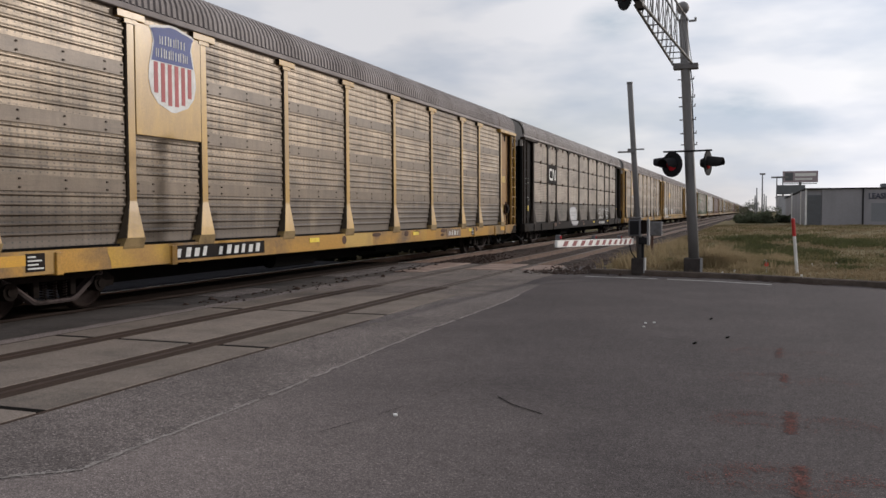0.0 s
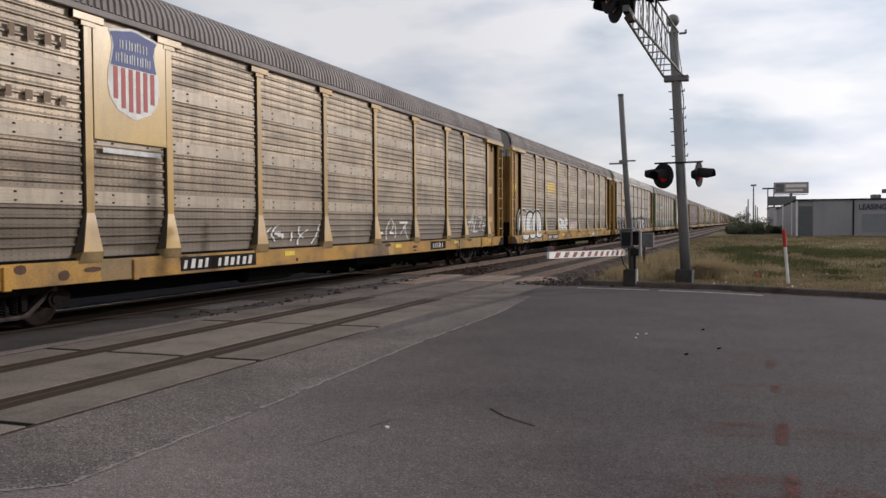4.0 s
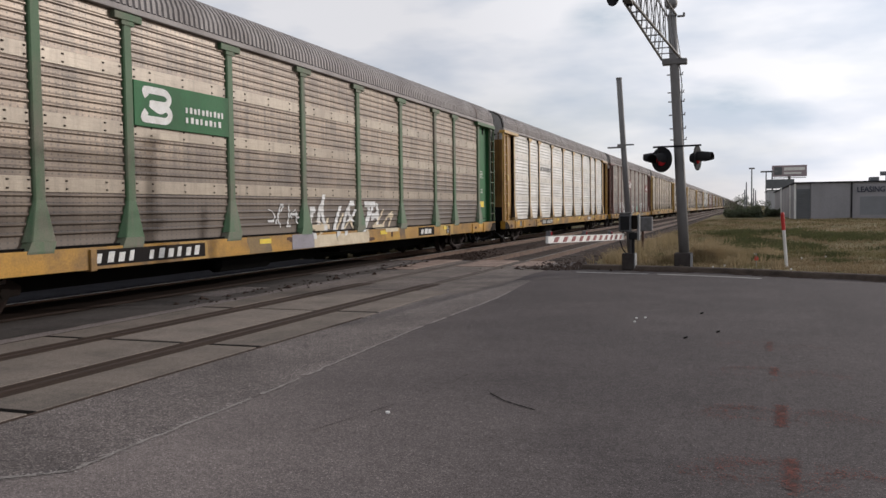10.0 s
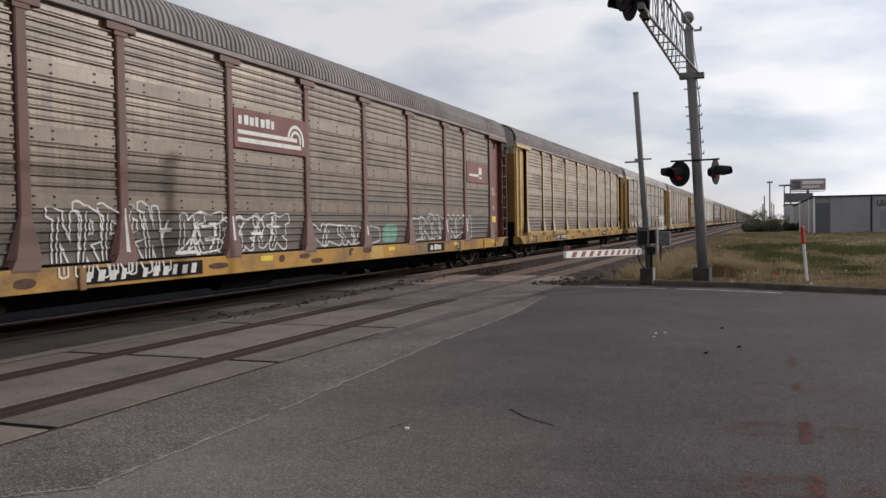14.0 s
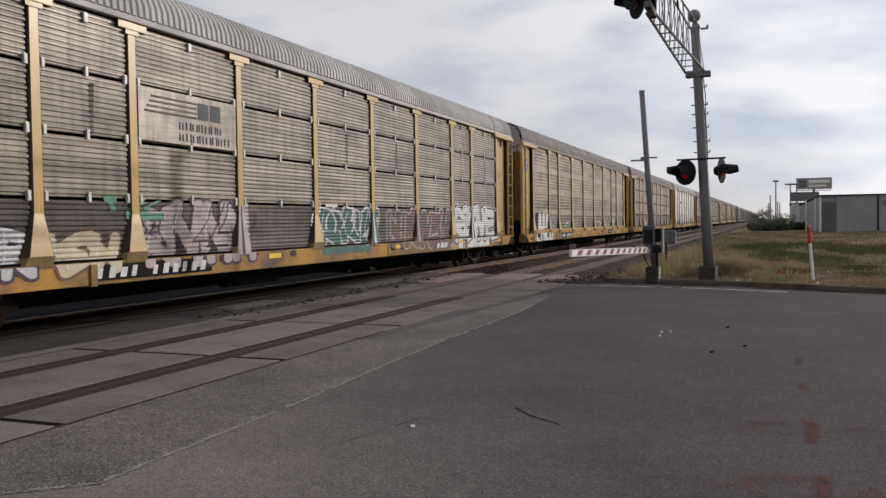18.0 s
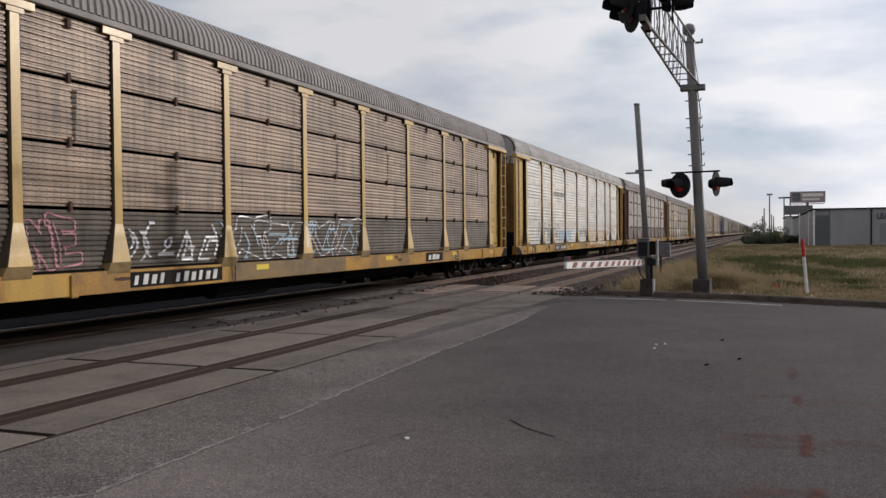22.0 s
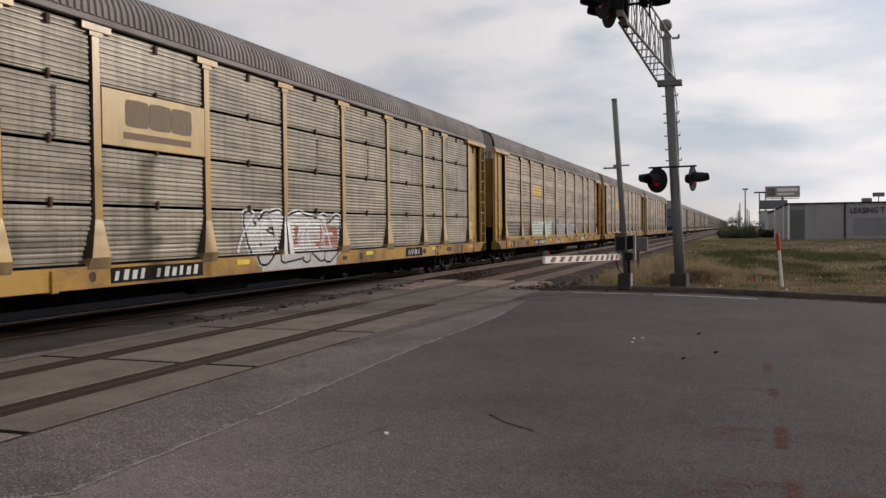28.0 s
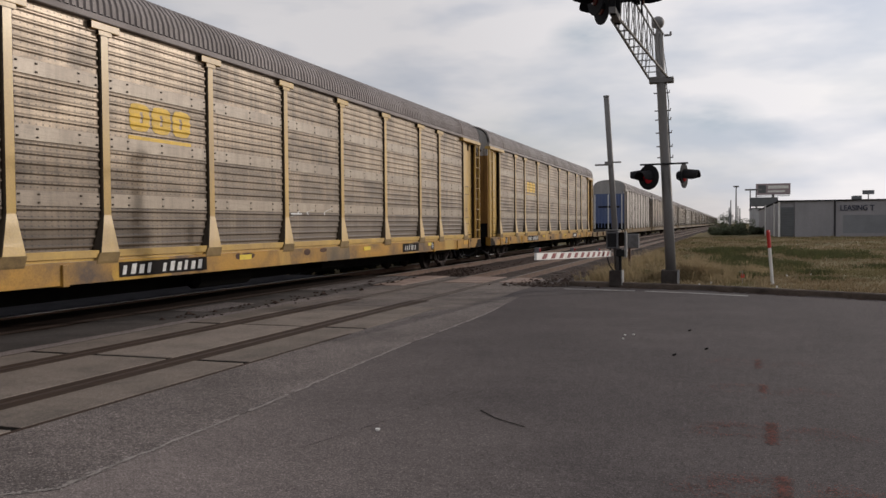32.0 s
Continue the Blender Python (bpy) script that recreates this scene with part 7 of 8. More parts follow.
def dress(i, mark=(-7.15, -4.75)):
    """Stencils, placards and grime that every car carries."""
    car = train[i]
    r = random.Random(50 + i)
    if i != 1:
        sill_mark(car, *mark, (4, 6))
    ink = INK if NEAR[i][1] in "kgr" else LOGO_BROWN
    for s in (-1, 1):
        y = s * (SCREEN + .78)
        stencil_notes(car, NOTE_X, y - .3, y + .25, 3.2 + r.uniform(-.3, .3), 5, ink, i * 2 + s)
        stencil_notes(car, NOTE_X, y - .2, y + .2, 2.2 + r.uniform(-.2, .2), 3, ink, i * 3 + s)
        for zl, hl in ((2.75, .28), (1.62, .22)) if NEAR[i][1] in "ypq" else ((1.62, .22),):
            lp = part("label_plate", Geo().box(NOTE_X, NOTE_X + .005, y - .26, y + .22, zl, zl + hl), LABEL_TAN if NEAR[i][1] in "ypq" else PLACARD, car, "small framed label on the end panel")
            g = Geo()
            ring = [(y - .28, zl - .02), (y + .24, zl - .02), (y + .24, zl + hl + .02), (y - .28, zl + hl + .02)]
            inner = [(y - .262, zl), (y + .222, zl), (y + .222, zl + hl), (y - .262, zl + hl)]
            for k in range(4):
                g.quad(*[(NOTE_X + .0065, *q) for q in (ring[k], ring[(k + 1) % 4], inner[(k + 1) % 4], inner[k])])
            part("label_frame", g, LOGO_BROWN, lp)
    g = Geo()
    for k in range(2):
        for j in range(4 + 2 * k):
            a = .35 + j * .115
            g.box(a, a + .08, -END + .06 - .045 - .006, -END + .06 - .04, 4.15 - k * .2, 4.28 - k * .2)
    part("end_mark", g, INK_DIM if NEAR[i][1] in "kgr" else CAR_BLACK, car, "car number bars on the end wall")["kind"] = "stuff"
    g = Geo()
    for j in range(11):
        if j != 4:
            g.box(.1 + j * .1, .17 + j * .1, -END + .06 - .045 - .006, -END + .06 - .04, 4.62, 4.70)
    part("end_mark", g, CAR_BLACK, car, "lettering bars on the grey end sheet")["kind"] = "stuff"
    if i != 1:
        mp = part("mark_plate", Geo().box(SILL_X + .001, SILL_X + .0095, 5.5, 6.9, .74, 1.0), CAR_BLACK if i % 3 else LOGO_BROWN, car, "dark patch on the sill")
        bars("sill_mark", mp, SILL_X + .012, 5.68, 6.62, .79, .95, (3,), INK, "pale mark on the sill", gap=.16, slant=.3, fine=i % 2 == 0)
    for y in (-3.6, 2.6, 7.8):
        part("reflector", Geo().box(SILL_X + .001, SILL_X + .010, y, y + .45, .88, .98), PLACARD, car, "yellow reflective strip")
    for y in (-11.6, 8.1) if i != 1 else ():
        tp = part("test_panel", Geo().box(SILL_X + .001, SILL_X + .010, y, y + .34, .74, 1.0), CAR_BLACK, car, "black stencil panel")
        for k in range(4):
            part("test_panel_bar", Geo().box(SILL_X + .010, SILL_X + .013, y + .03, y + (.31, .22, .28, .17)[k], .775 + k * .055, .797 + k * .055), INK, tp)
    for k in range(5 if i != 1 else 0):
        y, w = r.uniform(-13.8, 11.5), r.uniform(.3, 1.7)
        part("sill_patch", strip(None, lambda u: [(y + .05 * noise.noise((u * 2, k, i)) - .08 * u, y + w + .06 * noise.noise((u * 2, k, i + 7)) - .08 * u)], .695, 1.03, .0008 + .0004 * k, .03, SILL_X), (YELLOW_PALE, SILL_BRIGHT, YELLOW, SILL_DULL, SILL_BRIGHT)[(k * 2 + i) % 5], car, "repainted or rusted stretch of the sill")
    # rust scabs and scorched patches along the sill
    for k in range(9):
        y, w = r.uniform(-13.3, 13.0), r.uniform(.12, .6)
        z = r.uniform(.72, .95)
        part("rust_patch", strip(None, blob(y, y + w, .0, 2.2, k + i), z, min(1.02, z + r.uniform(.06, .22)), .0042 + .0004 * k, .012, SILL_X), RUST, car, "rust patch on the sill")


for i in range(18):
    dress(i, (-8.4, -5.5) if i in (0, 1, 4, 5, 7, 9) else (-7.2, -4.75))
for i in (0, 8, 15):
    hand_brake(train[i])
G1 = "sprayed graffiti with dark outlines"
# rank 0: shield on a yellow plate
plate(train[0], 1, 2.86, 4.70, YELLOW, "yellow plate behind the emblem")
shield(train[0], (EDGES[1] + EDGES[2]) / 2 + .08, 4.06, .71, PX + .064)
# rank 1: black plate with a white ribbon mark
plate(train[1], 1, Z0 + 2 * TIER, Z0 + 3 * TIER - .03, CAR_BLACK, "black logo plate")
ribbon(train[1], PX + .064, bay(1, .10), Z0 + 2 * TIER + .21, [(.56, .47), (.0, .47), (.0, .0), (.68, .0), (.70, .47), (.84, .47), (1.12, .0), (1.26, .0), (1.28, .50)], .056, WHITE, "white ribbon logo")
spray(train[1], "B", bay(3, .1), bay(3, .8), .80, 1.95, "s", "v", 1, 11, "pale sprayed patch", True)
spray(train[1], "B", bay(6, .1), bay(7, .9), 1.1, 1.8, None, "w", 5, 12, "thin white outlined graffiti")
sill_mark(train[1], 4.5, 6.8, (3, 6))
# rank 2: shield and dark lines of lettering
plate(train[2], 1, 2.92, 4.72, YELLOW_PALE, "yellow plate behind the emblem")
shield(train[2], (EDGES[1] + EDGES[2]) / 2 + .06, 4.06, .70, PX + .064)
part("picture_bar", Geo().box(PX + .064, PX + .07, bay(1, .1), bay(1, .9), 2.72, 2.8), INK, train[2])
bars("slogan_bar", train[2], PX + .055, bay(0, .1), bay(0, .95), 4.2, 4.4, (2, 4), LOGO_BROWN, gap=.6)
bars("slogan_bar", train[2], PX + .055, bay(0, .05), bay(0, .95), 3.36, 3.52, (7,), LOGO_BROWN, gap=.6)
scrawl(train[2], "A", bay(3, .05), bay(3, .9), 1.1, 1.6, "w", 21, .035, 7)
scrawl(train[2], "A", bay(5, .1), bay(5, .95), 1.1, 1.8, "w", 22, .03, 7)
scrawl(train[2], "A", bay(8, .1), bay(8, .95), 1.1, 1.9, "w", 23, .03, 7)
# rank 3: bubble forms
block_logo(train[3], "A", bay(2, .18), bay(2, .82), 3.02, 3.68, LOGO_YELLOW)
for k, (yc3, hw3) in enumerate(((-11.75, .85), (-10.45, .80), (-9.15, .92))):
    za, zb = .82 + .03 * k, 2.12 - .05 * (k == 1)
    bub = part("graffiti_form", strip("A", blob(yc3 - hw3, yc3 + hw3, .0, 2.2, 30 + k), za, zb, .011 + .006 * k), SPRAYS["w"], train[3], "round silver-white bubble letter with a heavy black outline")
    part("outline", strip("A", blob(yc3 - hw3 - .13, yc3 + hw3 + .13, .0, 2.3, 30 + k), za - .06, zb + .10, .0075 + .006 * k), SPRAYS["k"], bub)
    part("halo", strip("A", blob(yc3 - hw3 - .2, yc3 + hw3 + .2, .0, 2.4, 30 + k), za - .1, zb + .16, .0035 + .0006 * k), SPRAYS["s"], bub)
    part("stroke", stroked("A", [[(yc3 + .1, zb - .3), (yc3 - .12, (za + zb) / 2), (yc3 + .12, za + .35)]], .035, .014 + .006 * k), SPRAYS["s" if k != 1 else "k"], bub)
for c in COLS[:2]:
    if -12.7 < c < -8.2:
        sleeve(train[3], c, 1.0, 2.02, SPRAYS["w"])
        sleeve(train[3], c, 1.0, 2.05, SPRAYS["k"], .25, .75, .0055)
spray(train[3], "A", bay(3, .02), bay(3, .98), 1.1, 1.95, "w", "k", 4, 32, G1)
spray(train[3], "A", bay(4, .05), bay(4, .95), 1.1, 1.72, "q", "p", 4, 33, "pale pink graffiti with darker pink edges")
# rank 4
plate(train[4], 1, Z0 + 2 * TIER, Z1 - .02, YELLOW, "yellow plate behind the emblem")
shield(train[4], (EDGES[1] + EDGES[2]) / 2, 4.10, .43, PX + .064)
slogan = bpy.data.curves.new("slogan", "FONT")
slogan.body, slogan.size, slogan.extrude = "BUILDING AMERICA", .185, .003
slogan.align_x = "CENTER"
slogan.materials.append(LOGO_BROWN)
sob = new("slogan", slogan)
sob.parent, sob.matrix_local = train[4], Matrix.Translation((PX + .068, (EDGES[1] + EDGES[2]) / 2, 3.32)) @ Matrix.Rotation(radians(90), 4, "Z") @ Matrix.Rotation(radians(90), 4, "X")
sob["label"] = "dark painted slogan lettering"
part("paint_patch", Geo().box(SILL_X + .0045, SILL_X + .006, bay(0, .0), bay(2, .75), .70, 1.03), CAR_BLACK, train[4], "black paint over the sill")
part("paint_patch", Geo().box(SILL_X + .0045, SILL_X + .006, bay(3, .0), bay(4, .9), .70, 1.03), SPRAYS["k"], train[4], "black paint over the sill")
part("paint_patch", Geo().box(SILL_X + .0045, SILL_X + .006, bay(5, .0), bay(6, .8), .70, 1.03), SPRAYS["p"], train[4], "dull pink paint over the sill")
spray(train[4], "B", bay(0, .0), bay(1, .9), .80, 1.95, "k", "w", 4, 41, "dark graffiti letters with white outlines")
for c4 in (3, 4):
    part("graffiti", strip("B", lambda u: [(bay(c4, .0) + .05 * noise.noise((u * 4, c4, 1)), bay(c4, .98) + .06 * noise.noise((u * 4, c4, 5)))], 1.08, 2.02, .006), SPRAYS["k"], train[4], "black sprayed field behind letters")
sleeve(train[4], COLS[3], 1.0, 1.95, SPRAYS["k"])
spray(train[4], "B", bay(3, .06), bay(4, .92), .84, 1.85, "x", "v", 6, 42, "dark slate letters edged in grey on black")
scrawl(train[4], "B", bay(3, .0), bay(4, .95), 1.1, 1.9, "c", 43, .02, 10)
spray(train[4], "B", bay(5, .0), bay(6, 1.05), .80, 2.25, "k", "w", 3, 44, "large black graffiti with white outlines")
spray(train[4], "B", bay(5, .1), bay(6, .9), .95, 1.95, "w", "s", 3, 46, "white bubble graffiti within the black", True)
scrawl(train[4], "B", bay(7, .05), bay(7, .9), 1.25, 1.95, "k", 45, .02, 9)
scrawl(train[4], "B", bay(7, .05), bay(7, .7), 1.1, 1.6, "s", 47, .025, 7)
sleeve(train[4], COLS[6], 1.0, 1.9, SPRAYS["s"])
sleeve(train[4], COLS[7], 1.15, 1.6, SPRAYS["w"], -.5, .8)
part("paint_patch", Geo().box(SILL_X + .007, SILL_X + .0085, bay(5, .3), bay(6, .8), .70, 1.03), SPRAYS["r"], train[4], "dull red paint over the sill")
# rank 5
part("logo_plate", Geo().box(PX + .03, PX + .062, EDGES[2] + .1, EDGES[3] - .1, 3.02, 3.78, .006), CAR_GREEN, train[5], "green logo plate")
ribbon(train[5], PX + .064, bay(2, .08), 3.09, [(.10, .44), (.02, .56), (.60, .56), (.72, .46), (.62, .33), (.16, .33), (.44, .22), (.62, .30), (.74, .18), (.62, .06), (-.04, .06), (.08, .20)], .062, WHITE, "white angular ribbon logo")
bars("logo_bar", train[5], PX + .068, bay(2, .5), bay(2, .95), 3.36, 3.47, (10,), WHITE)
bars("logo_bar", train[5], PX + .068, bay(2, .5), bay(2, .92), 3.18, 3.29, (8,), WHITE)
scrawl(train[5], "A", bay(4, .08), bay(5, .5), .82, 1.95, "w", 51, .075, 11)
scrawl(train[5], "A", bay(4, .1), bay(5, .9), .82, 1.6, "e", 53, .055, 9)
scrawl(train[5], "A", bay(3, .5), bay(3, .98), 1.2, 1.7, "w", 52, .025, 6)
part("paint_patch", Geo().box(SILL_X + .001, SILL_X + .0085, bay(4, .05), bay(5, .1), .70, .98), SPRAYS["e"], train[5], "cream paint over the sill")
part("paint_patch", Geo().box(SILL_X + .001, SILL_X + .0085, bay(3, .75), bay(4, .05), .70, 1.03), SPRAYS["v"], train[5], "dull blue paint over the sill")
# ranks 6 and 12: bright sides with black lettering bars
for i, sd in ((6, 61), (12, 62)):
    bars("name_bar", train[i], PX + .055, bay(2, .03), bay(2, .98), 3.40, 3.62, (8,), SLATE, gap=.28, slant=.2, fine=True)
loops = []
for k in range(7):
    c, w = bay(0, .85) + k * .62, .27 + .06 * (k % 3)
    z0, z1 = 1.12 + .05 * (k % 2), 2.02 - .1 * (k % 3)
    loops.append([(c + w * math.cos(a) * (1 - .2 * math.sin(a)), (z0 + z1) / 2 + (z1 - z0) / 2 * math.sin(a)) for a in (-1.1 + (4.6 + .5 * (k % 3)) * j / 14 for j in range(15))])
    if k % 2:
        loops.append([(c - w * .3, z0 + .25), (c + w * .2, z0 + .42), (c + w * .45, z0 + .2)])
part("graffiti", stroked("A", loops, .019, .016), SPRAYS["k"], train[12], "looping black sprayed outlines")
sleeve(train[12], COLS[1], 1.1, 1.9, SPRAYS["k"], -.5, -.2)
spray(train[12], "A", bay(2, .55), bay(3, .5), 1.15, 1.8, "c", "s", 4, 64, "pale blue graffiti")
scrawl(train[12], "A", bay(4, .1), bay(4, .95), 1.3, 1.9, "k", 65, .022, 9)
spray(train[12], "A", bay(5, .0), bay(6, .9), .80, 1.85, "e", "r", 4, 66, "cream and rust-red graffiti")
scrawl(train[12], "A", bay(6, .6), bay(8, .6), 1.3, 2.0, "r", 67, .02, 12)
part("graffiti", strip("A", blob(bay(8, .3), bay(8, .36), 0, 2, 1), 1.45, 1.65, .012), SPRAYS["k"], train[6], "small dark mark")
# ranks 7 and 13: oxide red plates
for i, kd in ((7, "A"), (13, "B")):
    za = 3.12 if kd == "A" else Z0 + 2 * TIER
    part("logo_plate", Geo().box(PX + .03, PX + .062, EDGES[3] + .1, EDGES[4] - .1, za, za + .78, .006), CAR_BROWN, train[i], "oxide red logo plate")
    bars("logo_bar", train[i], PX + .068, bay(3, .05), bay(3, .55), za + .47, za + .66, (7,), WHITE, gap=.24)
    part("logo", Geo().box(PX + .064, PX + .069, bay(3, .04), bay(3, .86), za + .28, za + .36).box(PX + .064, PX + .069, bay(3, .04), bay(3, .92), za + .12, za + .21), WHITE, train[i])
    g = Geo()
    n = 14
    for ra, rb in ((.16, .23), (.28, .35)):
        ring = [[(PX + .066, bay(3, .84) + r * math.cos(a), za + .30 + r * math.sin(a)) for r in (ra, rb)] for a in (-.3 + 3.4 * k / n for k in range(n + 1))]
        g.loft(ring, False, False)
    part("logo", g, WHITE, train[i], "white curved mark")
    part("logo_plate", Geo().box(PX + .03, PX + .062, bay(8, .0), bay(8, .9), za - .1, za + .62, .006), CAR_BROWN, train[i], "oxide red logo plate")
    part("logo", Geo().box(PX + .064, PX + .069, bay(8, .1), bay(8, .6), za + .12, za + .2).box(PX + .064, PX + .069, bay(8, .5), bay(8, .62), za + .05, za + .45), WHITE, train[i])
spray(train[7], "A", bay(1, .25), bay(2, .3), .80, 2.0, None, "w", 5, 71, "white outlined graffiti")
spray(train[7], "A", bay(2, .45), bay(3, .7), 1.1, 1.85, None, "w", 6, 72, "white outlined graffiti")
scrawl(train[7], "A", bay(2, .3), bay(3, .7), 1.1, 1.8, "w", 72, .03, 12)
spray(train[7], "A", bay(4, .0), bay(5, .25), 1.1, 1.65, None, "w", 5, 73, "white outlined graffiti")
part("graffiti", strip("A", blob(bay(5, .35), bay(5, .7), .1, 4, 2), 1.1, 1.6, .01), SPRAYS["g"], train[7])
spray(train[7], "A", bay(6, .0), bay(8, .2), 1.1, 1.9, None, "w", 7, 74, "white outlined graffiti")
# rank 9
part("pale_sheet", Geo().box(PX + .03, PX + .05, EDGES[2] + .12, EDGES[3] - .12, Z0 + 2 * TIER + .02, Z0 + 3 * TIER - .04, .004), STEEL_GREY, train[9], "pale lettered sheet")
bars("logo_bar", train[9], PX + .056, bay(2, .38), bay(2, .84), Z0 + 2 * TIER + .28, Z0 + 2 * TIER + .42, (7,), SLATE, gap=.2, fine=True)
bars("logo_bar", train[9], PX + .056, bay(2, .38), bay(2, .92), Z0 + 2 * TIER + .08, Z0 + 2 * TIER + .22, (8,), SLATE, gap=.2, fine=True)
for k in range(4):
    zz = Z0 + 2 * TIER + .50 + k * .085
    part("logo_stripe", Geo().box(PX + .052, PX + .057, bay(2, .06 + .02 * k), bay(2, .56), zz, zz + .035), STEEL_GRIMY, train[9], "faint grey speed stripe")
for k in range(2):
    part("logo", Geo().box(PX + .052, PX + .057, bay(2, .57 + .13 * k), bay(2, .68 + .13 * k), Z0 + 2 * TIER + .50, Z0 + 2 * TIER + .80), SLATE, train[9], "faded grey block mark")
scrawl(train[9], "B", bay(0, .08), bay(0, .55), 1.2, 2.4, "r", 98, .03, 9)
spray(train[9], "B", bay(0, .55), bay(0, .98), .80, 1.62, "s", "d", 2, 91, "silver-white graffiti letters with dark edges")
spray(train[9], "B", bay(1, .06), bay(1, .85), .80, 1.55, "e", "n", 2, 99, "cream graffiti letters with brown edges")
spray(train[9], "B", bay(2, .0), bay(3, .1), .80, 2.05, "q", "d", 4, 92, "pinkish white graffiti with plum outlines")
scrawl(train[9], "B", bay(2, .0), bay(3, .1), 1.1, 2.0, "d", 97, .022, 9)
scrawl(train[9], "B", bay(1, .8), bay(2, .2), 1.7, 2.1, "g", 90, .06, 4)
spray(train[9], "B", bay(4, .0), bay(5, .1), 1.05, 2.05, "t", "w", 3, 93, "dark teal graffiti with white outlines")
scrawl(train[9], "B", bay(4, .0), bay(5, .2), 1.1, 2.0, "w", 94, .035, 9)
spray(train[9], "B", bay(5, .25), bay(6, .98), .80, 2.0, "n", "q", 5, 95, "muted brown-red graffiti with pale edges")
scrawl(train[9], "B", bay(5, .2), bay(6, .9), 1.1, 1.9, "t", 100, .04, 8)
spray(train[9], "B", bay(7, .0), bay(8, .95), .80, 2.25, "w", "k", 4, 96, "large white graffiti with black outlines")
part("paint_patch", Geo().box(SILL_X + .001, SILL_X + .0085, bay(7, .1), bay(8, .6), .72, 1.03), SPRAYS["w"], train[9], "white paint over the sill")
part("paint_patch", Geo().box(SILL_X + .001, SILL_X + .0085, bay(5, .2), bay(6, .9), .70, 1.03), SILL_DULL, train[9], "brownish paint over the sill")
part("paint_patch", Geo().box(SILL_X + .001, SILL_X + .0085, bay(4, .0), bay(4, .9), .86, 1.03), SPRAYS["t"], train[9], "dark teal paint over the sill")
# rank 10
bl = part("graffiti_form", strip("A", lambda u: [(bay(0, .24) - .3 * min(1, u * 3), bay(0, 1.02))], .80, 1.98, .010), SPRAYS["w"], train[10], "blocky white graffiti with black edges")
part("outline", strip("A", lambda u: [(bay(0, .06) + .55 * max(0, u - .7), bay(0, .26) + .1 * u)], .85, 1.95, .014), SPRAYS["k"], bl)
for u0, u1, za, zb in ((.50, .56, 1.35, 1.92), (.72, .86, .82, 1.25), (.75, .80, 1.3, 1.9), (1.0, 1.06, .8, 1.9)):
    part("stroke", strip("A", lambda u: [(bay(0, u0), bay(0, u1))], za, zb, .016), SPRAYS["k"], bl)
part("halo", strip("A", lambda u: [(bay(0, .04), bay(0, 1.08))], 1.99, 2.05, .010), SPRAYS["s"], bl)
# emblem and frames on end panels
yc = -(SCREEN + .82)
n = 24
for ra, rb, m in ((0, .20, SPRAYS["c"]), (.20, .29, NAVY)):
    part("emblem", Geo().loft([[(NOTE_X + .003, yc + r * math.cos(a), 3.95 + 1.15 * r * math.sin(a)) for r in (ra, rb)] for a in (2 * math.pi * k / n for k in range(n + 1))], False, False), m, train[10], "round blue and white emblem")
part("emblem_cross", Geo().box(NOTE_X + .004, NOTE_X + .008, yc - .04, yc + .04, 3.74, 4.16).box(NOTE_X + .004, NOTE_X + .0085, yc - .18, yc + .18, 3.91, 3.99), NAVY, train[10])
part("placard", Geo().box(NOTE_X, NOTE_X + .005, yc - .3, yc + .22, 2.75, 3.35), PLACARD, train[3], "yellow notice placard")
part("placard_frame", Geo().box(NOTE_X + .005, NOTE_X + .008, yc - .3, yc + .22, 3.31, 3.33).box(NOTE_X + .005, NOTE_X + .008, yc - .3, yc + .22, 2.90, 2.92), LOGO_BROWN, train[3])
g = Geo()
rr = random.Random(5)
for k in range(9):
    ya, za = yc + rr.uniform(-.3, .2), 2.2 + k * .08
    g.tube([(NOTE_X + .006, ya, za), (NOTE_X + .006, ya + rr.uniform(-.1, .1), za + .15), (NOTE_X + .006, ya + rr.uniform(0, .25), za + rr.uniform(.0, .3))], .012, 5)
part("graffiti", g, SPRAYS["w"], train[5], "thin white scrawl on the end panel")["kind"] = "stuff"
part("paint_patch", Geo().box(SILL_X + .001, SILL_X + .0085, bay(0, .0), bay(1, .1), .70, 1.03), SPRAYS["w"], train[10], "white paint over the sill")
scrawl(train[10], "A", bay(1, .1), bay(1, .7), 1.2, 2.0, "w", 102, .018, 5)
scrawl(train[10], "A", bay(2, .3), bay(3, .6), 1.25, 1.7, "w", 103, .02, 12)
scrawl(train[10], "A", bay(5, .0), bay(7, .9), 1.2, 1.75, "w", 104, .03, 14)
# rank 11
spray(train[11], "B", bay(1, .0), bay(1, .6), 1.08, 1.95, None, "p", 2, 111, "faded pink graffiti")
scrawl(train[11], "B", bay(2, .0), bay(2, .95), 1.1, 1.8, "s", 112, .03, 12)
spray(train[11], "B", bay(3, .0), bay(4, .9), 1.08, 1.95, None, "s", 5, 113, "faded silver graffiti")
scrawl(train[11], "B", bay(3, .0), bay(4, .9), 1.1, 1.9, "c", 114, .025, 12)
part("paint_patch", Geo().box(SILL_X + .001, SILL_X + .0085, bay(3, .0), bay(4, .6), .70, 1.03), SILL_DULL, train[11], "dull paint over the sill")
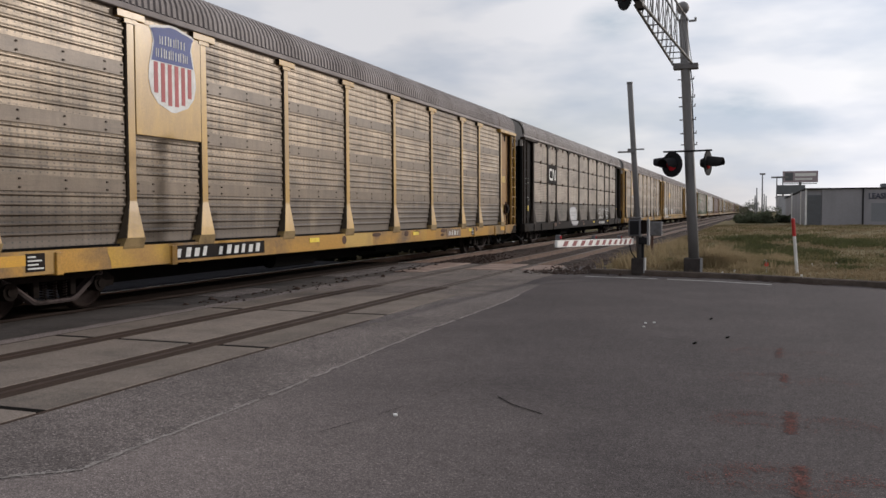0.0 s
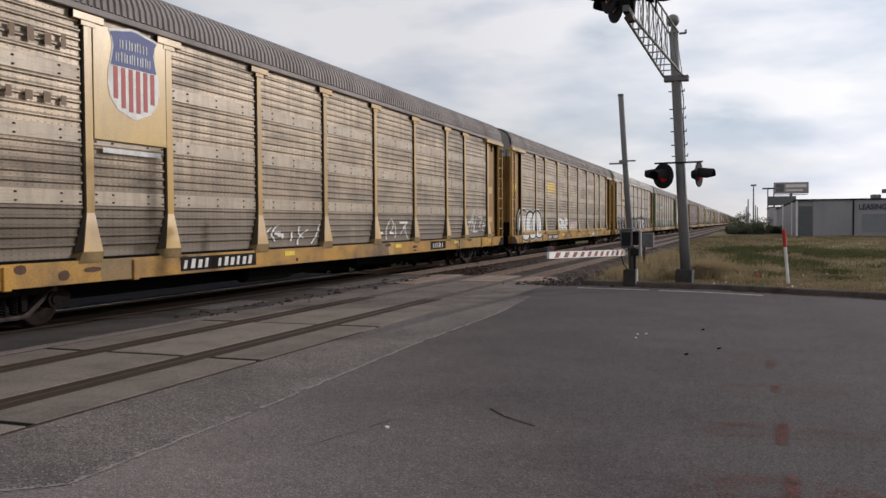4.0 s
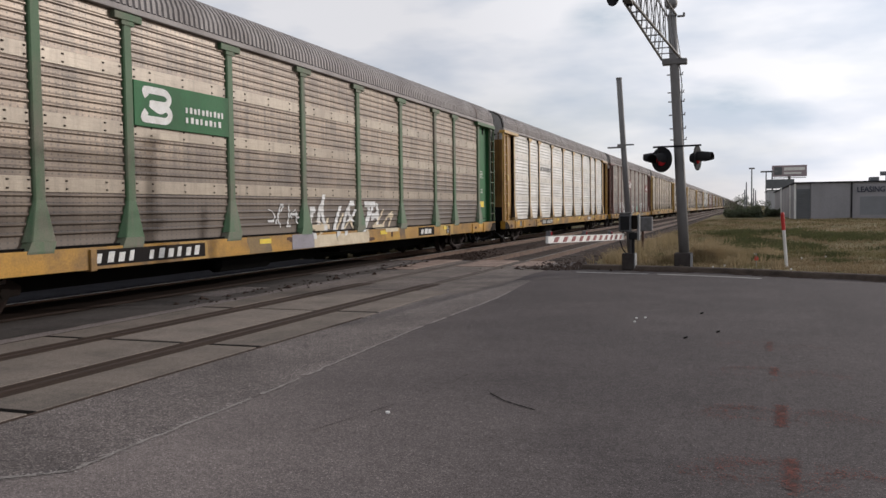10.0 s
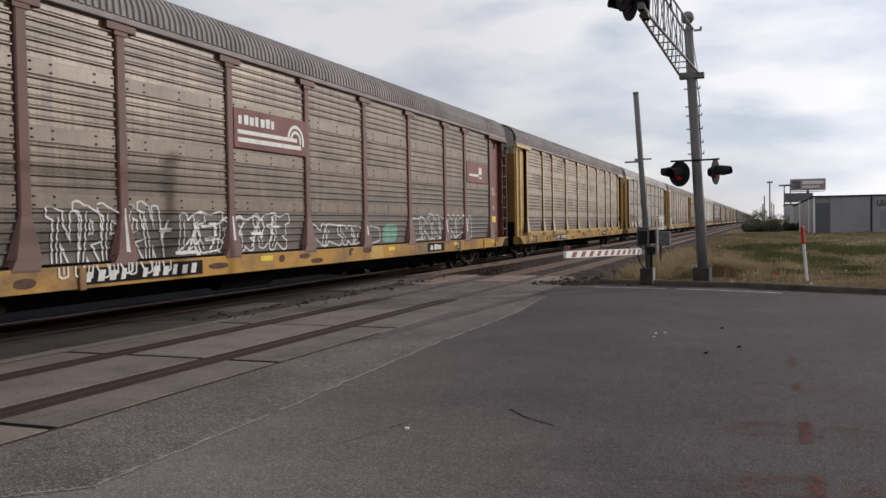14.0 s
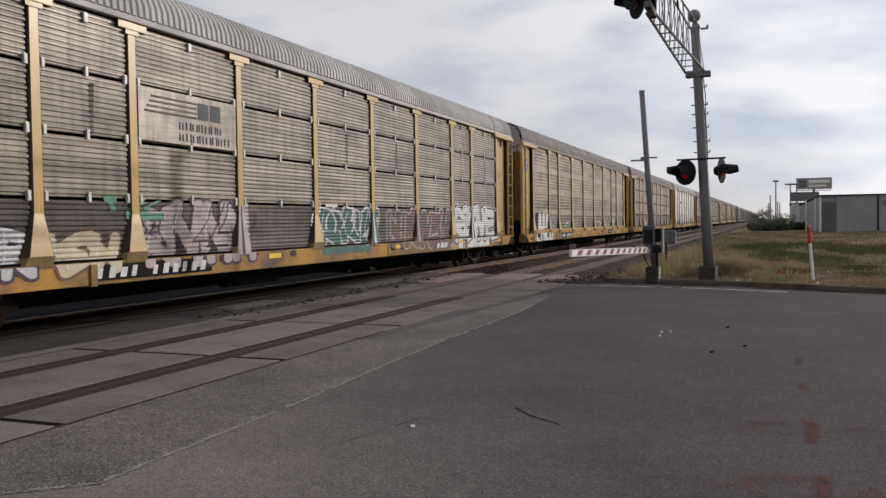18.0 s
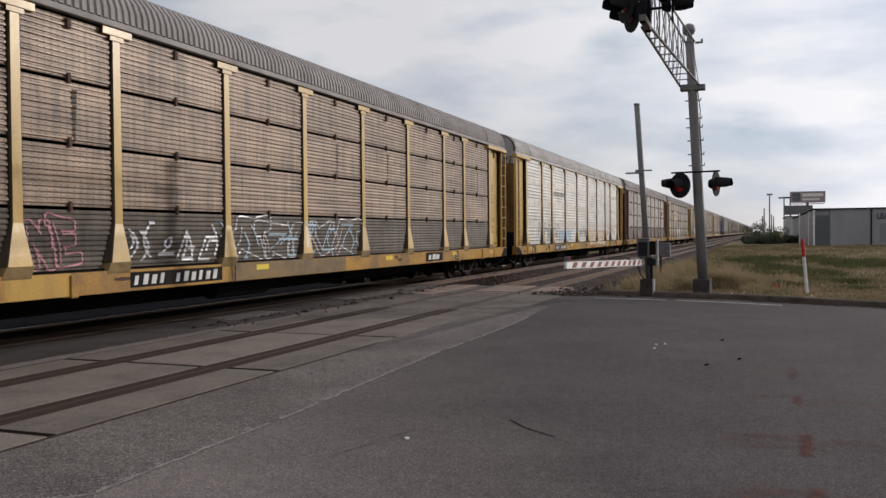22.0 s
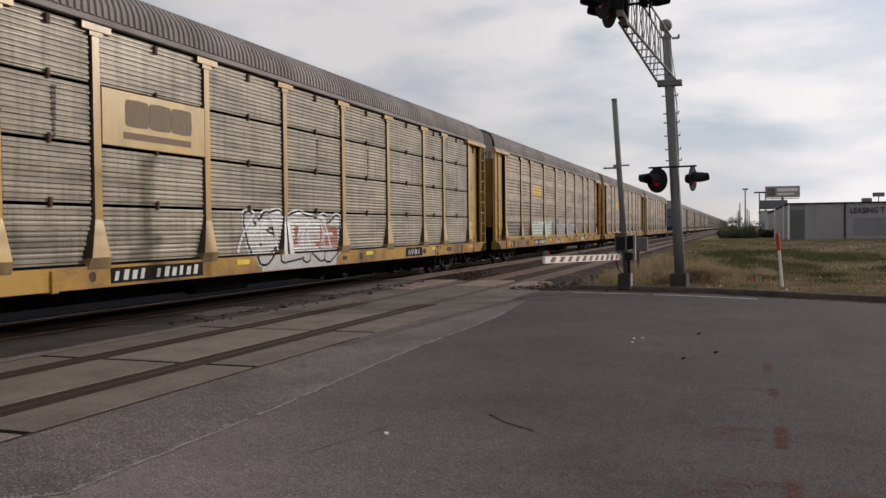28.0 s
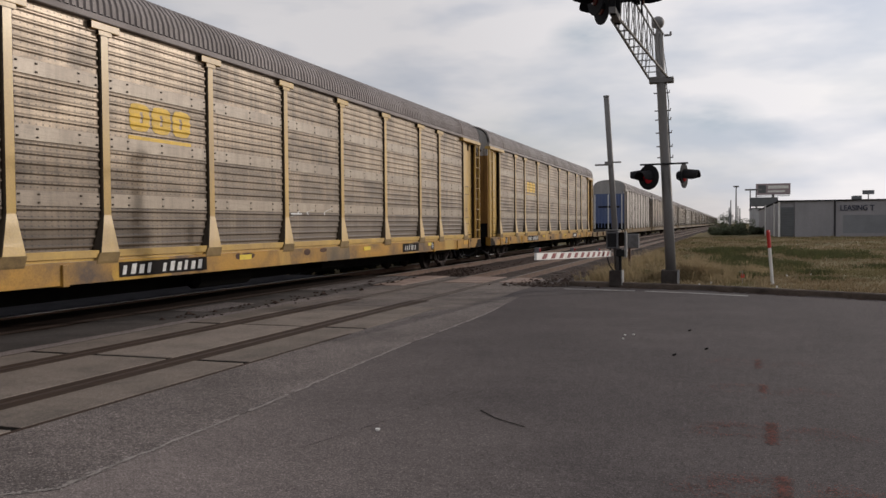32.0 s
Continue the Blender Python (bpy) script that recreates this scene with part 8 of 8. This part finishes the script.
# rank 14
plate(train[14], 2, Z0 + 2 * TIER, Z0 + 3 * TIER - .03, YELLOW_PALE, "yellow logo plate")
g, xx = Geo(), PX + .064
for k in range(3):
    q = strip(None, blob(bay(2, .2) + k * .60, bay(2, .2) + k * .60 + .585, 0, 7, 0), Z0 + 2 * TIER + .34, Z0 + 2 * TIER + .80, .003, base=xx)
    n = len(g.v)
    g.v += q.v
    g.f += [tuple(n + j for j in t) for t in q.f]
g.box(xx, xx + .005, bay(2, .18), bay(2, .84), Z0 + 2 * TIER + .14, Z0 + 2 * TIER + .25)
part("logo", g, LOGO_BROWN, train[14], "dark block logo with an underline")
spray(train[14], "B", bay(4, -.6), bay(4, .95), .80, 2.0, "s", "k", 4, 141, G1)
spray(train[14], "B", bay(4, .1), bay(4, .9), 1.1, 1.8, "r", "w", 2, 142, "orange and grey graffiti")
scrawl(train[14], "B", bay(3, .3), bay(4, .95), 1.1, 2.0, "w", 143, .04, 9)
part("paint_patch", Geo().box(SILL_X + .001, SILL_X + .0085, bay(3, .6), bay(4, .8), .70, 1.03), SPRAYS["s"], train[14], "grey paint over the sill")
yb = SCREEN + .52
badge = part("round_badge", Geo().cyl((NOTE_X - .002, yb, 1.72), (NOTE_X + .006, yb, 1.72), .17, 24), INK, train[14], "round grey-white badge with a dark bar across")
part("badge_ring", Geo().loft([[(NOTE_X + .0075, yb + q * math.cos(a), 1.72 + q * math.sin(a)) for q in (.145, .172)] for a in (2 * math.pi * k / 24 for k in range(25))], False, False), LOGO_BROWN, badge)
part("badge_bar", Geo().loft([[(NOTE_X + .0085, yb - .12 + w, 1.82 + w), (NOTE_X + .0085, yb + .10 + w, 1.60 + w)] for w in (-.014, .014)], False, False), LOGO_BROWN, badge)
# rank 15
block_logo(train[15], "A", bay(2, .18), bay(2, .82), 3.02, 3.68, LOGO_YELLOW)
spray(train[15], "A", bay(2, .0), bay(3, .6), 1.05, 2.0, "m", "s", 6, 151, "pale mint green graffiti")
scrawl(train[15], "A", bay(2, .05), bay(3, .6), 1.15, 1.9, "w", 152, .035, 7)
spray(train[15], "A", bay(4, -.15), bay(4, .28), .80, 2.25, "n", "w", 1, 153, "brown graffiti figure with a white outline", True)
spray(train[15], "A", bay(4, .3), bay(5, .9), 1.05, 1.85, "v", "w", 5, 154, "violet-grey graffiti with white outlines")
# ranks 16 and 17
block_logo(train[16], "A", bay(2, .18), bay(2, .82), 3.05, 3.68, LOGO_YELLOW)
scrawl(train[16], "A", bay(4, .05), bay(4, .9), 1.75, 2.0, "w", 161, .02, 3)
block_logo(train[17], "A", bay(2, .15), bay(2, .85), 3.0, 3.7, LOGO_YELLOW)


def flat_car():
    """A short empty flat car with a low dark deck."""
    car = thing("flat_car", "low empty flat car with a dark grimy deck", "railway car", group="train cars")
    h = 9.5
    part("deck", Geo().box(-1.45, 1.45, -h, h, .92, 1.06, .01), DARK, car, "dark worn deck")
    for s in (-1, 1):
        part("side_sill", Geo().box(*sorted((s * 1.38, s * 1.5)), -h - .1, h + .1, .62, .96, .01), SILL_DULL, car, "dull yellow side sill")
        for k in range(6):
            part("stake_pocket", shared("stake_pocket", RUST, lambda: Geo().box(-.05, .05, -.07, .07, .68, .95, .008)), RUST, car, at=(s * 1.54, -8 + k * 3.2, 0))
    part("underframe", Geo().box(-.5, .5, -h, h, .45, .92), DARK, car)
    for s in (-1, 1):
        bogie(car, s * 6.9, True)
        part("coupler", Geo().box(-.14, .14, *sorted((s * h, s * 10.25)), .66, .94, .02), DARK, car, "knuckle coupler")
    return car


add(18, flat_car())


# ---- moving ----
# seconds, metres that the train has rolled
ROLL = [(0, 0.03), (2, 29.96), (3.5, 52.48), (5.5, 82.40), (6, 89.84), (7, 104.81), (8, 119.75), (9, 134.76), (10, 149.72), (11.5, 172.10), (12, 179.64), (13, 194.65),
        (14, 209.55), (16.5, 246.83), (18, 268.64), (19, 283.50), (20, 298.42), (22, 328.09), (23, 342.91), (24, 357.68), (25.5, 379.96), (28, 416.77), (28.5, 424.08), (30, 446.16), (32, 475.55)]


def rolled(t):
    """Metres rolled at t, between the rows on straight lines."""
    return float(np.interp(t, [a for a, b in ROLL], [b for a, b in ROLL]))


def spin(wheel, y_car, at):
    """Turns a wheelset with the rolling while its car is near the crossing."""
    times = [k / FPS for k in range(0, 32 * FPS + 1) if -6 < y_car + at - rolled(k / FPS) < 42]
    if not times:
        return
    loc = wheel.location.copy()
    rows = [(t, Matrix.Translation(loc) @ Matrix.Rotation(rolled(t) / .44, 4, "X")) for t in times]
    if times[0] > 0:
        rows.insert(0, (0.0, rows[0][1]))
    if times[-1] < 32:
        rows.append((32.0, rows[-1][1]))
    walk(wheel, rows)


def motions():
    for i, (car, y) in enumerate(CARS):
        walk(car, [(t, pose(TRACK_X, y - s, 0.014)) for t, s in ROLL])
    for car, y in CARS[:18]:
        for ob in car.children_recursive:
            if ob.name.startswith("wheelset"):
                spin(ob, y, ob.parent.location.y + ob.location.y)


motions()
